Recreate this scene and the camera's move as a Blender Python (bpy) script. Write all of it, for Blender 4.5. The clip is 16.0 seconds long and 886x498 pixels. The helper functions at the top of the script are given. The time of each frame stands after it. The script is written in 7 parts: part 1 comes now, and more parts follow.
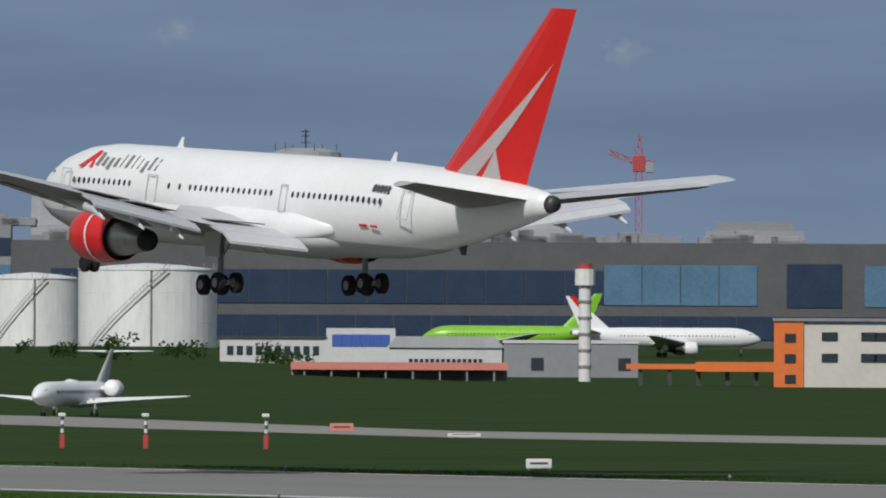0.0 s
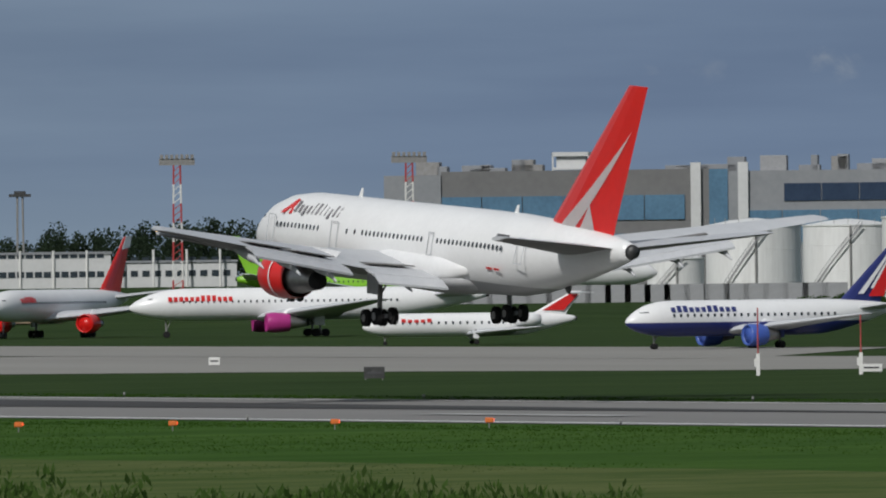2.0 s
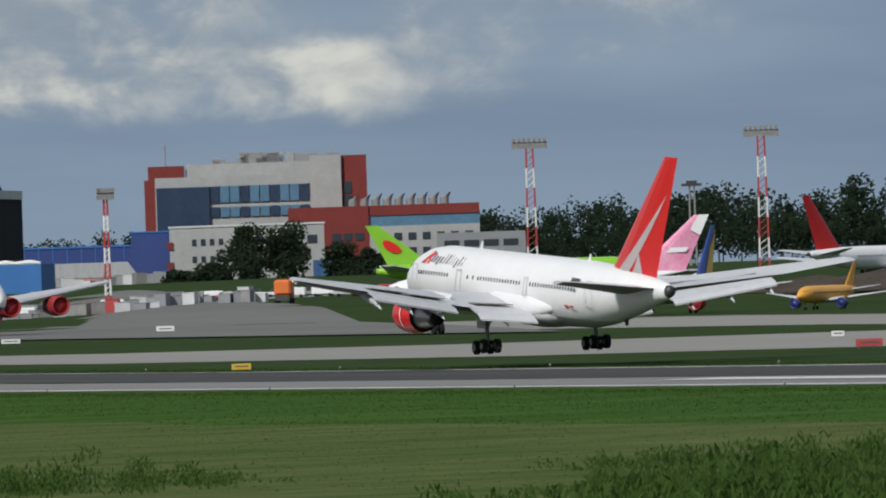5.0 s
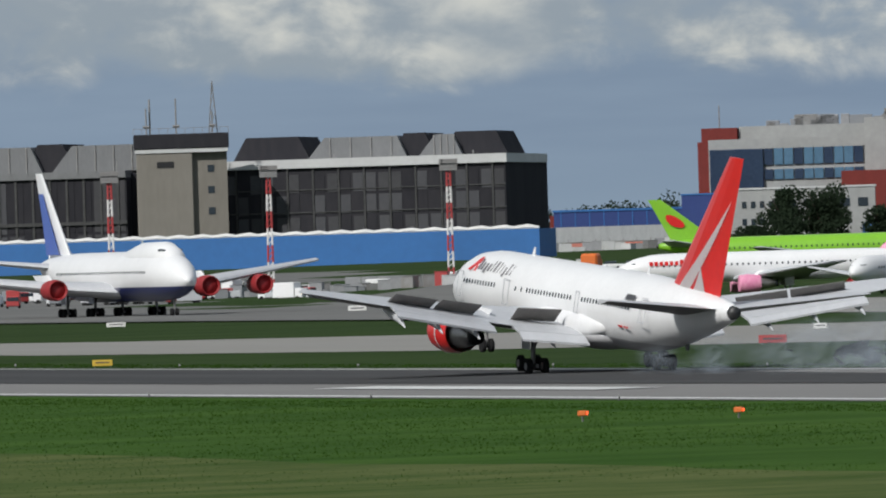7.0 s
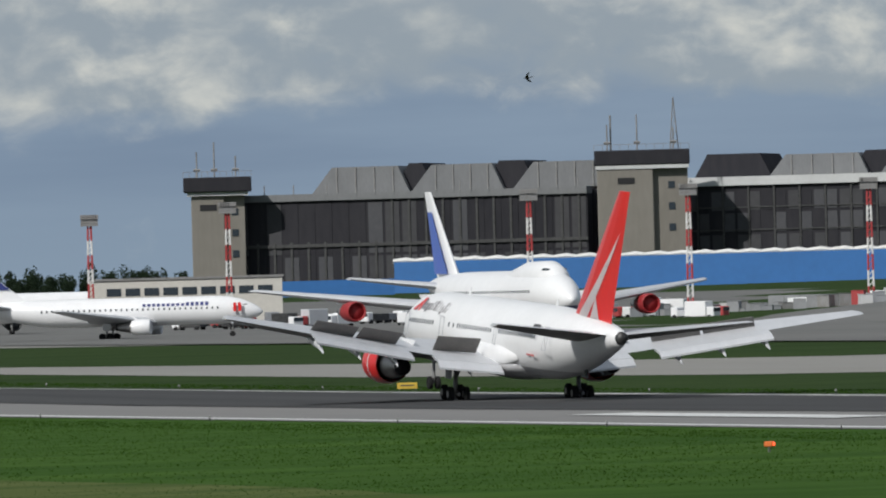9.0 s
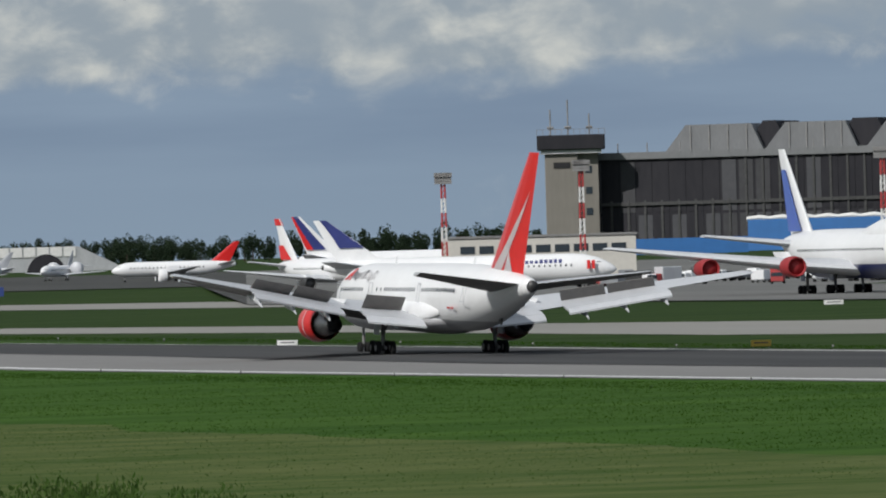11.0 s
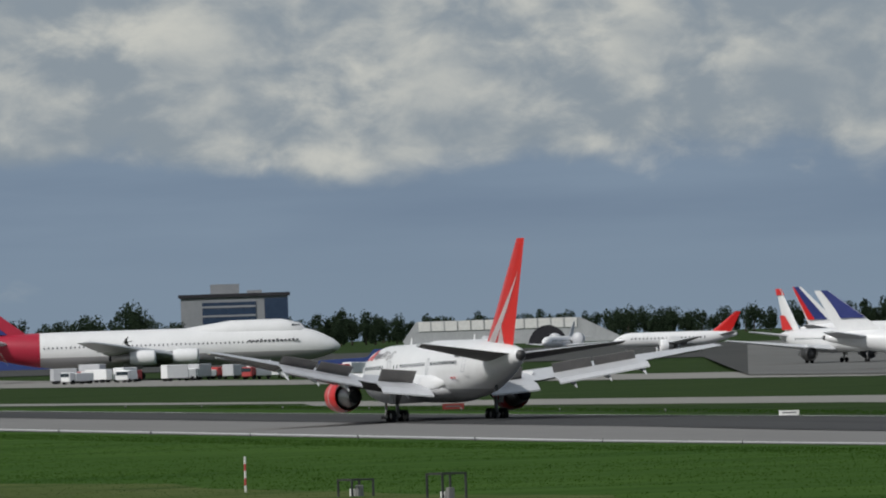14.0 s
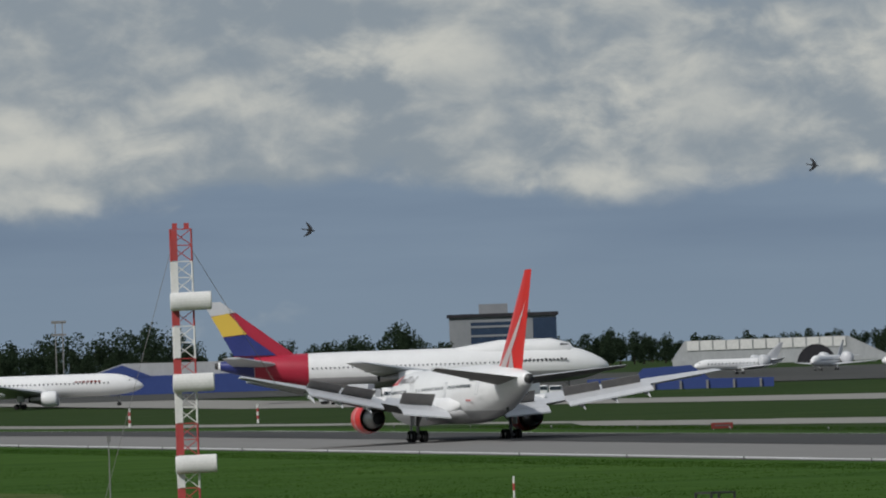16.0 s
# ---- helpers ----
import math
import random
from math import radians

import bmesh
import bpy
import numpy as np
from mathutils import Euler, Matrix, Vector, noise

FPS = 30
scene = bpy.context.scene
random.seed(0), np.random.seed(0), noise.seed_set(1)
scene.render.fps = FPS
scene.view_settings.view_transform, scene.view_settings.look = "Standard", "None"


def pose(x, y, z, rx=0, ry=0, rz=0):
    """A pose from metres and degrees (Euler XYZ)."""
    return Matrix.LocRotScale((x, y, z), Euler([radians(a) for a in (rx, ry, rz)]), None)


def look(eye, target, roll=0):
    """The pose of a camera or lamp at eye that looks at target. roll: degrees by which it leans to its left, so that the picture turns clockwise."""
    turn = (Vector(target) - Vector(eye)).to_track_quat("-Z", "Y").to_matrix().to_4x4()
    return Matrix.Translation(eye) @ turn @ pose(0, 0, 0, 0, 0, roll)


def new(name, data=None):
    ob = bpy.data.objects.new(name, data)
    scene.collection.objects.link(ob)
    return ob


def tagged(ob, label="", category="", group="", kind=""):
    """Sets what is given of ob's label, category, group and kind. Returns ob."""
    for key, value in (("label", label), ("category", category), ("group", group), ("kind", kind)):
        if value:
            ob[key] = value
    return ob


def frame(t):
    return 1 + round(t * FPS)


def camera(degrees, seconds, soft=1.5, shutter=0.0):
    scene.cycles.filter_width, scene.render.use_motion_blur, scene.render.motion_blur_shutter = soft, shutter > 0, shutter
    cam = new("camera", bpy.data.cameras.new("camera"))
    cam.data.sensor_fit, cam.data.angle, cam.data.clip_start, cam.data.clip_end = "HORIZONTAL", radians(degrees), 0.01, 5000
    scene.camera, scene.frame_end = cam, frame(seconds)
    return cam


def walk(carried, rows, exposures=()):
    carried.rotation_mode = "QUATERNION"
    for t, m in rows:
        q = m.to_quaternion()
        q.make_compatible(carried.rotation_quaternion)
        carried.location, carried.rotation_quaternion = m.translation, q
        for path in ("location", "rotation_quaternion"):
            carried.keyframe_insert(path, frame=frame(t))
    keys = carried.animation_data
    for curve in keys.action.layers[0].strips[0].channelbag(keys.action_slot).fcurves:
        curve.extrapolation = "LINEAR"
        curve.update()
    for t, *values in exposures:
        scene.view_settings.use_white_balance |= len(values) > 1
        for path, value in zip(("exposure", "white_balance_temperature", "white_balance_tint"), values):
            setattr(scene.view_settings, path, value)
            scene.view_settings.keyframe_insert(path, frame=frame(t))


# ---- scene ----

# The viewer stands on a low rise beside the runway. World: the landing aircraft rolls towards -x, y points away from the viewer.
STAND = Vector((0, 0, 8.2))
STAND_NEAR = Vector((0, 95, 9.4))
cam = camera(2 * math.degrees(math.atan(784 / 20000)), 16.0, soft=2.0)


def aim(s, bearing, pitch, roll):
    """The camera at share s of its way between the two stands; bearing from the runway's heading, degrees."""
    eye = STAND.lerp(STAND_NEAR, s)
    b, p = radians(bearing), radians(pitch)
    return look(eye, eye + Vector((-math.cos(b) * math.cos(p), math.sin(b) * math.cos(p), math.sin(p))), roll)


walk(cam, [(t, aim(s, b, p, r)) for t, s, b, p, r in (
    (0.00, 0.000, 36.789, 0.387, 0.267),
    (0.10, 0.000, 36.534, 0.366, 0.262),
    (0.30, 0.000, 35.797, 0.343, 0.229),
    (0.40, 0.000, 35.287, 0.320, 0.275),
    (0.50, 0.000, 34.789, 0.290, 0.419),
    (0.90, 0.000, 33.208, 0.179, 0.280),
    (1.00, 0.000, 32.886, 0.154, 0.245),
    (1.20, 0.000, 32.321, 0.123, 0.044),
    (1.50, 0.000, 31.700, 0.104, 0.046),
    (1.80, 0.000, 31.033, 0.113, -0.372),
    (2.00, 0.000, 30.566, 0.120, -0.663),
    (2.50, 0.000, 29.169, 0.104, -0.718),
    (3.00, 0.000, 28.132, 0.093, -0.869),
    (3.50, 0.000, 27.089, 0.074, -1.182),
    (4.00, 0.000, 26.159, 0.025, -1.415),
    (4.50, 0.000, 25.386, 0.057, -1.766),
    (4.70, 0.000, 25.031, 0.091, -1.757),
    (5.00, 0.027, 24.450, 0.080, -1.906),
    (5.10, 0.060, 24.273, 0.080, -1.905),
    (5.20, 0.100, 24.093, 0.078, -1.903),
    (5.30, 0.140, 23.911, 0.075, -1.899),
    (5.40, 0.180, 23.726, 0.072, -1.894),
    (5.50, 0.220, 23.539, 0.067, -1.889),
    (5.60, 0.260, 23.351, 0.062, -1.882),
    (5.70, 0.300, 23.161, 0.056, -1.874),
    (5.80, 0.340, 22.971, 0.050, -1.866),
    (5.90, 0.380, 22.781, 0.043, -1.857),
    (6.00, 0.420, 22.590, 0.036, -1.848),
    (6.10, 0.460, 22.400, 0.028, -1.838),
    (6.20, 0.500, 22.210, 0.021, -1.828),
    (6.30, 0.540, 22.022, 0.013, -1.819),
    (6.40, 0.580, 21.836, 0.006, -1.809),
    (6.50, 0.620, 21.651, -0.002, -1.799),
    (6.60, 0.660, 21.469, -0.009, -1.790),
    (6.70, 0.700, 21.290, -0.016, -1.781),
    (6.80, 0.740, 21.113, -0.022, -1.773),
    (6.90, 0.780, 20.941, -0.028, -1.765),
    (7.00, 0.820, 20.772, -0.033, -1.759),
    (7.10, 0.860, 20.608, -0.038, -1.753),
    (7.20, 0.900, 20.448, -0.041, -1.748),
    (7.30, 0.940, 20.293, -0.044, -1.744),
    (7.40, 0.973, 20.144, -0.046, -1.742),
    (7.50, 0.993, 20.001, -0.046, -1.741),
    (7.60, 1.000, 19.862, -0.038, -1.729),
    (7.80, 1.000, 19.584, -0.023, -1.704),
    (8.00, 1.000, 19.264, -0.016, -1.679),
    (8.50, 1.000, 18.734, 0.022, -1.733),
    (9.00, 1.000, 18.200, 0.114, -1.557),
    (9.20, 1.000, 17.986, 0.113, -1.521),
    (11.30, 1.000, 16.098, 0.024, -1.809),
    (11.50, 1.000, 15.871, 0.097, -1.952),
    (12.00, 1.000, 15.200, 0.194, -2.042),
    (12.50, 1.000, 14.544, 0.367, -2.040),
    (12.80, 1.000, 14.208, 0.384, -1.964),
    (13.00, 1.000, 14.036, 0.361, -1.867),
    (13.50, 1.000, 13.999, 0.381, -1.778),
    (14.00, 1.000, 13.873, 0.381, -1.815),
    (14.50, 1.000, 13.498, 0.388, -1.977),
    (15.00, 1.000, 13.172, 0.431, -2.054),
    (15.50, 1.000, 12.922, 0.528, -2.090),
    (16.00, 1.000, 12.517, 0.524, -1.950),
)], exposures=((0.0, -0.08), (0.7, -0.06), (1.4, -0.14), (2.0, -0.21), (2.6, -0.17), (3.2, 0.0), (9.0, 0.08), (11.8, 0.08), (12.8, -0.10), (14.0, -0.14), (16.0, -0.17)))

# ---- light ----
SUN_TO = Vector((0.48, -0.78, 0.72)).normalized()
sun = new("sun", bpy.data.lights.new("sun", "SUN"))
sun.data.energy, sun.data.angle, sun.data.color = 3.25, radians(1.0), (1.0, 0.98, 0.945)
sun.matrix_world = look(SUN_TO * 100, (0, 0, 0))

world = bpy.data.worlds.new("sky")
scene.world = world
world.use_nodes = True


def sky_nodes(nt):
    n, l = nt.nodes, nt.links
    n.clear()

    def add(kind, **values):
        node = n.new(kind)
        for key, value in values.items():
            node.inputs[key].default_value = value
        return node

    def math_node(op, a, b, clamp=False):
        node = n.new("ShaderNodeMath")
        node.operation, node.use_clamp = op, clamp
        for i, v in enumerate((a, b)):
            if isinstance(v, (int, float)):
                node.inputs[i].default_value = v
            else:
                l.new(v, node.inputs[i])
        return node.outputs[0]

    def ramp(value, lo, hi):
        node = n.new("ShaderNodeMapRange")
        node.interpolation_type = "SMOOTHSTEP"
        node.inputs["From Min"].default_value, node.inputs["From Max"].default_value = lo, hi
        l.new(value, node.inputs["Value"])
        return node.outputs[0]

    def mix(f, a, b):
        node = n.new("ShaderNodeMix")
        node.data_type = "RGBA"
        if isinstance(f, (int, float)):
            node.inputs[0].default_value = f
        else:
            l.new(f, node.inputs[0])
        for i, v in ((6, a), (7, b)):
            if isinstance(v, tuple):
                node.inputs[i].default_value = v
            else:
                l.new(v, node.inputs[i])
        return node.outputs[2]

    coord = n.new("ShaderNodeTexCoord").outputs["Generated"]
    sep = n.new("ShaderNodeSeparateXYZ")
    l.new(coord, sep.inputs[0])
    x, y, z = sep.outputs
    turn = math_node("ARCTAN2", y, math_node("MULTIPLY", x, -1.0))
    flat = n.new("ShaderNodeCombineXYZ")
    l.new(math_node("MULTIPLY", turn, 68.0), flat.inputs[0])
    l.new(math_node("MULTIPLY", z, 105.0), flat.inputs[1])
    def billow(shift):
        """Heaped cloud at a place shifted by so much: broad masses with rounded lumps on them."""
        at = n.new("ShaderNodeVectorMath")
        at.operation = "ADD"
        at.inputs[1].default_value = (*shift, 0.0)
        l.new(flat.outputs[0], at.inputs[0])
        mass = add("ShaderNodeTexNoise", Scale=0.42, Detail=3.0, Roughness=0.5, Distortion=0.25)
        fine = add("ShaderNodeTexNoise", Scale=2.4, Detail=8.0, Roughness=0.56, Distortion=0.3)
        l.new(at.outputs[0], mass.inputs["Vector"]), l.new(at.outputs[0], fine.inputs["Vector"])
        warp = n.new("ShaderNodeVectorMath")
        warp.operation = "MULTIPLY_ADD"
        l.new(fine.outputs["Color"], warp.inputs[0])
        warp.inputs[1].default_value = (0.5, 0.5, 0.0)
        l.new(at.outputs[0], warp.inputs[2])
        lump = n.new("ShaderNodeTexVoronoi")
        lump.feature = "SMOOTH_F1"
        lump.inputs["Scale"].default_value, lump.inputs["Smoothness"].default_value = 0.95, 0.8
        l.new(warp.outputs[0], lump.inputs["Vector"])
        total = math_node("ADD", mass.outputs[0], math_node("MULTIPLY", math_node("SUBTRACT", 0.45, lump.outputs["Distance"]), 0.42))
        return math_node("ADD", total, math_node("MULTIPLY", math_node("SUBTRACT", fine.outputs[0], 0.5), 0.40))

    here, above = billow((0.0, 0.0)), billow((0.10, 0.22))
    streak_at = n.new("ShaderNodeCombineXYZ")
    l.new(math_node("MULTIPLY", turn, 16.0), streak_at.inputs[0])
    l.new(math_node("MULTIPLY", z, 130.0), streak_at.inputs[1])
    streak = add("ShaderNodeTexNoise", Scale=1.0, Detail=5.0, Roughness=0.5)
    l.new(streak_at.outputs[0], streak.inputs["Vector"])

    sky = n.new("ShaderNodeTexSky")
    sky.sky_type, sky.sun_disc = "NISHITA", False
    sky.sun_elevation = math.asin(SUN_TO.z)
    sky.sun_rotation = math.atan2(SUN_TO.x, SUN_TO.y)
    tint = n.new("ShaderNodeMix")
    tint.data_type, tint.blend_type = "RGBA", "MULTIPLY"
    tint.inputs[0].default_value = 1.0
    l.new(sky.outputs[0], tint.inputs[6])
    tint.inputs[7].default_value = (0.05, 0.05, 0.05, 1)
    # the grey-blue deck of cloud in front of the clear sky
    height = ramp(z, 0.0, 0.022)
    patch = ramp(streak.outputs[0], 0.22, 0.80)
    east = mix(patch, (0.121, 0.187, 0.318, 1), (0.172, 0.251, 0.390, 1))
    bright = mix(patch, (0.168, 0.240, 0.350, 1), (0.238, 0.322, 0.432, 1))
    deck = mix(ramp(turn, 0.56, 0.44), east, bright)
    haze = mix(ramp(z, 0.0, 0.012), (0.228, 0.310, 0.412, 1), deck)
    base = mix(0.12, haze, tint.outputs[2])
    # heaped cloud: thicker with height and towards the runway's far end
    west = ramp(turn, 0.52, 0.35)
    high = ramp(z, 0.0100, 0.0185)
    cover = math_node("MULTIPLY", math_node("MULTIPLY", west, high), 0.56)
    heap = ramp(math_node("ADD", here, cover), 0.66, 0.96)
    lit = ramp(math_node("ADD", math_node("SUBTRACT", here, above), math_node("MULTIPLY", math_node("SUBTRACT", here, 0.5), 0.45)), -0.13, 0.30)
    cloud = mix(lit, (0.275, 0.325, 0.370, 1), (0.61, 0.615, 0.57, 1))
    low = mix(heap, base, cloud)
    # above the view: an even bright cover
    out = mix(ramp(z, 0.05, 0.35), low, (0.30, 0.34, 0.39, 1))
    bg = n.new("ShaderNodeBackground")
    l.new(out, bg.inputs[0])
    bg.inputs[1].default_value = 1.0
    l.new(bg.outputs[0], n.new("ShaderNodeOutputWorld").inputs[0])


sky_nodes(world.node_tree)
scene.view_settings.exposure = 0.0


# ---- materials ----
def material(name, colour, rough=0.6, metal=0.0, second=None, scale=1.0, amount=0.5, bump=0.0, fine=8.0, stretch=(1, 1, 1), glow=0.0, coords="Object"):
    """A surface of two colours mingled by noise at two scales, with a fine relief. scale: features per metre."""
    m = bpy.data.materials.new(name)
    m.use_nodes = True
    n, l = m.node_tree.nodes, m.node_tree.links
    b = n["Principled BSDF"]
    b.inputs["Roughness"].default_value, b.inputs["Metallic"].default_value = rough, metal
    b.inputs["Base Color"].default_value = (*colour, 1)
    if rough >= 0.8:
        b.inputs["Specular IOR Level"].default_value = 0.03
    if glow:
        b.inputs["Emission Color"].default_value = (*colour, 1)
        b.inputs["Emission Strength"].default_value = glow
    if second:
        tc = n.new("ShaderNodeTexCoord")
        mp = n.new("ShaderNodeMapping")
        mp.inputs["Scale"].default_value = stretch
        l.new(tc.outputs[coords], mp.inputs[0])
        big, small = n.new("ShaderNodeTexNoise"), n.new("ShaderNodeTexNoise")
        big.inputs["Scale"].default_value, small.inputs["Scale"].default_value = scale, scale * fine
        big.inputs["Detail"].default_value, small.inputs["Detail"].default_value = 5, 4
        add = n.new("ShaderNodeMix")
        add.inputs[0].default_value = 0.4
        l.new(mp.outputs[0], big.inputs[0]), l.new(mp.outputs[0], small.inputs[0])
        l.new(big.outputs[0], add.inputs[2]), l.new(small.outputs[0], add.inputs[3])
        r = n.new("ShaderNodeMapRange")
        r.inputs["From Min"].default_value, r.inputs["From Max"].default_value = 0.5 - amount / 2 * 0.6, 0.5 + amount / 2 * 0.6
        l.new(add.outputs[0], r.inputs[0])
        mx = n.new("ShaderNodeMix")
        mx.data_type = "RGBA"
        mx.inputs[6].default_value, mx.inputs[7].default_value = (*colour, 1), (*second, 1)
        l.new(r.outputs[0], mx.inputs[0]), l.new(mx.outputs[2], b.inputs["Base Color"])
        if bump:
            bp = n.new("ShaderNodeBump")
            bp.inputs["Strength"].default_value, bp.inputs["Distance"].default_value = bump, 0.1 / max(scale, 0.05)
            l.new(add.outputs[0], bp.inputs["Height"]), l.new(bp.outputs[0], b.inputs["Normal"])
    return m


def leafy(m):
    """Lets about half of the light through a leaf."""
    n, l = m.node_tree.nodes, m.node_tree.links
    b, out = n["Principled BSDF"], n["Material Output"]
    mix, thin = n.new("ShaderNodeMixShader"), n.new("ShaderNodeBsdfTranslucent")
    mix.inputs[0].default_value = 0.48
    l.new(b.inputs["Base Color"].links[0].from_socket, thin.inputs["Color"])
    l.new(b.outputs[0], mix.inputs[1]), l.new(thin.outputs[0], mix.inputs[2]), l.new(mix.outputs[0], out.inputs["Surface"])
    return m


def two_tone(name, upper, lower, level, rough=0.3, axis=2):
    """Paint that changes colour at one height of its thing, with light soiling."""
    m = material(name, upper, rough, second=tuple(c * 0.93 for c in upper), scale=0.4)
    n, l = m.node_tree.nodes, m.node_tree.links
    b = n["Principled BSDF"]
    old = b.inputs["Base Color"].links[0].from_socket
    tc, sep = n.new("ShaderNodeTexCoord"), n.new("ShaderNodeSeparateXYZ")
    l.new(tc.outputs["Object"], sep.inputs[0])
    step = n.new("ShaderNodeMapRange")
    step.inputs["From Min"].default_value, step.inputs["From Max"].default_value = level - 0.04, level + 0.04
    l.new(sep.outputs[axis], step.inputs[0])
    mx = n.new("ShaderNodeMix")
    mx.data_type = "RGBA"
    mx.inputs[6].default_value = (*lower, 1)
    l.new(step.outputs[0], mx.inputs[0]), l.new(old, mx.inputs[7]), l.new(mx.outputs[2], b.inputs["Base Color"])
    return m


WHITE = material("white_paint", (0.80, 0.80, 0.80), 0.32, second=(0.74, 0.74, 0.745), scale=0.35)
BELLY = two_tone("white_over_grey_paint", (0.80, 0.80, 0.80), (0.40, 0.40, 0.41), 2.95)
COVERRED = material("red_engine_cover", (0.33, 0.02, 0.025), 0.6, second=(0.26, 0.018, 0.02), scale=0.6)
RED = material("red_paint", (0.62, 0.015, 0.012), 0.3, second=(0.55, 0.012, 0.012), scale=0.3)
GREYWING = material("grey_wing_paint", (0.52, 0.53, 0.55), 0.38, second=(0.46, 0.47, 0.49), scale=0.5, stretch=(1, 3, 1))
# Dark for wing undersides, their shade put into the colour, and for the spoilers.
DARKWING = material("shaded_underside_and_spoiler", (0.13, 0.125, 0.12), 0.5, second=(0.18, 0.17, 0.16), scale=0.6)
METAL = material("bare_metal", (0.42, 0.41, 0.40), 0.38, 0.85, second=(0.30, 0.29, 0.28), scale=2)
DARKMETAL = material("sooty_metal", (0.10, 0.10, 0.10), 0.5, 0.6, second=(0.05, 0.05, 0.05), scale=2)
BLACK = material("black_hole", (0.012, 0.012, 0.014), 0.7)
RUBBER = material("tyre_rubber", (0.018, 0.018, 0.019), 0.85, second=(0.03, 0.03, 0.03), scale=4)
GLASS = material("dark_glazing", (0.03, 0.04, 0.05), 0.15)
TITLE = material("grey_title_paint", (0.20, 0.19, 0.20), 0.4)
LETTER = material("dark_grey_lettering", (0.07, 0.07, 0.075), 0.4)
MAGENTA = material("magenta_paint", (0.42, 0.03, 0.22), 0.35, second=(0.36, 0.03, 0.18), scale=0.4)
PINK = material("pink_paint", (0.72, 0.20, 0.38), 0.35, second=(0.80, 0.40, 0.52), scale=0.3)
CRIMSON = material("crimson_paint", (0.40, 0.018, 0.045), 0.4, second=(0.34, 0.016, 0.038), scale=0.3)
GREEN = material("bright_green_paint", (0.22, 0.50, 0.03), 0.35, second=(0.19, 0.44, 0.03), scale=0.4)
NAVY = material("navy_paint", (0.02, 0.03, 0.14), 0.35, second=(0.03, 0.04, 0.18), scale=0.4)
BLUE = material("blue_paint", (0.05, 0.10, 0.42), 0.35, second=(0.06, 0.12, 0.36), scale=0.4)
YELLOW = material("yellow_orange_paint", (0.72, 0.36, 0.05), 0.4, second=(0.66, 0.32, 0.05), scale=0.4)
GOLD = material("gold_paint", (0.62, 0.42, 0.06), 0.4)
LIGHTBLUE = material("light_blue_paint", (0.16, 0.42, 0.58), 0.4)
ORANGE = material("orange_paint", (0.72, 0.17, 0.03), 0.5, second=(0.6, 0.14, 0.03), scale=1)
MASTRED = material("mast_red_paint", (0.42, 0.05, 0.05), 0.55, second=(0.34, 0.05, 0.05), scale=1)
MASTWHITE = material("mast_white_paint", (0.72, 0.71, 0.69), 0.55, second=(0.6, 0.6, 0.58), scale=1)
STEEL = material("weathered_steel", (0.30, 0.30, 0.30), 0.55, 0.4, second=(0.22, 0.21, 0.2), scale=1)
TANK = material("tank_white_paint", (0.74, 0.745, 0.735), 0.5, second=(0.61, 0.61, 0.60), scale=0.12, stretch=(1, 1, 0.25), bump=0.1)
CONCRETE = material("pale_concrete", (0.32, 0.325, 0.335), 0.85, second=(0.26, 0.265, 0.275), scale=0.15)
DARKCLAD = material("dark_cladding", (0.026, 0.026, 0.031), 0.8, second=(0.046, 0.045, 0.05), scale=0.1, stretch=(1, 1, 0.3), amount=0.9)
GREYCLAD = material("grey_cladding", (0.24, 0.25, 0.265), 0.55, second=(0.20, 0.21, 0.225), scale=0.1)
BLUECLAD = material("blue_cladding", (0.030, 0.145, 0.40), 0.6, second=(0.026, 0.125, 0.34), scale=0.08)
DARKBLUE = material("dark_blue_cladding", (0.022, 0.045, 0.18), 0.55, second=(0.028, 0.055, 0.2), scale=0.08)
BLUEGLASS = material("blue_grey_glass", (0.10, 0.20, 0.30), 0.12, second=(0.075, 0.15, 0.23), scale=0.15)
DARKGLASS = material("dark_blue_glass", (0.02, 0.035, 0.07), 0.1, second=(0.03, 0.05, 0.09), scale=0.2)
BRICKRED = material("red_brick_cladding", (0.20, 0.045, 0.04), 0.8, second=(0.16, 0.04, 0.035), scale=0.3)
CREAM = material("cream_render", (0.57, 0.55, 0.50), 0.8, second=(0.50, 0.48, 0.44), scale=0.15)
HOTELWALL = material("grey_hotel_render", (0.37, 0.375, 0.37), 0.8, second=(0.31, 0.315, 0.31), scale=0.12)
WHITEWALL = material("white_wall_panels", (0.56, 0.565, 0.565), 0.7, second=(0.49, 0.495, 0.495), scale=0.12)
ROOFGREY = material("grey_sheet_roof", (0.40, 0.41, 0.42), 0.5, second=(0.32, 0.33, 0.34), scale=0.12, stretch=(4, 1, 1))
SALMON = material("salmon_paint", (0.58, 0.20, 0.15), 0.6, second=(0.5, 0.18, 0.14), scale=0.3)
ASPHALT = material("runway_asphalt", (0.235, 0.23, 0.222), 0.9, second=(0.185, 0.182, 0.178), scale=0.02, stretch=(0.35, 3.0, 1), amount=0.9, bump=0.1, fine=14)
RUBBERED = material("rubbered_asphalt", (0.045, 0.046, 0.048), 0.9, second=(0.09, 0.09, 0.09), scale=0.03, stretch=(0.25, 5, 1), amount=0.9, fine=12)
TAXI = material("taxiway_concrete", (0.285, 0.278, 0.258), 0.9, second=(0.225, 0.218, 0.204), scale=0.02, stretch=(0.4, 2.5, 1), amount=0.9, fine=12)
WORNMARK = material("worn_marking_paint", (0.46, 0.46, 0.45), 0.8, second=(0.24, 0.24, 0.235), scale=0.2, stretch=(0.3, 1, 1), amount=0.9)
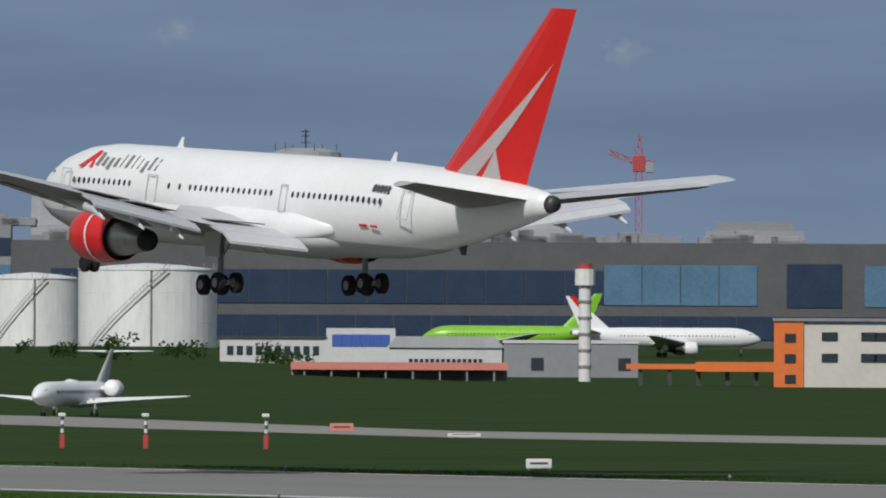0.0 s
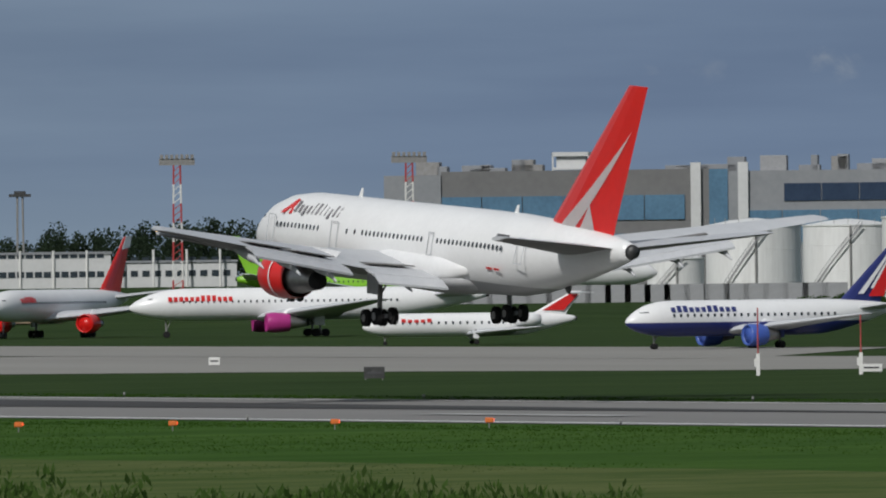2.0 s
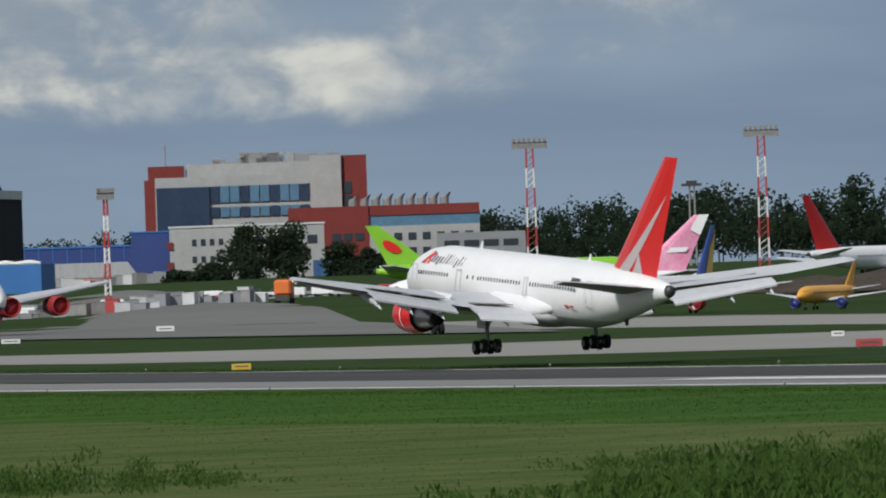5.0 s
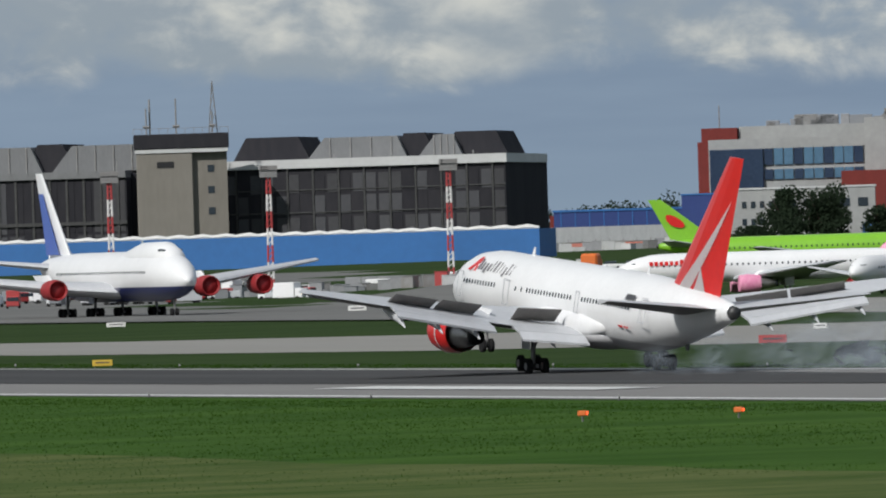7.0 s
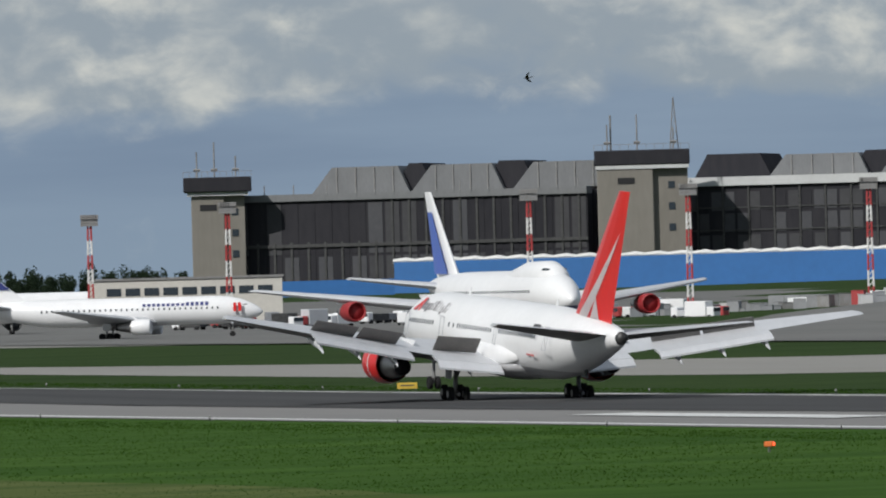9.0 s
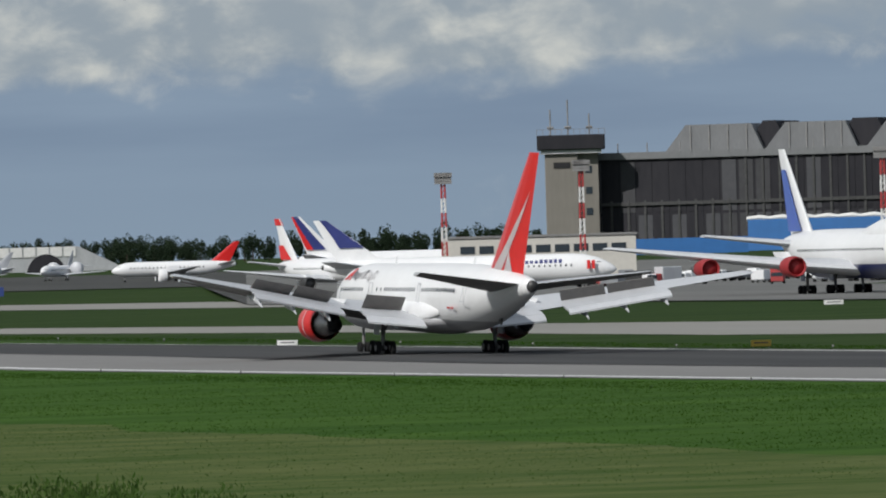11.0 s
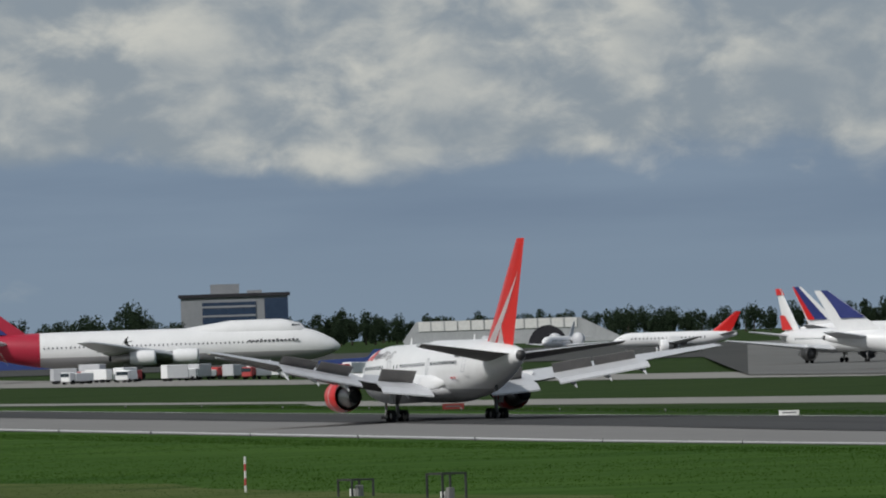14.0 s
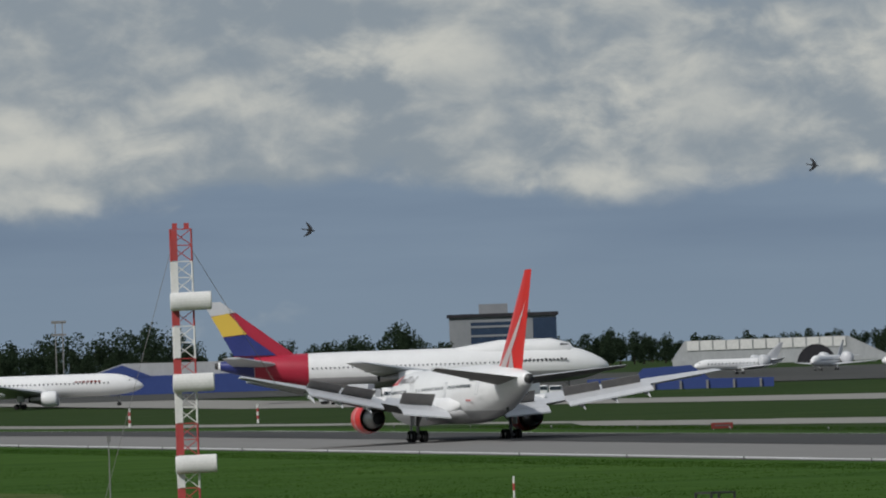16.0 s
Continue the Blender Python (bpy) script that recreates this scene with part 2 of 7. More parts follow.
DARKAPRON = material("old_apron_asphalt", (0.060, 0.062, 0.060), 0.9, second=(0.085, 0.085, 0.082), scale=0.015, stretch=(0.5, 2, 1), amount=0.9, fine=12)
APRON = material("apron_concrete", (0.19, 0.188, 0.18), 0.9, second=(0.12, 0.122, 0.118), scale=0.015, stretch=(0.5, 2, 1), amount=0.9, fine=12)
MARK = material("marking_paint", (0.72, 0.72, 0.70), 0.7, second=(0.45, 0.45, 0.44), scale=0.15, stretch=(0.3, 1, 1), amount=0.9)
SAND = material("bare_sand", (0.16, 0.13, 0.10), 0.95, second=(0.30, 0.23, 0.15), scale=0.1)
SOIL = material("dark_soil", (0.050, 0.042, 0.036), 0.95, second=(0.085, 0.070, 0.058), scale=0.2, bump=0.5)
GRASS = material("mown_grass", (0.020, 0.058, 0.008), 0.95, second=(0.058, 0.112, 0.020), scale=0.10, stretch=(1, 0.22, 1), amount=0.6, bump=0.6, fine=7)
INFIELD = material("infield_grass", (0.014, 0.034, 0.009), 0.95, second=(0.042, 0.066, 0.020), scale=0.09, stretch=(1, 0.3, 1), amount=0.7, bump=0.3, fine=7)
MEADOW = material("dry_meadow_grass", (0.030, 0.066, 0.011), 0.95, second=(0.112, 0.128, 0.048), scale=0.16, stretch=(1, 0.35, 1), amount=0.6, bump=0.8, fine=6)
HANGARROOF = material("weathered_hangar_roof", (0.19, 0.195, 0.20), 0.6, second=(0.13, 0.135, 0.14), scale=0.12, stretch=(3, 1, 1), amount=0.9)
BLADES = leafy(material("grass_blades", (0.030, 0.076, 0.011), 0.9, second=(0.052, 0.108, 0.018), scale=0.05, amount=0.9))
LEAF = leafy(material("weed_leaves", (0.045, 0.100, 0.018), 0.9, second=(0.085, 0.135, 0.038), scale=0.3, amount=0.9))
TREELEAF = leafy(material("dark_tree_leaves", (0.025, 0.041, 0.024), 0.95, second=(0.038, 0.056, 0.033), scale=0.05, amount=0.9))
BUSHLEAF = leafy(material("bush_leaves", (0.035, 0.070, 0.020), 0.85, second=(0.055, 0.095, 0.030), scale=0.1, amount=0.9))
BARK = material("tree_bark", (0.07, 0.055, 0.045), 0.9)
REDGLOW = material("lit_red_lamp", (1.0, 0.10, 0.03), 0.4, glow=2.2)
WARMGLOW = material("lit_warm_lamp", (1.0, 0.75, 0.4), 0.4, glow=3.0)


# ---- shape helpers ----
def part(name, bm, mat, parent=None, label="", smooth=False):
    me = bpy.data.meshes.new(name)
    if smooth:
        for f in bm.faces:
            f.smooth = True
    bm.to_mesh(me)
    bm.free()
    for m in (mat if isinstance(mat, (list, tuple)) else (mat,)):
        me.materials.append(m)
    ob = new(name, me)
    if parent is not None:
        ob.parent = parent
    if label:
        ob["label"] = label
    return ob


def raw(name, verts, faces, mat, parent=None, label="", smooth=False):
    me = bpy.data.meshes.new(name)
    me.from_pydata(verts, [], faces)
    me.materials.append(mat)
    if smooth:
        me.polygons.foreach_set("use_smooth", [True] * len(me.polygons))
    ob = new(name, me)
    if parent is not None:
        ob.parent = parent
    if label:
        ob["label"] = label
    return ob


def share(name, source, parent, m):
    ob = new(name, source.data)
    ob.parent, ob.matrix_basis = parent, m
    return ob


def empty(name, m, label, category, group=""):
    ob = new(name)
    ob.matrix_basis = m
    return tagged(ob, label, category, group)


def box(bm, x0, x1, y0, y1, z0, z1, bevel=0.0):
    v = [bm.verts.new((x, y, z)) for z in (z0, z1) for y in (y0, y1) for x in (x0, x1)]
    fs = [bm.faces.new([v[i] for i in q]) for q in ((0, 2, 3, 1), (4, 5, 7, 6), (0, 1, 5, 4), (2, 6, 7, 3), (0, 4, 6, 2), (1, 3, 7, 5))]
    if bevel:
        bmesh.ops.bevel(bm, geom=list({e for f in fs for e in f.edges}), offset=bevel, segments=1, affect="EDGES")
    return bm


def boxes(*many, bevel=0.0):
    bm = bmesh.new()
    for b in many:
        box(bm, *b, bevel=bevel)
    return bm


def tube(rings, n=28, cap=True, bm=None):
    """A skin over rings (centre, one half-axis vector, other half-axis vector)."""
    bm = bm or bmesh.new()
    loops = []
    for c, u, w in rings:
        c, u, w = Vector(c), Vector(u), Vector(w)
        loops.append([bm.verts.new(c + u * math.cos(a) + w * math.sin(a)) for a in (2 * math.pi * i / n for i in range(n))])
    for p, q in zip(loops, loops[1:]):
        for i in range(n):
            bm.faces.new((p[i], p[(i + 1) % n], q[(i + 1) % n], q[i]))
    if cap:
        bm.faces.new(loops[0][::-1]), bm.faces.new(loops[-1])
    bmesh.ops.recalc_face_normals(bm, faces=bm.faces)
    return bm


def along_x(profile, y=0.0, n=28, cap=True):
    """A body round the x axis: rows (x, centre height, half width, half height)."""
    return tube([((x, y, z), (0, ry, 0), (0, 0, rz)) for x, z, ry, rz in profile], n, cap)


def rod(bm, a, b, r, n=6, r2=None):
    a, b = Vector(a), Vector(b)
    d = (b - a).normalized()
    u = d.orthogonal().normalized()
    w = d.cross(u)
    return tube([(a, u * r, w * r), (b, u * (r2 or r), w * (r2 or r))], n, True, bm)


FOIL = ((1, 0), (0.8, 0.035), (0.55, 0.085), (0.3, 0.115), (0.12, 0.09), (0.03, 0.045), (0, 0), (0.03, -0.03), (0.12, -0.055), (0.3, -0.065), (0.55, -0.05), (0.8, -0.02))


def loft(sections, thick=1.0, upright=False):
    """A wing: sections (x of the nose, side or height, height or side, chord); x falls towards the tail."""
    bm = bmesh.new()
    loops = []
    for x, a, b, chord in sections:
        loop = []
        for c, h in FOIL:
            off = h * chord * thick
            loop.append(bm.verts.new((x - c * chord, b + (off if upright else 0), a) if upright else (x - c * chord, a, b + off)))
        loops.append(loop)
    n = len(FOIL)
    for p, q in zip(loops, loops[1:]):
        for i in range(n):
            bm.faces.new((p[i], p[(i + 1) % n], q[(i + 1) % n], q[i]))
    bm.faces.new(loops[0]), bm.faces.new(loops[-1][::-1])
    bmesh.ops.recalc_face_normals(bm, faces=bm.faces)
    return bm


def slab(points, thickness, axis=1):
    """A thin plate: an outline in the two axes other than axis, pushed along axis."""
    bm = bmesh.new()
    def at(p, s):
        v = list(p)
        v.insert(axis, s)
        return bm.verts.new(v)
    a, b = [at(p, -thickness / 2) for p in points], [at(p, thickness / 2) for p in points]
    bm.faces.new(a), bm.faces.new(b[::-1])
    for i in range(len(points)):
        j = (i + 1) % len(points)
        bm.faces.new((a[i], b[i], b[j], a[j]))
    bmesh.ops.recalc_face_normals(bm, faces=bm.faces)
    return bm


def spot(bearing, dist, near=False, z=None):
    """A place by its bearing and distance from one of the two stands."""
    o = STAND_NEAR if near else STAND
    x, y = o.x - dist * math.cos(radians(bearing)), o.y + dist * math.sin(radians(bearing))
    return Vector((x, y, lie(x, y) if z is None else z))


def smooth_step(v, lo, hi):
    u = min(1, max(0, (v - lo) / (hi - lo)))
    return u * u * (3 - 2 * u)


def lie(x, y):
    """The height of the open ground: flat round the runway, rising a little far away and behind the small jets."""
    far = math.hypot(x, y)
    z = 3.0 * smooth_step(far, 1900, 2700)
    b = math.degrees(math.atan2(y, -x))
    z += 2.4 * smooth_step(far, 1400, 1900) * smooth_step(b, 31.8, 33.4) * (1 - smooth_step(b, 35.6, 36.4)) * (1 - smooth_step(far, 2250, 2500))
    z += 2.5 * smooth_step(far, 1660, 1780) * smooth_step(b, 22.2, 23.4) * (1 - smooth_step(b, 31.0, 32.2))
    z += 0.0022 * min(400, max(0, -850 - x)) * (1 - smooth_step(y, 420, 800))
    return z


# ---- ground, runway, taxiways ----
def ground():
    xs = [1500, 600, 200] + list(range(0, -1500, -50)) + list(range(-1500, -2900, -70)) + [-3000, -3300, -3700, -4200, -5200, -7000]
    ys = [-1500, -500, -100, 0, 60, 120, 180, 240, 290, 313, 369, 400, 440] + list(range(480, 2000, 60)) + [2100, 2400, 2900, 3600, 5000]
    verts = [(x, y, lie(x, y)) for y in ys for x in xs]
    w = len(xs)
    faces = [(j * w + i, (j + 1) * w + i, (j + 1) * w + i + 1, j * w + i + 1) for j in range(len(ys) - 1) for i in range(w - 1)]
    ob = raw("ground", verts, faces, GRASS, smooth=True)
    ob.data.materials.append(INFIELD)
    for p in ob.data.polygons:
        if p.center.y > 369:
            p.material_index = 1
    return tagged(ob, "mown green airfield grass reaching to the horizon", "ground", kind="structure")


ground()


def crown(x, y):
    """The cross fall of the runway, flatter in the touchdown zone."""
    return 0.04 + (0.08 + 0.38 * smooth_step(-x, 780, 900)) * (1 - abs(y - 341) / 28)


def strip(name, edges, mat, lift, label, category, crowned=False):
    """A paved strip through pairs of edge points (near x, near y, far x, far y)."""
    verts, faces = [], []
    cuts = 8
    for nx, ny, fx, fy in edges:
        for i in range(cuts + 1):
            u = i / cuts
            x, y = nx + (fx - nx) * u, ny + (fy - ny) * u
            verts.append((x, y, lie(x, y) + lift + (crown(x, y) if crowned else 0)))
    w = cuts + 1
    for j in range(len(edges) - 1):
        for i in range(cuts):
            faces.append((j * w + i, j * w + i + 1, (j + 1) * w + i + 1, (j + 1) * w + i))
    ob = raw(name, verts, faces, mat)
    return tagged(ob, label, category, kind="structure")


def far_edge(x):
    """The far edge of the pavement, which is wider in the touchdown zone."""
    return 369 - 16 * smooth_step(-x, 850, 1200)


LONG = [300, 0] + list(range(-100, -1500, -50)) + [-1700, -2000, -2600]
strip("runway", [(x, 313, x, far_edge(x)) for x in LONG], ASPHALT, 0, "weathered grey asphalt runway with a raised crown", "runway", True)
strip("rubber_deposit", [(x, 341 - 8 * s, x, min(341 + 23 * s, far_edge(x) - 3)) for x, s in [(x, min(1, max(0.05, (-520 - x) / 200))) for x in range(-520, -1500, -50)]], RUBBERED, 0.035, "dark band of tyre rubber on the touchdown zone", "runway", True)
strip("edge_line_near", [(x, 314.6, x, 316.0) for x in LONG], MARK, 0.012, "worn white edge line painted on the runway", "marking", True)
strip("edge_line_far", [(x, far_edge(x) - 2.6, x, far_edge(x) - 1.4) for x in LONG], MARK, 0.012, "worn white edge line painted on the runway", "marking", True)
strip("aiming_mark_near", [(x, 325.5, x, 330) for x in (-628, -644, -660, -677)], MARK, 0.05, "broad white aiming point bar on the runway", "marking", True)
strip("touchdown_mark", [(x, 327, x, 330) for x in (-536, -546, -558)], WORNMARK, 0.05, "white touchdown zone bar on the runway", "marking", True)
strip("taxiway_inner", [(-340, 505, -380, 540), (-657, 493, -700, 525), (-752, 518, -820, 570), (-781, 484, -905, 558), (-820, 472, -990, 560), (-857, 440, -1000, 500),
                        (-890, 414, -1010, 466), (-951, 400, -1043, 440), (-1065, 399, -1132, 418), (-1197, 380, -1272, 394), (-1500, 372, -1560, 384), (-2000, 372, -2060, 384)],
      TAXI, 0.03, "pale concrete taxiway beside the runway", "taxiway")
strip("taxiway_outer", [(-870, 545, -960, 620), (-1054, 538, -1180, 612), (-1093, 544, -1330, 650), (-1193, 545, -1440, 650), (-1336, 540, -1560, 650), (-1438, 507, -1590, 565),
                        (-1695, 488, -1850, 528), (-1900, 480, -2050, 522), (-2300, 480, -2500, 525)], TAXI, 0.05, "pale concrete parallel taxiway", "taxiway")

strip("meadow", [(x, 120, x, 244 + 6 * noise.noise(Vector((x * 0.03, 0, 2))) + 1.5 * noise.noise(Vector((x * 0.21, 5, 2)))) for x in range(-120, -1080, -5)], MEADOW, 0.03, "longer yellowish meadow grass before the runway", "meadow")



def apron(name, b0, b1, mat, label):
    """A parking area beyond the outer taxiway."""
    cols, rows = 30, 14
    verts = []
    for i in range(cols + 1):
        b = b0 + (b1 - b0) * i / cols
        front = 2200 if b < 15.39 else 425 / math.sin(radians(b))
        for j in range(rows + 1):
            x, y, z = spot(b, front + (2650 - front) * j / rows, True)
            verts.append((x, y, z + 0.16))
    w = rows + 1
    faces = [(i * w + j, i * w + j + 1, (i + 1) * w + j + 1, (i + 1) * w + j) for i in range(cols) for j in range(rows)]
    tagged(raw(name, verts, faces, mat, smooth=True), label, "apron", kind="structure")


apron("apron_old", 8.6, 15.4, DARKAPRON, "dark old asphalt parking apron")
apron("apron_new", 15.4, 21.0, APRON, "weathered grey concrete parking apron")


# ---- aircraft ----
GEAR = []  # wheels and beams of the landing aircraft's bogies, with the bogie's middle


def shade_underside(wanted, bm):
    """Gives the faces that look down the second colour, shade put into paint."""
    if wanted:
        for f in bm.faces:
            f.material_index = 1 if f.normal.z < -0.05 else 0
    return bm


def airliner(m, label, L=53.3, r=2.55, zc=4.7, span=47.2, top=16.2, body=None, fin=RED, engine=RED, wing=GREYWING, rear=False, tee=False,
             four=False, er=1.4, winglet=None, hump=False, titles=None, title_at=0.75, fin_mark=None, detail=False, prop=False, name="airliner", group="parked aircraft"):
    k, wy, kz, kr = L / 53.3, span / 47.2, zc / 4.7, r / 2.55
    body = body or WHITE
    plane = empty(name, m, label, "aircraft", group)
    c = zc
    nb = -1.3 if detail else 0.0
    prof = [(27.9, c - 0.55 * kr, 0.06, 0.06), (27.6, c - 0.5 * kr, 0.5 * kr, 0.5 * kr), (26.9, c - 0.42 * kr, 0.98 * kr, 1.0 * kr), (25.7, c - 0.30 * kr, 1.5 * kr, 1.58 * kr), (24.2, c - 0.16 * kr, 1.92 * kr, 2.1 * kr),
            (22.2, c - 0.04 * kr, 2.28 * kr, 2.48 * kr), (20, c, 2.47 * kr, 2.65 * kr), (18, c, 2.52 * kr, 2.68 * kr)]
    prof += [(x, c, 2.52 * kr, 2.68 * kr) for x in range(15, -9, -3)]
    prof += [(-11, c + 0.06 * kr, 2.46 * kr, 2.6 * kr), (-14, c + 0.24 * kr, 2.25 * kr, 2.36 * kr), (-17, c + 0.5 * kr, 1.9 * kr, 2.0 * kr), (-20, c + 0.78 * kr, 1.46 * kr, 1.55 * kr),
             (-22.5, c + 1.0 * kr, 1.05 * kr, 1.12 * kr), (-24.4, c + 1.15 * kr, 0.68 * kr, 0.74 * kr), (-25.3, c + 1.2 * kr, 0.45 * kr, 0.5 * kr)]
    n = 44 if detail else 24
    part("fuselage", along_x([(x * k + (nb if x > 19 else 0), z, a, b) for x, z, a, b in prof], n=n), body, plane, smooth=True)
    part("tail_cone_outlet", along_x([(-25.25 * k, c + 1.2 * kr, 0.46 * kr, 0.5 * kr), (-25.75 * k, c + 1.24 * kr, 0.36 * kr, 0.4 * kr)], n=16), DARKMETAL, plane, "sooty exhaust ring", True)
    if hump:
        part("upper_deck", along_x([(23.6 * k, c + 1.4 * kr, 0.2, 0.2), (22.6 * k, c + 1.75 * kr, 1.3 * kr, 1.2 * kr), (20 * k, c + 1.9 * kr, 1.7 * kr, 1.75 * kr), (13 * k, c + 1.85 * kr, 1.7 * kr, 1.75 * kr), (7 * k, c + 1.2 * kr, 1.6 * kr, 1.5 * kr), (3 * k, c + 0.5, 0.6, 0.6)], n=20), body, plane, smooth=True)
    # flight deck glazing
    gx, gz = (21.9, c + 2.6 * kr) if hump else (25.0 + nb, c + 0.82 * kr)
    gw = 1.15 if hump else 1.35
    part("flight_deck_window", tube([((gx * k + 0.55 * kr, 0, gz), (0, gw * kr * 0.8, 0), (0.15, 0, 0.26 * kr)), ((gx * k - 0.6 * kr, 0, gz + 0.12 * kr), (0, gw * 1.24 * kr, 0), (0.1, 0, 0.24 * kr))], 16), GLASS, plane, "dark flight deck glazing")
    # wing and tail
    sh = -6.5 * k if rear else 0.0
    zr = 2.9 * kz if not rear else c - 0.75 * r
    zt = zr + (3.5 * wy if detail else 2.6 * wy) * (0.55 if rear else 1.0)
    for side in (1, -1):
        part("wing", shade_underside(detail, loft([(9.3 * k + sh, 0.8 * side * kr, zr - 0.15, 12.6 * k), (5.7 * k + sh, 7.9 * side * wy, zr + (zt - zr) * 0.2, 8.9 * k), (-5.3 * k + sh, 23.3 * side * wy, zt, 2.5 * k), (-6.3 * k + sh, 23.7 * side * wy, zt + 0.05, 1.2 * k)], 0.8)),
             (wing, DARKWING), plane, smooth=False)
        if winglet:
            part("winglet", loft([(-5.6 * k + sh, zt, 23.6 * side * wy, 2.0 * k), (-6.8 * k + sh, zt + 2.0 * wy, 24.2 * side * wy, 0.9 * k)], 0.6, True), winglet, plane)
        tz = (top - 0.25) if tee else c + 1.0 * kr
        tx = -7.2 * k if tee else 0.0
        bm = loft([(-17.6, 0.4 * side, tz, 6.4), (-24.6, 9.3 * side, tz + 0.7, 2.2)], 0.7) if detail else loft([(-16.6 * k + tx, 0.4 * side, tz, 6.6 * k * (0.6 if tee else 1)), (-22.2 * k + tx * 0.75, 9.25 * side * wy, tz + (0.05 if tee else 1.25 * kr), 2.4 * k * (0.7 if tee else 1))], 0.7)
        if detail:
            bmesh.ops.rotate(bm, verts=bm.verts, cent=(-21 * k, 0, tz), matrix=Matrix.Rotation(radians(6.5), 3, "Y"))
            bm.normal_update()
        part("tailplane", shade_underside(detail, bm), (wing, DARKWING), plane)
    zf = c + 2.2 * kr
    part("fin", loft([(-12.3 * k, zf - 0.25, 0, 10.6 * k), (-14.9 * k, zf + 0.35 * kr, 0, 8.2 * k), (-24.7 * k, top, 0, 2.4 * k)], 0.55, True), fin, plane)
    if fin_mark:
        for mark, pts in fin_mark:
            fine = []
            for (u0, h0), (u1, h1) in zip(pts, pts[1:] + pts[:1]):
                fine += [(u0 + (u1 - u0) * i / 3, h0 + (h1 - h0) * i / 3) for i in range(3)]
            for side in (1, -1):
                bm = bmesh.new()
                loops = []
                for off in (0.02, 0.05):
                    loops.append([bm.verts.new(((-14.9 - 9.8 * h - (8.2 - 5.8 * h) * u) * k, side * ((8.2 - 5.8 * h) * k * 0.066 + off), zf + 0.35 * kr + (top - zf - 0.35 * kr) * h)) for u, h in fine])
                bm.faces.new(loops[0]), bm.faces.new(loops[1][::-1])
                for i in range(len(fine)):
                    j = (i + 1) % len(fine)
                    bm.faces.new((loops[0][i], loops[1][i], loops[1][j], loops[0][j]))
                bmesh.ops.recalc_face_normals(bm, faces=bm.faces)
                part("fin_marking", bm, mark, plane)
    # engines
    if rear:
        for side in (1, -1):
            y = side * (r + er + 0.15)
            part("engine", along_x([(-9.6 * k, c + 0.5, er * 0.82, er * 0.82), (-10.6 * k, c + 0.5, er, er), (-13.5 * k, c + 0.5, er * 0.95, er * 0.95), (-16 * k, c + 0.5, er * 0.6, er * 0.6)], y, 20), engine, plane, smooth=True)
            part("pylon", boxes((-14 * k, -11 * k, min(y, 0), max(y, 0), c + 0.35, c + 0.65)), body, plane)
    else:
        places = [(7.9 * wy, 0.0, 1.0)] + ([(15.2 * wy, -5.8 * k, 0.97)] if four else [])
        for y0, back, s in places:
            for side in (1, -1):
                y, zz = y0 * side, (2.05 * kz if y0 < 9 or not four else 2.6 * kz) + (0.75 if four else 0) * kz + (0.28 if detail else 0)
                e, o = er * s, back + (1.0 if prop else 0) - 3.1 * k
                cowl = part("engine_cowl", along_x([(11.2 * k + o, zz, e * 0.80, e * 0.80), (11.65 * k + o, zz, e * 0.92, e * 0.92), (11.3 * k + o, zz, e, e), (10.3 * k + o, zz, e * 1.06, e * 1.06), (9.0 * k + o, zz, e * 1.0, e * 1.0), (8.1 * k + o, zz, e * 0.9, e * 0.9)], y, 26, False), engine, plane, smooth=True)
                part("intake", along_x([(11.2 * k + o, zz, e * 0.8, e * 0.8), (10.6 * k + o, zz, e * 0.78, e * 0.78)], y, 20), engine if not detail else BLACK, cowl, "covered engine intake" if not detail else "dark engine intake", True)
                part("engine_core", along_x([(9.2 * k + o, zz, e * 0.80, e * 0.80), (7.8 * k + o, zz, e * 0.70, e * 0.70), (6.4 * k + o, zz, e * 0.52, e * 0.52), (5.6 * k + o, zz, e * 0.44, e * 0.44)], y, 24), METAL, plane, "bare grey metal core cowl", True)
                part("exhaust", along_x([(5.7 * k + o, zz, e * 0.43, e * 0.43), (5.25 * k + o, zz, e * 0.40, e * 0.40)], y, 20), BLACK, plane, "black exhaust opening", True)
                part("pylon", loft([(9.6 * k + o, zz + e * 0.85, y, 6.0 * k), (8.2 * k + o, zz + e * 1.5, y, 6.0 * k)], 0.5, True), body, plane)
    # undercarriage
    wr = 0.56 * kz
    legs = [(0.0, 4.65 * wy), (0.0, -4.65 * wy)] + ([(-1.5, 1.9), (-1.5, -1.9)] if four else [])
    for gx0, gy in legs:
        bm = bmesh.new()
        rod(bm, (gx0, gy, wr - (0.4 if detail else 0)), (gx0 + 0.1, gy * 0.98, zr + 0.4), 0.17 * kz, 10)
        rod(bm, (gx0, gy, wr + 1.2 * kz), (gx0 + 1.3 * k, gy * 0.75, zr + 0.3), 0.08 * kz)
        rod(bm, (gx0, gy, wr + 0.9 * kz), (gx0 - 0.9 * k, gy * 0.9, zr + 0.2), 0.07 * kz)
        leg = part("main_gear_leg", bm, STEEL, plane)
        part("gear_door", boxes((gx0 - 0.6 * k, gx0 + 0.9 * k, gy + math.copysign(0.45, gy) * wy - 0.03, gy + math.copysign(0.45, gy) * wy + 0.03, zr - 1.3 * kz, zr + 0.1)), body if not detail else GREYWING, plane)
        bogie = L > 40 and not prop
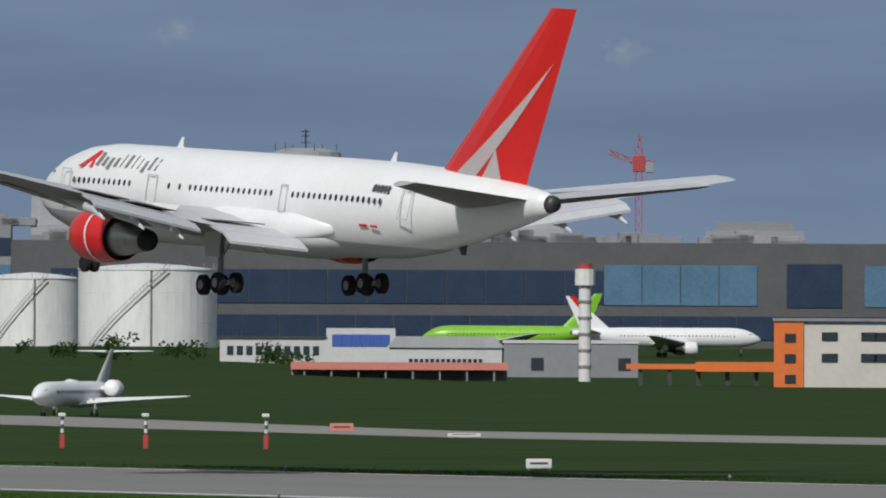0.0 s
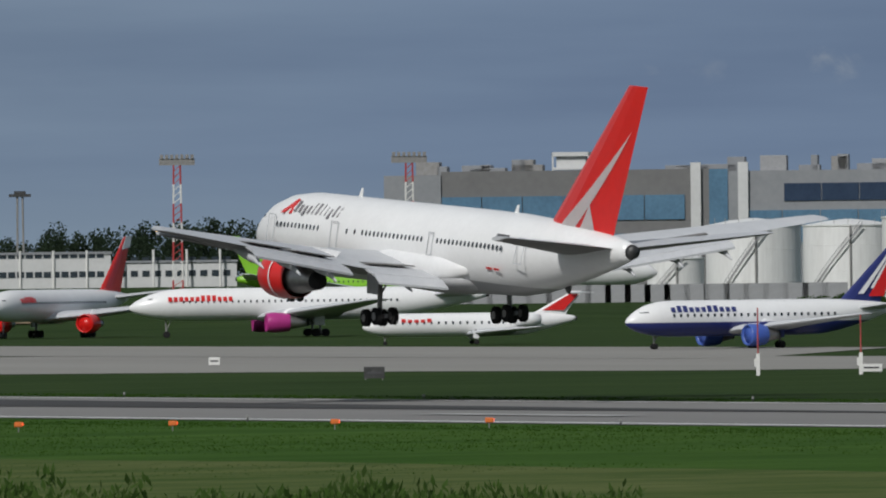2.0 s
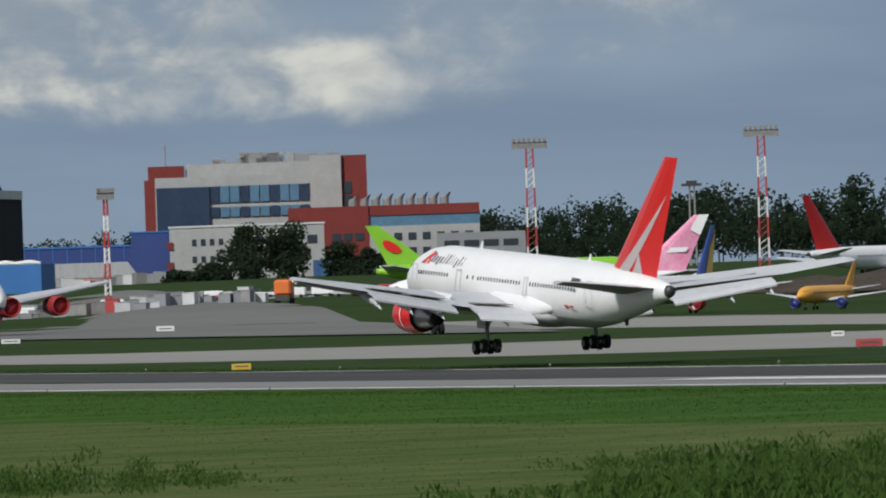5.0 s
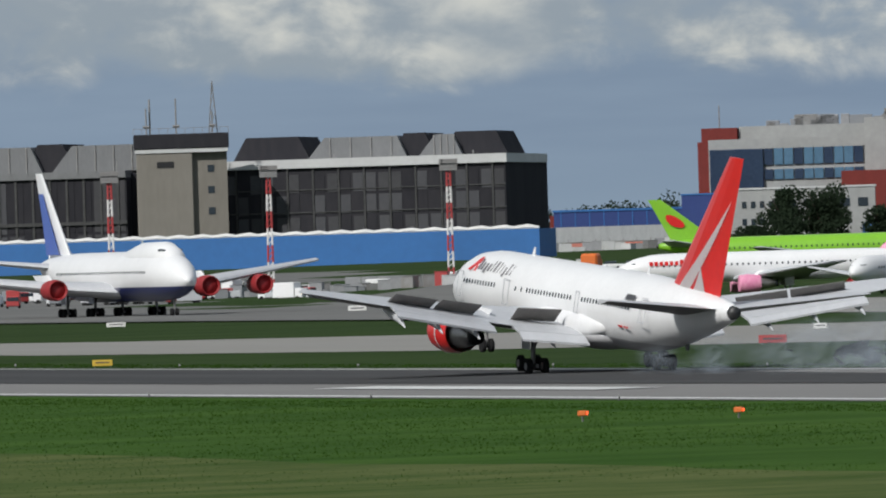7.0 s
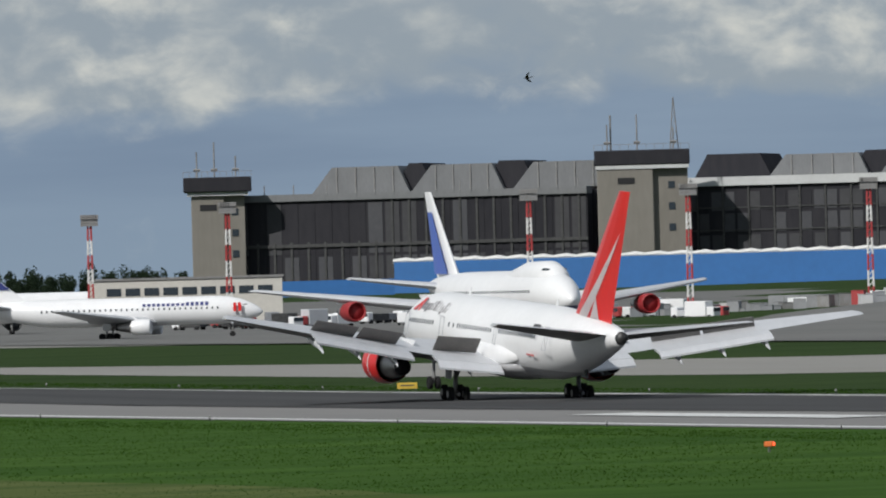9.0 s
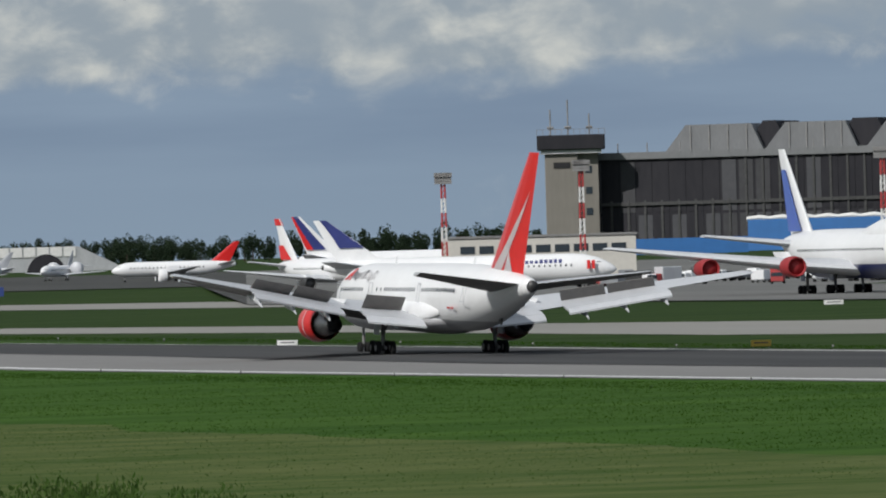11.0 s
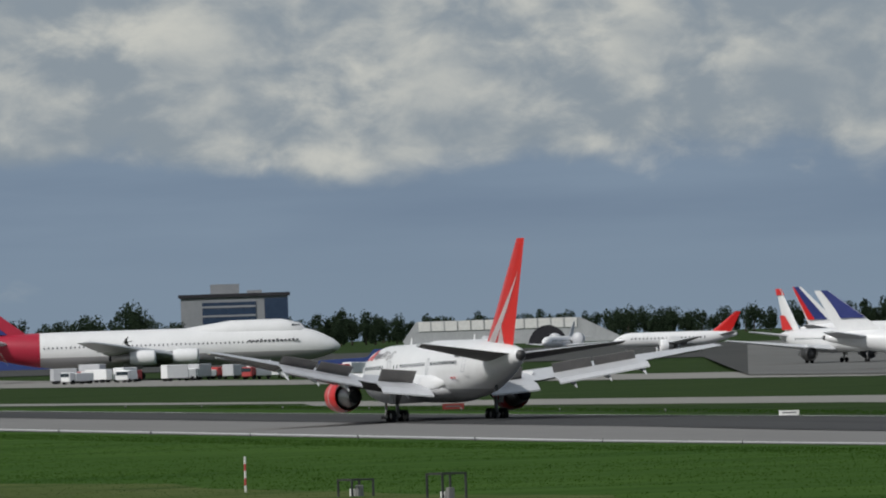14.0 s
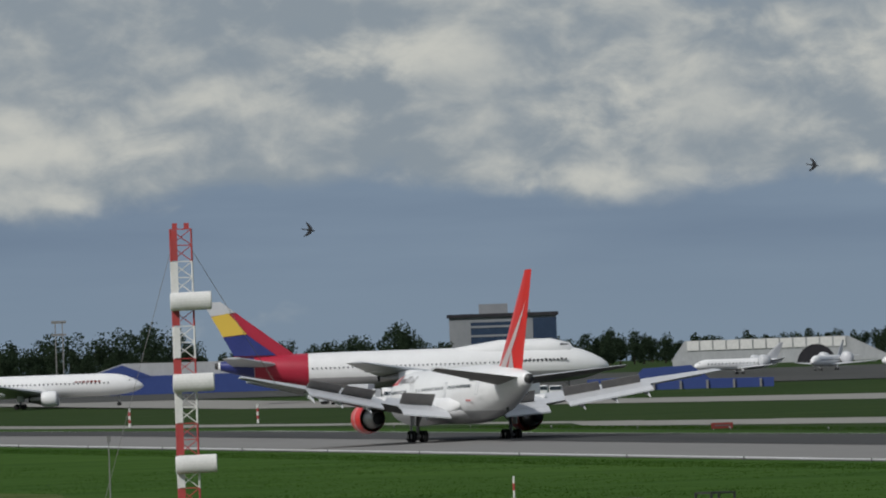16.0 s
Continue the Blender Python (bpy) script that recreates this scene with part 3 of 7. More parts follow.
        if bogie:
            beam = part("bogie_beam", boxes((gx0 - 0.95 * k, gx0 + 0.95 * k, gy - 0.13, gy + 0.13, wr - 0.12, wr + 0.14), bevel=0.03), STEEL, plane)
            if detail:
                GEAR.append((beam, Vector((gx0, gy, wr))))
        for dx in ((-0.74, 0.74) if bogie else (0.0,)):
            for dy in (-0.58, 0.58):
                y = gy + dy * kz
                w2 = 0.2 * kz
                wheel = part("wheel", tube([((gx0 + dx * k, y - w2, wr), (wr * 0.82, 0, 0), (0, 0, wr * 0.82)), ((gx0 + dx * k, y - w2 * 0.75, wr), (wr, 0, 0), (0, 0, wr)), ((gx0 + dx * k, y + w2 * 0.75, wr), (wr, 0, 0), (0, 0, wr)), ((gx0 + dx * k, y + w2, wr), (wr * 0.82, 0, 0), (0, 0, wr * 0.82))], 20), RUBBER, plane, smooth=False)
                if detail:
                    GEAR.append((wheel, Vector((gx0, gy, wr))))
                    part("hub", tube([((gx0 + dx * k, y - w2 - 0.015, wr), (wr * 0.46, 0, 0), (0, 0, wr * 0.46)), ((gx0 + dx * k, y + w2 + 0.015, wr), (wr * 0.46, 0, 0), (0, 0, wr * 0.46))], 16), STEEL, wheel, "grey metal hub")
    ng = 22.3 * k if not detail else 21.6
    nz = 0.40 if detail else wr * 0.85
    bm = rod(bmesh.new(), (ng, 0, nz - (0.45 if detail else 0)), (ng + 0.15, 0, c - 1.8 * kr), 0.12 * kz, 10)
    rod(bm, (ng, 0, 1.3 * kz), (ng - 1.1 * k, 0, c - 2.0 * kr), 0.06)
    part("nose_gear_leg", bm, STEEL, plane)
    for dy in (-0.3, 0.3):
        w2, zz = 0.16 * kz, nz - (0.45 if detail else 0)
        part("nose_wheel", tube([((ng, dy * kz - w2, zz), (wr * 0.7, 0, 0), (0, 0, wr * 0.7)), ((ng, dy * kz - w2 * 0.7, zz), (wr * 0.85, 0, 0), (0, 0, wr * 0.85)), ((ng, dy * kz + w2 * 0.7, zz), (wr * 0.85, 0, 0), (0, 0, wr * 0.85)), ((ng, dy * kz + w2, zz), (wr * 0.7, 0, 0), (0, 0, wr * 0.7))], 18), RUBBER, plane)
    # rows of cabin windows
    def wall_y(dz):
        return 2.52 * kr * math.sqrt(max(0, 1 - (dz / (2.68 * kr)) ** 2))
    if not detail:
        dz = 0.45 * kr
        bm = bmesh.new()
        pitch = 0.8
        x = 20 * k
        while x > -12.5 * k:
            for side in (1, -1):
                y = side * (wall_y(dz) + 0.01)
                box(bm, x - 0.11, x + 0.11, y - 0.03, y + 0.03, c + dz - 0.16, c + dz + 0.16)
            x -= pitch
        part("cabin_windows", bm, GLASS, plane, "row of small dark cabin windows")["kind"] = "stuff"
    if titles:
        for mat, x0, x1, up, tall in titles:
            x, dz = x0, up * kr
            tilt = math.asin(min(0.95, dz / (2.68 * kr)))
            bm = bmesh.new()
            while x > x1:
                box(bm, x * k - 0.24, x * k + 0.24, -0.03, 0.03, -tall * 0.3, tall * (0.3 if round(x * 7) % 3 else 0.5))
                x -= 0.72 / k
            for side in (1, -1):
                ob = part("title_bars", bm.copy(), mat, plane, "illegible titles as plain bars")
                ob["kind"] = "stuff"
                ob.matrix_basis = Matrix.Translation((0, side * (wall_y(dz) + 0.02), c + dz)) @ Matrix.Rotation(side * tilt, 4, "X")
            bm.free()
    return plane


def hero():
    plane = airliner(pose(-464.6, 340, 9.6, 0, -4, 180), "white twin-engined airliner with red fin and red engines, wheels down", body=BELLY, detail=True, name="landing_airliner", group="",
                     fin_mark=None)
    c = 4.7
    def wall_y(dz):
        return 2.52 * math.sqrt(max(0, 1 - (dz / 2.68) ** 2))
    # cabin windows
    def pane():
        return tube([((0, 0, 0), (0.118, 0, 0), (0, 0, 0.185)), ((0, 0.03, 0), (0.108, 0, 0), (0, 0, 0.175))], 10)
    first = None
    rows = [19.5 - 0.545 * i for i in range(12)] + [9.3, 8.15] + [7.05 - 0.563 * i for i in range(16)] + [-3.6 - 0.55 * i for i in range(17)]
    dz = 0.62
    for x in rows:
        for side in (1, -1):
            mm = Matrix.Translation((x, side * (wall_y(dz) + (0.0 if side > 0 else -0.0)), c + dz)) @ Matrix.Rotation(math.asin(dz / 2.68) * side, 4, "X") @ Matrix.Rotation(0 if side > 0 else math.pi, 4, "Z")
            if first is None:
                first = part("cabin_window", pane(), GLASS, plane)
                first.matrix_basis = mm
            else:
                share("cabin_window", first, plane, mm)
    # doors, as thin raised outlines
    def door(x, w, h, zmid):
        bm = bmesh.new()
        for q in ((-w / 2, -w / 2 + 0.06, -h / 2, h / 2), (w / 2 - 0.06, w / 2, -h / 2, h / 2), (-w / 2, w / 2, h / 2 - 0.06, h / 2), (-w / 2, w / 2, -h / 2, -h / 2 + 0.06)):
            box(bm, q[0], q[1], -0.012, 0.012, q[2], q[3])
        for side in (1, -1):
            dzz = zmid - c
            ob = part("cabin_door", bm.copy(), GREYWING, plane, "door outline")
            ob.matrix_basis = Matrix.Translation((x, side * (wall_y(dzz) + 0.03 - (0.1 if x > 20 else 0.14 if x < -14 else 0)), zmid)) @ Matrix.Rotation(side * math.asin(dzz / 2.68), 4, "X")
        bm.free()
    for x, w, h, zm in ((20.5, 0.95, 1.8, 5.05), (11.05, 1.05, 1.8, 5.0), (-2.7, 0.7, 1.5, 5.1), (-14.75, 1.05, 1.7, 5.3)):
        door(x, w, h, zm)
    # the operator's titles as plain bars, and the red emblem
    dz = 1.72
    tilt = math.asin(dz / 2.68)
    for side in (1, -1):
        y = wall_y(dz) + 0.03
        bm = bmesh.new()
        for i, (w, h, low) in enumerate(((0.55, 1.15, 0), (0.5, 0.78, 0), (0.5, 1.0, -0.25), (0.5, 0.78, 0), (0.16, 1.15, 0), (0.5, 1.15, 0), (0.16, 1.15, 0), (0.16, 0.95, 0), (0.5, 1.0, -0.25), (0.5, 1.15, 0), (0.3, 1.05, 0))):
            x = 17.55 - 0.62 * i
            h, low = h * 0.78, low * 0.78
            box(bm, x - w * 0.27, x + w * 0.27, -0.012, 0.012, low - 0.35, low - 0.35 + h)
        ob = part("title_bars", bm, TITLE, plane, "dark grey operator's titles as plain bars")
        ob["kind"] = "stuff"
        ob.matrix_basis = Matrix.Translation((0, side * y, c + dz)) @ Matrix.Rotation(side * tilt, 4, "X")
        ob = part("emblem", slab([(22.3, -0.55), (21.6, -0.55), (20.75, 0.1), (20.6, -0.55), (20.1, -0.55), (20.25, 0.85), (20.7, 0.85)], 0.03), RED, plane, "slanted red emblem")
        ob.matrix_basis = Matrix.Translation((3.9, side * (y - 0.05), c + dz)) @ Matrix.Diagonal((0.7, 1, 0.75, 1)) @ Matrix.Rotation(side * tilt, 4, "X")
        ob = part("registration_bars", boxes(*[(-11.6 - 0.34 * i, -11.35 - 0.34 * i, -0.012, 0.012, -0.2, 0.2) for i in range(5)]), LETTER, plane, "registration as plain bars")
        ob.matrix_basis = Matrix.Translation((0, side * (wall_y(1.3) + 0.01), c + 1.3)) @ Matrix.Rotation(side * 0.5, 4, "X")
        ob = part("small_red_bars", boxes((-11.2, -10.4, -0.012, 0.012, -0.07, 0.07), (-12.2, -11.5, -0.012, 0.012, -0.07, 0.07)), RED, plane, "small red inscription as plain bars")
        ob.matrix_basis = Matrix.Translation((0, side * (wall_y(0.75) + 0.02), c - 0.75)) @ Matrix.Rotation(side * -0.28, 4, "X")
    # white sweep on the fin: outline in (x, z), hugging both sides of the fin
    zb, zt, zf = 7.25, 16.2, 4.7 + 2.2 + 0.35
    def fin_side(x, z, side):
        h = (z - zf) / (zt - zf)
        lead, chord = -14.9 - 9.8 * h, 8.2 - 5.8 * h
        u = min(1, max(0, (lead - x) / chord))
        prev = FOIL[6]
        half = 0.0
        pts = [FOIL[6], FOIL[5], FOIL[4], FOIL[3], FOIL[2], FOIL[1], FOIL[0]] if side > 0 else [FOIL[i] for i in (6, 7, 8, 9, 10, 11)] + [FOIL[0]]
        for a, b in zip(pts, pts[1:]):
            if a[0] <= u <= b[0]:
                half = a[1] + (b[1] - a[1]) * (u - a[0]) / (b[0] - a[0])
                break
        return half * chord * 0.55 + side * 0.07
    def sweep(name, lower, upper, mat, label):
        """lower and upper: edges of a band, rows (x, z)."""
        for side in (1, -1):
            bm = bmesh.new()
            cols = []
            for (xa, za), (xb, zb2) in zip(lower, upper):
                cols.append([bm.verts.new((xa + (xb - xa) * u, fin_side(xa + (xb - xa) * u, za + (zb2 - za) * u, side), za + (zb2 - za) * u)) for u in (0, 0.25, 0.5, 0.75, 1)])
            for p, q in zip(cols, cols[1:]):
                for i in range(4):
                    bm.faces.new((p[i], p[i + 1], q[i + 1], q[i]))
            bmesh.ops.solidify(bm, geom=bm.faces[:], thickness=0.008)
            part(name, bm, mat, plane, label)
    def curve(a, b, bend, n=14):
        out = []
        for i in range(n + 1):
            u = i / n
            out.append((a[0] + (b[0] - a[0]) * u, a[1] + (b[1] - a[1]) * u + bend * u * (1 - u)))
        return out
    tip = (-25.25, 13.3)
    sweep("fin_sweep", curve((-18.5, 6.9), tip, -0.9), curve((-16.9, 7.1), tip, -0.75), WHITE, "tapering white sweep on the red fin")
    sweep("fin_sweep_foot", curve((-20.9, 6.7), (-20.4, 8.6), -0.3, 8), curve((-19.1, 6.85), (-20.4, 8.6), -0.25, 8), WHITE, "short white sweep at the fin's foot")
    # belly fairing, flap panels, fairings, spoilers
    part("belly_fairing", along_x([(10.8, 2.9, 0.4, 0.3), (8.5, 2.75, 2.2, 0.75), (5, 2.65, 2.95, 0.98), (-3, 2.65, 2.95, 0.98), (-6.5, 2.85, 2.2, 0.8), (-9.5, 3.1, 0.6, 0.4)], n=28), BELLY, plane, smooth=True)
    for side in (1, -1):
        part("shoulder_fairing", tube([((7.5, 2.2 * side, 3.4), (0, 0.2, 0), (0, 0, 0.3)), ((3, 2.35 * side, 3.5), (0, 0.55, 0), (0, 0, 0.75)), ((-4, 2.3 * side, 3.45), (0, 0.6, 0), (0, 0, 0.8)), ((-7.5, 2.2 * side, 3.6), (0, 0.15, 0), (0, 0, 0.3))], 16), WHITE, plane, smooth=True)
    def trailing(y):
        """The trailing edge at the side y: x and z."""
        if y < 7.9:
            return -3.3 + 0.1 * (y - 0.8) / 7.1, 2.9 + 0.7 * y / 7.9
        u = (y - 7.9) / 15.4
        return -3.2 - 4.6 * u, 3.6 + 2.8 * u
    spoilers = []
    for side in (1, -1):
        for nm, y0, y1, chord, drop in (("inboard_flap", 2.7, 7.3, 2.5, 0.85), ("outboard_flap", 9.2, 17.0, 1.7, 0.58)):
            xa, za = trailing(y0)
            xb, zb3 = trailing(y1)
            for j, (front, back, dz0, dz1) in enumerate(((0.9, -0.55, -0.05, 0.42), (-0.62, -1.0, 0.44, 1.0))):
                bm = bmesh.new()
                vs = []
                for x, z, y in ((xa, za, y0), (xb, zb3, y1)):
                    c2 = chord * (1 if y == y0 else 0.8)
                    for f, d in ((front, dz0), (back, dz1)):
                        xx = x + (0.32 * c2 if f > 0 else f * c2)
                        for t2 in (0.07, -0.07):
                            vs.append(bm.verts.new((xx, y * side, z - d * drop + t2)))
                for q in ((0, 1, 3, 2), (4, 6, 7, 5), (0, 2, 6, 4), (1, 5, 7, 3), (0, 4, 5, 1), (2, 3, 7, 6)):
                    bm.faces.new([vs[i] for i in q])
                bmesh.ops.recalc_face_normals(bm, faces=bm.faces)
                part(nm, bm, GREYWING, plane, "lowered pale grey flap panel")
        for y in (4.9, 10.6, 13.6, 16.6):
            x, z = trailing(y)
            part("flap_track_fairing", tube([((x + 2.6, y * side, z - 0.35), (0, 0.05, 0), (0, 0, 0.05)), ((x + 1.0, y * side, z - 0.5), (0, 0.2, 0), (0, 0, 0.3)), ((x - 0.7, y * side, z - 0.75), (0, 0.18, 0), (0, 0, 0.24)), ((x - 1.8, y * side, z - 1.2), (0, 0.04, 0), (0, 0, 0.06))], 10), GREYWING, plane, smooth=True)
        # leading-edge slats
        for y0, y1 in ((9.0, 15.5), (15.7, 22.5)):
            pts = []
            for y in (y0, y1):
                u = (y - 7.9) / 15.4
                pts.append((5.7 - 11.0 * u, 3.5 + 2.85 * u, 8.9 - 6.4 * u))
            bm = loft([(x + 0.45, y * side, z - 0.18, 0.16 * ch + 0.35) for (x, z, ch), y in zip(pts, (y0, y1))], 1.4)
            part("slat", shade_underside(True, bm), (GREYWING, DARKWING), plane)
        for nm, y0, y1, chord in (("inboard_spoiler", 3.4, 6.7, 1.45), ("outboard_spoiler", 9.6, 12.9, 1.15), ("outboard_spoiler", 13.1, 16.6, 1.0)):
            xa, za = trailing(y0)
            xb, zb3 = trailing(y1)
            a, b = Vector((xa + chord + 1.0, y0 * side, za + 0.30)), Vector((xb + chord * 0.8 + 1.0, y1 * side, zb3 + 0.24))
            mid = (a + b) / 2
            axis = (b - a).normalized() * side
            fx = axis.cross(Vector((0, 0, 1))).normalized()
            up = fx.cross(axis)
            base = Matrix((fx, axis, up)).transposed().to_4x4()
            base.translation = mid
            half = (b - a).length / 2
            ob = part(nm, boxes((-chord, 0, -half, half, -0.035, 0.035), bevel=0.02), DARKWING, plane, "dark spoiler panel")
            ob.matrix_basis = base
            spoilers.append((ob, base))
    # antennas, tail skid, lights
    part("antenna", slab([(12.6, 7.3), (12.0, 7.3), (11.9, 7.95), (12.1, 7.95)], 0.05), WHITE, plane)
    part("antenna", slab([(-9.4, 7.2), (-10.0, 7.2), (-10.1, 7.85), (-9.9, 7.85)], 0.05), WHITE, plane)
    part("tail_skid", slab([(-16.5, 3.3), (-17.3, 3.3), (-17.2, 2.75), (-16.9, 2.75)], 0.12), DARKMETAL, plane)
    for side in (1, -1):
        part("navigation_light", tube([((-6.6, 23.6 * side, 6.45), (0.1, 0, 0), (0, 0, 0.1)), ((-6.9, 23.6 * side, 6.45), (0.08, 0, 0), (0, 0, 0.08))], 8), WARMGLOW, plane)
    # cowl stripes
    for side in (1, -1):
        part("cowl_stripe", tube([((6.6, 7.9 * side, 2.33), (0.12, 0, 1.495), (0, 1.495, 0)), ((6.45, 7.9 * side, 2.33), (0.12, 0, 1.49), (0, 1.49, 0))], 30, False), WHITE, plane, "thin white stripe round the cowl")
    # the hull droops a little towards the nose
    def droop(x):
        return -0.019 * max(0.0, x + 10)
    for ob in plane.children:
        kind = ob.name.split(".")[0]
        if kind in ("fuselage", "flight_deck_window", "antenna"):
            for v in ob.data.vertices:
                v.co.z += droop(v.co.x)
        elif kind in ("cabin_window", "cabin_door"):
            ob.matrix_basis = Matrix.Translation((0, 0, droop(ob.matrix_basis.translation.x))) @ ob.matrix_basis
        elif kind in ("title_bars", "emblem"):
            ob.matrix_basis = Matrix.Translation((0, 0, droop(14.5 if kind == "title_bars" else 18.8))) @ ob.matrix_basis
    return plane, spoilers


HERO, SPOILERS = hero()


def head(b, d, heading, near=False):
    """The pose of a parked aircraft: heading 0 points away from the viewer, 90 to the right along the view."""
    p = spot(b, d, near)
    away = Vector((-math.cos(radians(b)), math.sin(radians(b)), 0))
    right = Vector((math.sin(radians(b)), math.cos(radians(b)), 0))
    f = away * math.cos(radians(heading)) + right * math.sin(radians(heading))
    return pose(p.x, p.y, p.z + 0.05, 0, 0, math.degrees(math.atan2(f.y, f.x)))


ROUND = tuple((0.52 + 0.25 * math.cos(a), 0.45 + 0.17 * math.sin(a)) for a in (math.tau * i / 14 for i in range(14)))
airliner(head(34.93, 1000, 196), "small white regional jet with a T-tail parked on the grass edge", L=24.4, r=1.05, zc=1.95, span=17.6, top=5.9, fin=GREYWING, engine=WHITE, wing=WHITE, rear=True, tee=True, er=0.75)
airliner(head(33.36, 1040, 190), "small white regional jet with a light blue fin and winglets", L=23, r=1.15, zc=2.05, span=18.2, top=5.7, fin=LIGHTBLUE, engine=WHITE, wing=WHITE, rear=True, tee=True, er=0.75, winglet=LIGHTBLUE)
airliner(head(32.2, 1150, 238), "white airliner with a navy belly and blue and red fin", L=32, r=1.74, zc=3.1, span=26.5, top=10.3, body=two_tone("white_over_navy", (0.80, 0.80, 0.80), (0.02, 0.03, 0.16), 2.7), fin=NAVY, engine=BLUE, er=1.1, titles=((NAVY, 20, 8, 1.3, 0.9),),
         fin_mark=((RED, ((0.62, 0.05), (0.62, 1.0), (1.0, 1.0), (1.0, 0.05))), (WHITE, ((0.3, 0.1), (0.35, 1.0), (0.5, 1.0), (0.45, 0.1))), (WHITE, ((0.54, 0.2), (0.54, 1.0), (0.64, 1.0), (0.64, 0.2)))))
airliner(head(30.72, 1250, 262), "small white regional jet with a red patterned fin", L=23.8, r=1.23, zc=2.2, span=19, top=5.8, fin=WHITE, engine=WHITE, rear=True, tee=True, er=0.8, titles=((RED, 18, 10, 0.9, 0.55),), fin_mark=((RED, ((0.15, 0.1), (0.2, 0.85), (0.9, 0.85), (0.85, 0.1))),))
airliner(head(29.92, 1471, 262), "long white airliner with a magenta fin and magenta engines", L=47, r=2.0, zc=4.3, span=38, top=13.9, fin=MAGENTA, engine=MAGENTA, er=1.25, titles=((RED, 22, 13, 0.9, 1.0),), fin_mark=((WHITE, ((0.55, 0.62), (0.45, 1.0), (1.0, 1.0), (1.0, 0.55))), (WHITE, ((0.3, 0.35), (0.3, 0.45), (0.8, 0.42), (0.8, 0.36)))))
airliner(head(28.63, 1500, 203), "white airliner with a red fin and red engines facing the viewer", L=47, r=2.0, zc=4.3, span=38, top=13.4, fin=RED, engine=RED, er=1.25, titles=((RED, 20, 15, 0.9, 1.0),), fin_mark=((WHITE, ((0.2, 0.75), (0.1, 1.0), (1.0, 1.0), (1.0, 0.8))),))
airliner(head(25.05, 1626, 262), "long white airliner with a pink fin fading to white", L=47, r=2.0, zc=4.3, span=38, top=14.0, fin=PINK, engine=PINK, er=1.25, titles=((RED, 22, 13, 0.9, 1.0),), fin_mark=((WHITE, ((0.5, 0.72), (0.3, 1.0), (1.0, 1.0), (1.0, 0.62))), (WHITE, ((0.3, 0.3), (0.3, 0.4), (0.8, 0.4), (0.8, 0.32)))))
airliner(head(25.68, 1600, 203), "white airliner with blue and yellow fin and red engine covers", L=33, r=1.9, zc=3.4, span=34, top=12.4, fin=BLUE, engine=COVERRED, er=1.1, fin_mark=((GOLD, ((0.55, 0.0), (0.55, 0.55), (1.0, 0.9), (1.0, 0.0))),))
for b in (26.48, 27.46):
    airliner(head(b, 1590, 204), "small orange-yellow turboprop airliner parked on the grass edge", L=19.7, r=1.15, zc=2.2, span=21.4, top=6.9, body=YELLOW, fin=YELLOW, engine=NAVY, er=0.7, prop=True)
airliner(head(24.85, 1790, 88), "bright green airliner with a round red emblem on its fin", L=44, r=2.0, zc=4.0, span=34, top=12.2, body=GREEN, fin=GREEN, engine=GREEN, er=1.1, fin_mark=((RED, ROUND),))
airliner(head(30.05, 1900, 88), "bright green airliner behind the parked row", L=37, r=2.0, zc=4.0, span=34, top=12.2, body=GREEN, fin=GREEN, engine=GREEN, er=1.1, fin_mark=((RED, ROUND),))
airliner(head(30.75, 2080, 84), "wide white airliner with a navy fin and a gold emblem", L=63, r=3.0, zc=5.4, span=60, top=18.2, fin=NAVY, engine=WHITE, er=1.7, fin_mark=((GOLD, ((0.2, 0.05), (0.55, 0.6), (0.8, 0.6), (0.8, 0.05))),))
airliner(head(26.75, 2000, 36), "white airliner with red fin and red engines behind the row", L=47, r=2.0, zc=4.3, span=38, top=15.5, fin=RED, engine=RED, er=1.25)
airliner(head(37.9, 2353, 80), "white airliner with a blue and red fin behind low sheds", L=40, r=2.0, zc=4.0, span=34, top=12.6, fin=WHITE, engine=WHITE, fin_mark=((RED, ((0.0, 0.5), (0.0, 1.0), (0.6, 1.0), (0.5, 0.5))),))
airliner(head(37.15, 2400, 270), "bright green airliner behind low sheds", L=37, r=2.0, zc=4.0, span=34, top=13.0, body=GREEN, fin=GREEN, engine=GREEN)
# beyond the touchdown zone
airliner(head(18.47, 1500, 164, True), "white four-engined jumbo jet with navy belly and red engine covers", L=68, r=3.15, zc=5.3, span=63, top=19.6, body=two_tone("white_over_dark_navy", (0.80, 0.80, 0.80), (0.025, 0.035, 0.13), 3.9), fin=WHITE, engine=COVERRED, four=True, er=1.35, hump=True, fin_mark=((BLUE, ((0.25, 0.0), (0.35, 0.75), (0.75, 0.75), (0.85, 0.0))),))
airliner(head(16.5, 1680, 98, True), "long white airliner with navy titles and a red and blue emblem", L=44, r=2.0, zc=4.0, span=34, top=12.0, fin=WHITE, engine=WHITE, er=1.15, titles=((NAVY, 18, 6, 1.2, 0.75), (RED, 24, 22.6, 0.3, 1.6)), fin_mark=((NAVY, ((0.0, 0.3), (0.0, 1.0), (0.5, 1.0), (0.7, 0.3))),))
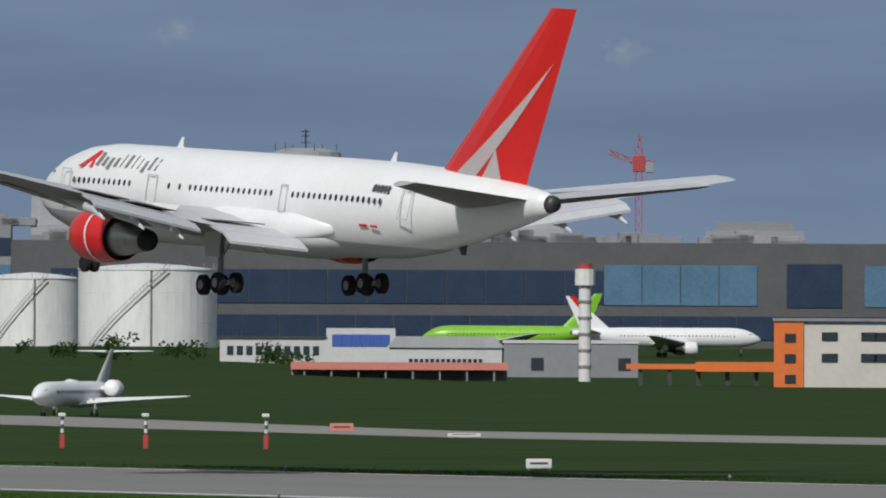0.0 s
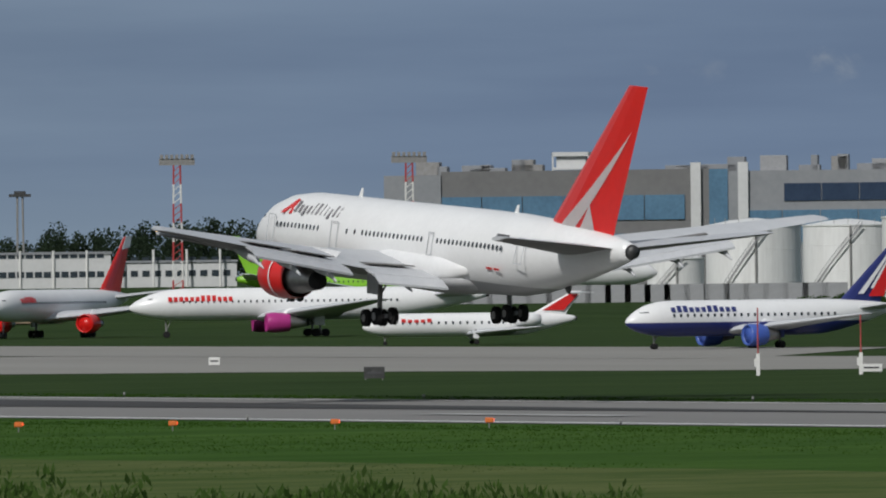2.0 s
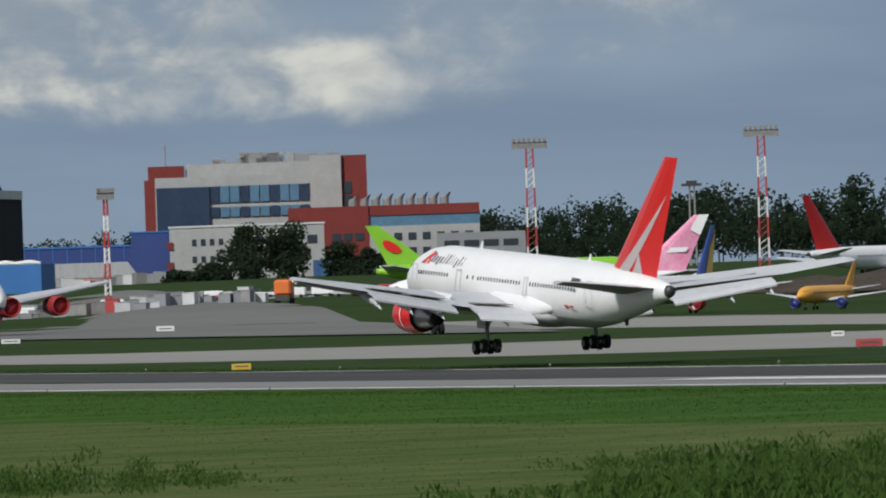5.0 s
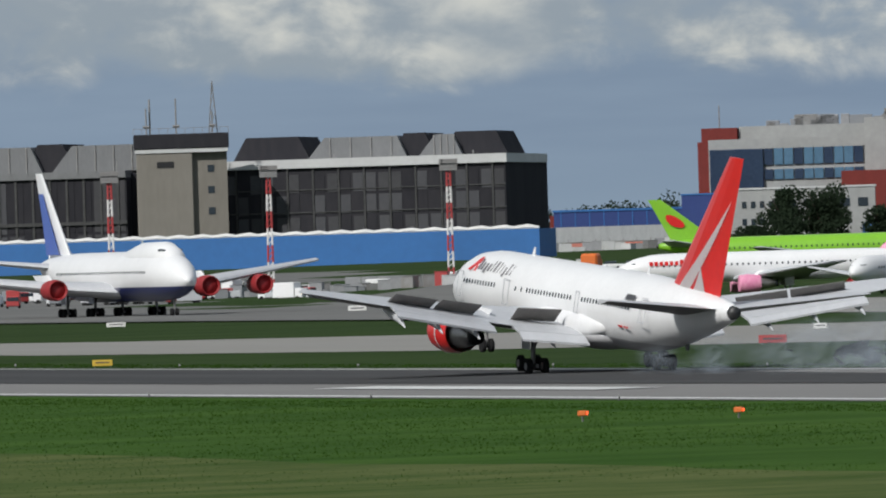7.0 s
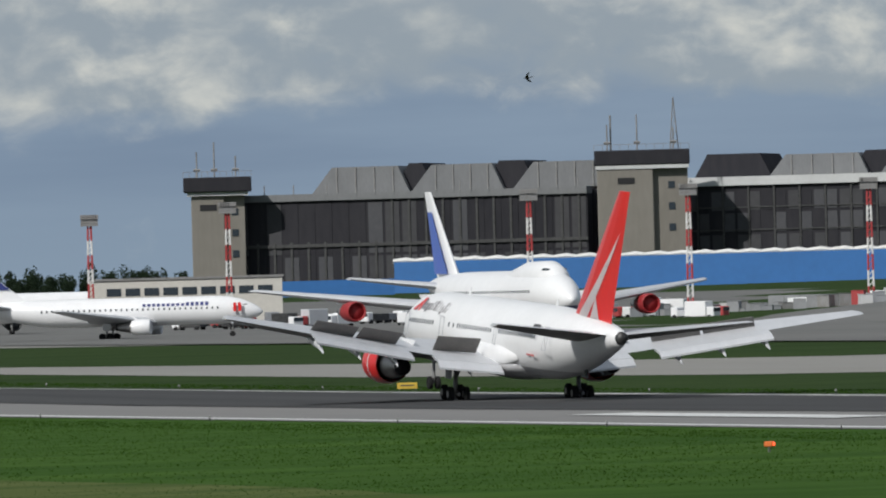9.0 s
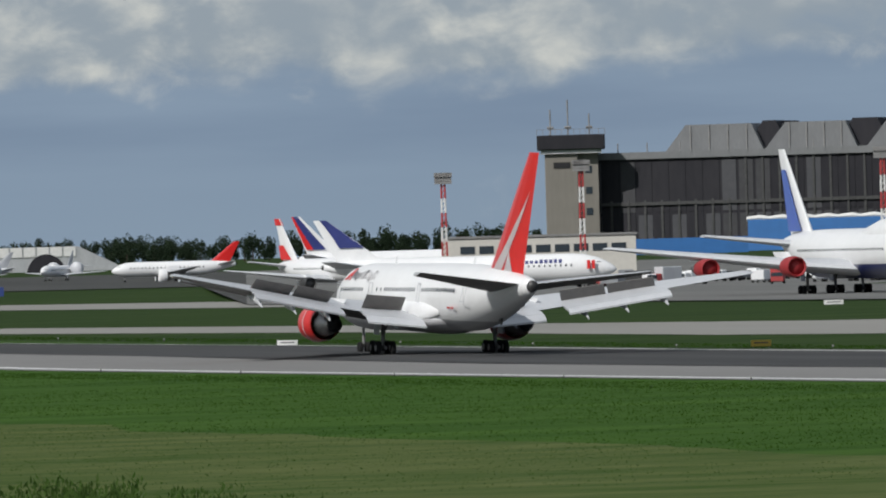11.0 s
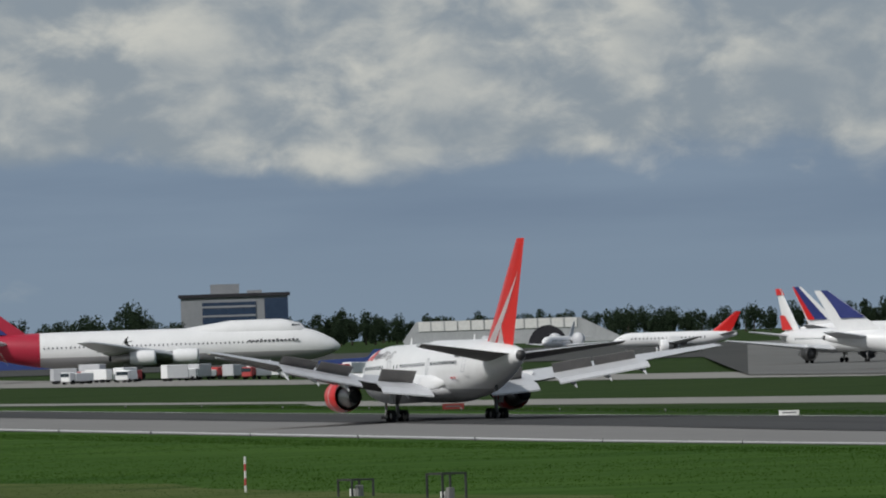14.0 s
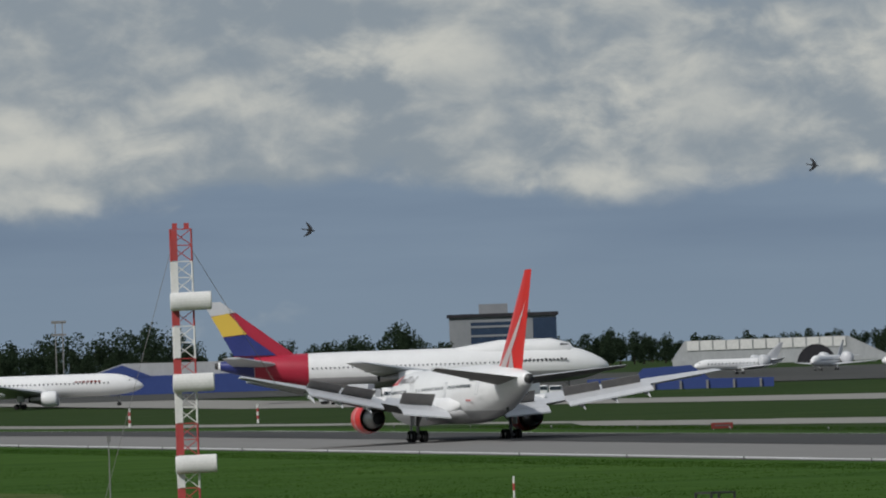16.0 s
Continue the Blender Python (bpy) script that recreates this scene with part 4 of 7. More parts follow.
FREIGHTER = airliner(head(12.3, 2050, 90, True), "white freighter jumbo with a yellow, red and navy fin", L=71, r=3.25, zc=5.6, span=63, top=18.8, body=two_tone("white_over_grey_freighter", (0.76, 0.76, 0.76), (0.34, 0.33, 0.34), 4.4), fin=CRIMSON, engine=WHITE, four=True, er=1.35, hump=True,
         fin_mark=((GREYWING, ((0.0, 0.80), (0.0, 1.0), (1.0, 1.0), (1.0, 0.74))), (GOLD, ((0.42, 0.40), (0.30, 0.79), (1.0, 0.73), (1.0, 0.36))), (NAVY, ((0.30, 0.0), (0.42, 0.39), (1.0, 0.35), (1.0, 0.0)))), titles=((LETTER, 22, 15, 0.6, 0.6),))
for name, x0, x1, paint in (("tail_band", -20.4, -25.0, NAVY), ("tail_band", -13.0, -20.35, CRIMSON)):
    rows, kr, k = [], 3.25 / 2.55, 71 / 53.3
    table = ((-11, 0.06, 2.46, 2.6), (-14, 0.24, 2.25, 2.36), (-17, 0.5, 1.9, 2.0), (-20, 0.78, 1.46, 1.55), (-22.5, 1.0, 1.05, 1.12), (-24.4, 1.15, 0.68, 0.74), (-25.3, 1.2, 0.45, 0.5))
    for i in range(7):
        x = x0 + (x1 - x0) * i / 6
        for p, q in zip(table, table[1:]):
            if p[0] >= x >= q[0]:
                u = (p[0] - x) / (p[0] - q[0])
                up, ry, rz = (p[n] + (q[n] - p[n]) * u for n in (1, 2, 3))
                rows.append((x * k, 5.6 + up * kr, ry * kr + 0.03, rz * kr + 0.03))
    part(name, along_x(rows, n=24, cap=False), paint, FREIGHTER, "dark navy tail end" if paint is NAVY else "red rear fuselage sweep", True)
airliner(head(15.8, 1960, 154, True), "white airliner with a red-tipped white fin facing the viewer", L=38, r=2.0, zc=4.0, span=34, top=13.2, fin=WHITE, engine=DARKMETAL, er=1.15, fin_mark=((RED, ((0.0, 0.84), (0.0, 1.0), (1.0, 1.0), (1.0, 0.84))), (RED, ((0.3, 0.0), (0.6, 0.35), (1.0, 0.35), (1.0, 0.0)))))
airliner(head(16.14, 2200, 90, True), "white airliner with a navy and red striped fin", L=38, r=2.0, zc=4.0, span=34, top=13.2, fin=WHITE, engine=WHITE, fin_mark=((NAVY, ((0.25, 0.1), (0.3, 1.0), (0.8, 1.0), (0.7, 0.1))), (RED, ((0.7, 0.1), (0.8, 1.0), (1.0, 1.0), (0.95, 0.1)))))
airliner(head(15.05, 2350, 265, True), "white airliner with a red fin far on the apron", L=26, r=1.45, zc=2.7, span=25, top=8.0, fin=RED, engine=WHITE)
airliner(head(10.35, 2105, 92, True), "white airliner with red trim and plain title bars", L=44, r=2.0, zc=4.1, span=36, top=12, fin=RED, engine=WHITE, titles=((BRICKRED, 18, 12, 0.8, 0.45),))
for b, d, hd in ((14.0, 2420, 250), (14.45, 2450, 200)):
    airliner(head(b, d, hd, True), "old white and grey airliner in storage", L=20, r=1.15, zc=2.2, span=19, top=6.6, fin=GREYWING, engine=GREYWING, rear=True, tee=False)


# ---- buildings and fixtures ----
def site(name, b0, b1, d, near, label, category, d1=None, group=""):
    """An Empty at the left foot of a front that runs from bearing b0 to b1; x along the front, y away from the viewer. Gives it and the width."""
    a, b = spot(b0, d, near), spot(b1, d1 or d, near)
    z = min(a.z, b.z) - 0.3
    ob = empty(name, pose(a.x, a.y, z, 0, 0, math.degrees(math.atan2(b.y - a.y, b.x - a.x))), label, category, group)
    return ob, math.hypot(b.x - a.x, b.y - a.y), z


def farther(things, eye, k):
    """Moves things k times as far from a stand and makes them as much larger."""
    m = Matrix.Translation(eye) @ Matrix.Diagonal((k, k, k, 1)) @ Matrix.Translation(-eye)
    for ob in things:
        ob.matrix_basis = m @ ob.matrix_basis


def tops(names):
    return [ob for ob in scene.objects if ob.parent is None and ob.name.split(".")[0] in names]


def windows(parent, xs, zs, w, h, mat=GLASS, y=-0.06, name="window"):
    first = None
    for z in zs:
        for x in xs:
            m = Matrix.Translation((x, y, z))
            if first is None:
                first = part(name, boxes((-w / 2, w / 2, -0.06, 0.1, -h / 2, h / 2)), mat, parent)
                first.matrix_basis = m
            else:
                share(name, first, parent, m)


def steps(a, b, n):
    return [a + (b - a) * (i + 0.5) / n for i in range(n)]


def tank(b, d, r, top, label):
    p = spot(b, d)
    base = p.z - 0.5
    h = top - base
    ob = empty("storage_tank", pose(p.x, p.y, base, 0, 0, 90 - b), label, "tank", "white fuel tanks")
    rings = [((0, 0, z), (rr, 0, 0), (0, rr, 0)) for z, rr in ((0, r), (h * 0.33, r), (h * 0.335, r + 0.05), (h * 0.34, r), (h * 0.66, r), (h * 0.665, r + 0.05), (h * 0.67, r), (h - 1.6, r), (h - 1.5, r + 0.2), (h - 1.2, r + 0.2), (h - 1.2, r - 0.1))]
    part("shell", tube(rings, 48), TANK, ob, smooth=False)
    part("roof", tube([((0, 0, h - 1.25), (r, 0, 0), (0, r, 0)), ((0, 0, h - 0.4), (r * 0.5, 0, 0), (0, r * 0.5, 0)), ((0, 0, h), (0.6, 0, 0), (0, 0.6, 0))], 40), TANK, ob)
    bm = bmesh.new()
    for i in range(20):
        a = 2 * math.pi * i / 20
        rod(bm, (r * math.cos(a), r * math.sin(a), h - 1.2), (r * math.cos(a), r * math.sin(a), h), 0.06, 4)
    part("railing", bm, STEEL, ob)
    bm = bmesh.new()
    n = 26
    for i in range(n):
        a0, a1 = -2.5 + 1.2 * i / n, -2.5 + 1.2 * (i + 1) / n
        z0, z1 = (h - 1.2) * i / n, (h - 1.2) * (i + 1) / n
        q = r + 0.9
        rod(bm, (q * math.cos(a0), q * math.sin(a0), z0), (q * math.cos(a1), q * math.sin(a1), z1), 0.16, 4)
        rod(bm, (q * math.cos(a0), q * math.sin(a0), z0 + 1.1), (q * math.cos(a1), q * math.sin(a1), z1 + 1.1), 0.07, 4)
        rod(bm, (r * math.cos(a0), r * math.sin(a0), z0), (q * math.cos(a0), q * math.sin(a0), z0 + 1.1), 0.06, 4)
    part("stair", bm, CONCRETE, ob, "pale spiral stair")
    part("drain_pipe", rod(bmesh.new(), (r * 0.05, -r - 0.15, 0), (r * 0.05, -r - 0.15, h - 1.5), 0.22, 8), STEEL, ob)


for b, d, r, top in ((35.293, 2381, 14.6, 21.0), (34.063, 2439, 13.3, 20.0), (34.707, 2500, 10.9, 19.5), (33.503, 2326, 9.8, 19.0), (33.025, 2174, 8.9, 19.2), (32.62, 2340, 9.4, 18.4), (32.14, 2083, 8.8, 17.6)):
    tank(b, d, r, top, "large white cylindrical fuel tank with a spiral stair")
for b, d, r, top in ((31.744, 2326, 5.9, 11.9), (31.357, 2273, 7.5, 12.2), (30.951, 2247, 7.3, 11.6)):
    tank(b, d, r, top, "small white cylindrical fuel tank with a low roof")


def terminal():
    ob, w, z0 = site("terminal_building", 30.27, 40.2, 2703, False, "long grey terminal with blue glass bands and cluttered roof", "terminal")
    H = 32.3 - z0
    def at(b):
        return w * (b - 30.27) / (40.2 - 30.27)
    part("wall", boxes((0, at(30.56), 0, 40, 0, H - 0.8)), GREYCLAD, ob, "windowless grey end block")
    part("wall", boxes((at(30.56) + 0.01, at(32.0), 0.6, 40, 0, H)), material("terminal_render", (0.165, 0.165, 0.165), 0.7, second=(0.12, 0.12, 0.122), scale=0.1, amount=0.9), ob, "unfinished concrete storey")
    part("wall", boxes((at(32.0) + 0.01, at(34.6), 0.5, 40, 0, H - 0.6)), GREYCLAD, ob)
    part("wall", boxes((at(34.6) + 0.01, at(40.2), 0.5, 40, 0, H - 4.2)), material("brown_grey_cladding", (0.095, 0.095, 0.10), 0.7, second=(0.075, 0.075, 0.08), scale=0.08), ob)
    for b0, b1, lo, hi, mat in ((30.56, 31.8, 20.3, 26.2, BLUEGLASS), (30.56, 31.78, 11.0, 17.0, BLUEGLASS), (31.92, 32.02, 8, 32.2, BLUEGLASS), (32.3, 34.6, 24.4, 28.6, DARKGLASS), (32.1, 34.6, 14.5, 22.2, BLUEGLASS), (34.8, 37.6, 13.4, 21.4, DARKGLASS),
                                (37.6, 38.38, 13.2, 22.8, BLUEGLASS), (38.525, 38.81, 12.8, 23.2, DARKGLASS), (38.92, 40.2, 13.0, 22.8, BLUEGLASS), (34.8, 40.2, 5.0, 10.6, DARKGLASS)):
        x, x1 = at(b0), at(b1)
        n = max(1, int((x1 - x) / 9))
        for i in range(n):
            p0, p1 = x + (x1 - x) * i / n, x + (x1 - x) * (i + 1) / n
            part("pane", boxes((p0 + 0.12, p1 - 0.12, 0.2, 0.75, lo - z0, hi - z0)), mat, ob)
    for b in (31.83, 32.07):
        part("white_pier", boxes((at(b), at(b) + 2.4, -0.6, 1.5, 0, H + 1.5)), WHITEWALL, ob, "slanting white pier")
    rng = random.Random(5)
    for i in range(110):
        x = rng.uniform(at(30.4), at(38.5))
        ww, hh = rng.uniform(1.5, 9), rng.uniform(0.6, 3.2)
        base = H if x < at(34.6) else H - 4.2
        part("roof_unit", boxes((x, x + ww, 6, 14, base - 0.8, base + hh), bevel=0.1), rng.choice((STEEL, CONCRETE, GREYCLAD, GREYCLAD)), ob)
    for b in (31.12, ):
        part("roof_plant", boxes((at(b), at(b) + 9, 4, 14, H + 0.2, H + 0.8), (at(b), at(b) + 0.4, 4, 4.4, H, H + 4.4), (at(b) + 8.6, at(b) + 9, 4, 4.4, H, H + 4.4), (at(b), at(b) + 9, 4, 14, H + 3.4, H + 4.4), (at(b) + 1, at(b) + 8, 5, 13, H + 0.8, H + 3.4)), WHITEWALL, ob, "white roof plant frame")
    part("barrel_roof", tube([((at(34.7), 26, H - 3), (0, 20, 0), (0, 0, 9.5)), ((at(35.9), 26, H - 3), (0, 20, 0), (0, 0, 9.5))], 24), CONCRETE, ob, "grey barrel roof")
    part("barrel_roof", tube([((at(36.6), 26, H - 3), (0, 20, 0), (0, 0, 8)), ((at(37.4), 26, H - 3), (0, 20, 0), (0, 0, 8))], 24), CONCRETE, ob, "grey barrel roof")


terminal()


def control_tower():
    p = spot(36.09, 2941)
    ob = empty("control_tower", pose(p.x, p.y, p.z, 0, 0, 90 - 36.09), "grey and blue airport control tower with a glazed cab", "tower")
    g = 53.1 - p.z
    part("shaft", boxes((-8.5, 8.5, -8, 8, 0, g - 7.5), bevel=0.8), GREYCLAD, ob)
    part("shaft_glass", boxes((-3.4, 3.4, -8.15, -7.6, 2, g - 9)), BLUEGLASS, ob)
    part("shaft_glass", boxes((5.0, 8.0, -8.15, -7.6, 2, g - 9)), DARKGLASS, ob)
    part("gallery", tube([((0, 0, g - 8), (12, 0, 0), (0, 12, 0)), ((0, 0, g - 6.6), (12.4, 0, 0), (0, 12.4, 0))], 16), STEEL, ob)
    part("cab", tube([((0, 0, g - 6.6), (7.2, 0, 0), (0, 7.2, 0)), ((0, 0, g - 1.8), (9.2, 0, 0), (0, 9.2, 0))], 16), DARKGLASS, ob, "dark outward-leaning cab glazing")
    part("cab_roof", tube([((0, 0, g - 1.8), (9.6, 0, 0), (0, 9.6, 0)), ((0, 0, g), (9.0, 0, 0), (0, 9.0, 0)), ((0, 0, g + 1), (5, 0, 0), (0, 5, 0))], 16), CONCRETE, ob)
    bm = bmesh.new()
    rod(bm, (0, 0, g), (0, 0, g + 6), 0.25)
    for k in (2.5, 4.2, 5.4):
        rod(bm, (-1.2, 0, g + k), (1.2, 0, g + k), 0.12)
    for a in range(6):
        rod(bm, (8 * math.cos(a), 8 * math.sin(a), g), (8 * math.cos(a), 8 * math.sin(a), g + 2.2), 0.1)
    part("antenna", bm, DARKMETAL, ob)


control_tower()


def crane(b, d, top, jib_l, jib_r, jib_z, label, paint=MASTRED, rise=0.35):
    p = spot(b, d)
    ob = empty("tower_crane", pose(p.x, p.y, p.z, 0, 0, 90 - b), label, "crane", "tower cranes")
    h = top - p.z
    def lattice(a, c, wd, mat, nm, seg=4.0):
        a, c = Vector(a), Vector(c)
        L = (c - a).length
        dr = (c - a).normalized()
        u = dr.cross(Vector((0, 1, 0))).normalized() * wd / 2
        v = Vector((0, 1, 0)) * wd / 2
        bm = bmesh.new()
        for s1 in (1, -1):
            for s2 in (1, -1):
                rod(bm, a + u * s1 + v * s2, c + u * s1 + v * s2, 0.16, 4)
        n = max(2, int(L / seg))
        for i in range(n):
            p0, p1 = a + dr * L * i / n, a + dr * L * (i + 1) / n
            rod(bm, p0 + u, p1 - u, 0.1, 4), rod(bm, p0 - u - v, p1 + u - v, 0.1, 4)
        part(nm, bm, mat, ob)
    lattice((0, 0, 0), (0, 0, h - 4), 2.0, paint, "mast")
    part("cab", boxes((-1.8, 1.8, -1.5, 1.5, jib_z - p.z - 2.8, jib_z - p.z + 2), bevel=0.2), paint, ob)
    lattice((-jib_l, 0, jib_z - p.z + jib_l * rise), (-1, 0, jib_z - p.z), 1.3, paint, "jib")
    lattice((1, 0, jib_z - p.z), (jib_r, 0, jib_z - p.z - 0.4), 1.5, paint, "counter_jib")
    lattice((0, 0, h - 4), (0.4, 0, h), 0.9, paint, "apex")
    part("counterweight", boxes((jib_r - 2.5, jib_r, -1.2, 1.2, jib_z - p.z - 3, jib_z - p.z), bevel=0.15), CONCRETE, ob)


crane(37.78, 3333, 64.5, 9, 4.5, 56.5, "red lattice tower crane over the terminal")
crane(36.93, 3333, 52, 42, 9, 49.0, "grey tower crane with a long level jib", STEEL, 0.0)
for b0, b1, d, top in ((38.12, 38.62, 3636, 42), (37.4, 37.7, 3500, 36), (35.5, 35.9, 3600, 40)):
    ob, w, z0 = site("apartment_block", b0, b1, d, False, "distant grey apartment block with a stepped roof", "building", group="distant blocks")
    part("wall", boxes((0, w, 0, 20, 0, top - z0 - 3)), CONCRETE, ob)
    part("roof_storey", boxes((w * 0.1, w * 0.9, 1, 18, top - z0 - 3, top - z0)), GREYCLAD, ob)
    windows(ob, steps(1, w - 1, 8), steps(4, top - z0 - 4, 8), 1.6, 1.5)


def gable(name, b0, b1, d, near, eave, ridge, depth, wall, roof, label, d1=None, stripe=None):
    ob, w, z0 = site(name, b0, b1, d, near, label, "building", d1)
    e, r = eave - z0, ridge - z0
    part("wall", boxes((0, w, 0, depth, 0, e)), wall, ob)
    bm = slab([(-0.5, e), (w + 0.5, e), (w * 0.94, r), (w * 0.06, r)], depth + 0.8)
    rf = part("roof", bm, roof, ob)
    rf.location = (0, depth / 2, 0)
    if stripe:
        part("stripe", boxes((-0.05, w + 0.05, -0.12, 0, e * 0.62, e * 0.85)), stripe, ob, "painted stripe")
    return ob, w, z0


def low_sheds():
    ob, w, z0 = gable("shed", 36.52, 37.09, 1818, False, 4.6, 6.4, 22, WHITEWALL, ROOFGREY, "white gabled shed with a row of small windows")
    windows(ob, steps(3, w - 3, 14), (2.6,), 0.6, 1.0)
    ob, w, z0 = site("shed", 37.1, 37.78, 1800, False, "grey flat shed with one dark door", "building")
    part("wall", boxes((0, w, 0, 20, 0, 5.4 - z0)), GREYCLAD, ob)
    part("roof_edge", boxes((-0.2, w + 0.2, -0.2, 20.2, 5.4 - z0, 5.9 - z0)), WHITEWALL, ob)
    windows(ob, (w * 0.25, w * 0.9), (2.4,), 2.0, 2.0)
    ob, w, z0 = site("shed", 35.66, 36.2, 2000, False, "long low white shed with barred windows", "building")
    part("wall", boxes((0, w, 0, 12, 0, 5.7 - z0)), WHITEWALL, ob)
    part("roof_edge", boxes((-0.2, w + 0.2, -0.3, 12, 5.7 - z0, 6.1 - z0)), DARKMETAL, ob)
    windows(ob, steps(1, w - 1, 10), (3.4,), 1.1, 1.6)
    ob, w, z0 = site("shed", 36.2, 36.55, 2050, False, "pale grey boarding pier with blue panels", "building")
    part("wall", boxes((0, w, 0, 12, 0, 7.6 - z0)), WHITEWALL, ob)
    windows(ob, steps(1, w - 1, 6), (5.4,), 1.7, 2.2, BLUE)
    ob, w, z0 = site("canopy", 36.02, 37.12, 1667, False, "long low canopy with a salmon fascia", "canopy")
    part("roof", boxes((0, w, 0, 8, 1.6 - z0, 2.7 - z0)), SALMON, ob)
    for x in steps(0, w, 8):
        part("post", boxes((x - 0.12, x + 0.12, 0.4, 0.7, 0, 1.6 - z0)), STEEL, ob)
    part("back_wall", boxes((0, w, 7, 8, 0, 1.6 - z0)), GREYCLAD, ob)
    ob, w, z0 = site("canopy", 37.72, 38.6, 1560, False, "long orange canopy on dark posts", "canopy")
    part("roof", boxes((0, w * 0.4, 0, 6, 2.3 - z0, 3.0 - z0), (w * 0.4, w, -1, 7, 2.0 - z0, 3.3 - z0)), ORANGE, ob)
    for x in steps(0, w, 6):
        part("post", boxes((x - 0.3, x + 0.3, 0.5, 1.1, 0, 2.2 - z0)), DARKMETAL, ob)
    ob, w, z0 = site("office_block", 38.469, 39.3, 1538, False, "cream and orange three-storey office block", "building")
    H = 9.0 - z0
    part("wall", boxes((0, w * 0.18, 0, 14, 0, H)), ORANGE, ob, "orange stair bay")
    part("wall", boxes((w * 0.18 + 0.02, w, 0.3, 14, 0, H - 0.3)), CREAM, ob)
    part("parapet", boxes((-0.2, w + 0.2, -0.3, 14.2, H, H + 0.4)), STEEL, ob)
    windows(ob, (w * 0.10,), (1.4, 4.2, 7.0), 1.5, 1.2)
    windows(ob, (w * 0.34, w * 0.58, w * 0.66), (4.3, 7.2), 2.2, 1.2, y=0.25)
    windows(ob, (w * 0.85,), (4.3, 7.2), 5.0, 1.2, y=0.25)
    p = spot(37.51, 1667)
    ob = empty("radio_mast", pose(p.x, p.y, p.z), "stout white cylindrical radio mast with a red cap", "mast")
    part("pole", rod(bmesh.new(), (0, 0, 0), (0, 0, 14.8 - p.z), 0.9, 12), MASTWHITE, ob)
    part("cap", rod(bmesh.new(), (0, 0, 14.2 - p.z), (0, 0, 16.6 - p.z), 1.5, 12), MASTWHITE, ob)
    part("top", rod(bmesh.new(), (0, 0, 16.6 - p.z), (0, 0, 17.4 - p.z), 1.0, 12), MASTRED, ob)
    for i in range(5):
        part("ring", rod(bmesh.new(), (0, 0, 2 + 2.4 * i), (0, 0, 2.4 + 2.4 * i), 1.05, 12), STEEL, ob)


low_sheds()


def low_terminal():
    ob, w, z0 = site("cargo_building", 28.0, 29.52, 2703, False, "low white-grey cargo building with strips of small windows", "building")
    part("wall", boxes((0, w * 0.58, 0, 25, 0, 13.6 - z0), (w * 0.58, w, 2, 25, 0, 11.4 - z0)), WHITEWALL, ob)
    part("roof_edge", boxes((-0.3, w * 0.58 + 0.3, -0.4, 25, 13.6 - z0, 14.2 - z0), (w * 0.58, w + 0.3, 1.6, 25, 11.4 - z0, 11.9 - z0)), GREYCLAD, ob)
    windows(ob, steps(2, w * 0.56, 18), (3.6, 8.2), 1.7, 1.4)
    windows(ob, steps(w * 0.6, w - 1, 10), (3.6, 6.8), 1.7, 1.4, y=1.9)
    for x in steps(0, w, 9):
        part("downpipe", rod(bmesh.new(), (x, -0.3, 0), (x, -0.3, 14.5 - z0), 0.3, 6), MASTWHITE, ob)
    ob, w, z0 = gable("warehouse", 26.85, 27.6, 2632, False, 9.6, 12.6, 20, GREYCLAD, BLUECLAD, "long grey warehouse with a blue roof")
    ob, w, z0 = site("warehouse", 27.6, 28.05, 2600, False, "flat grey warehouse beside the apron", "building")
    part("wall", boxes((0, w, 0, 20, 0, 9.6 - z0)), GREYCLAD, ob)
    windows(ob, steps(1, w - 1, 5), (5.0,), 2.0, 1.0)


low_terminal()


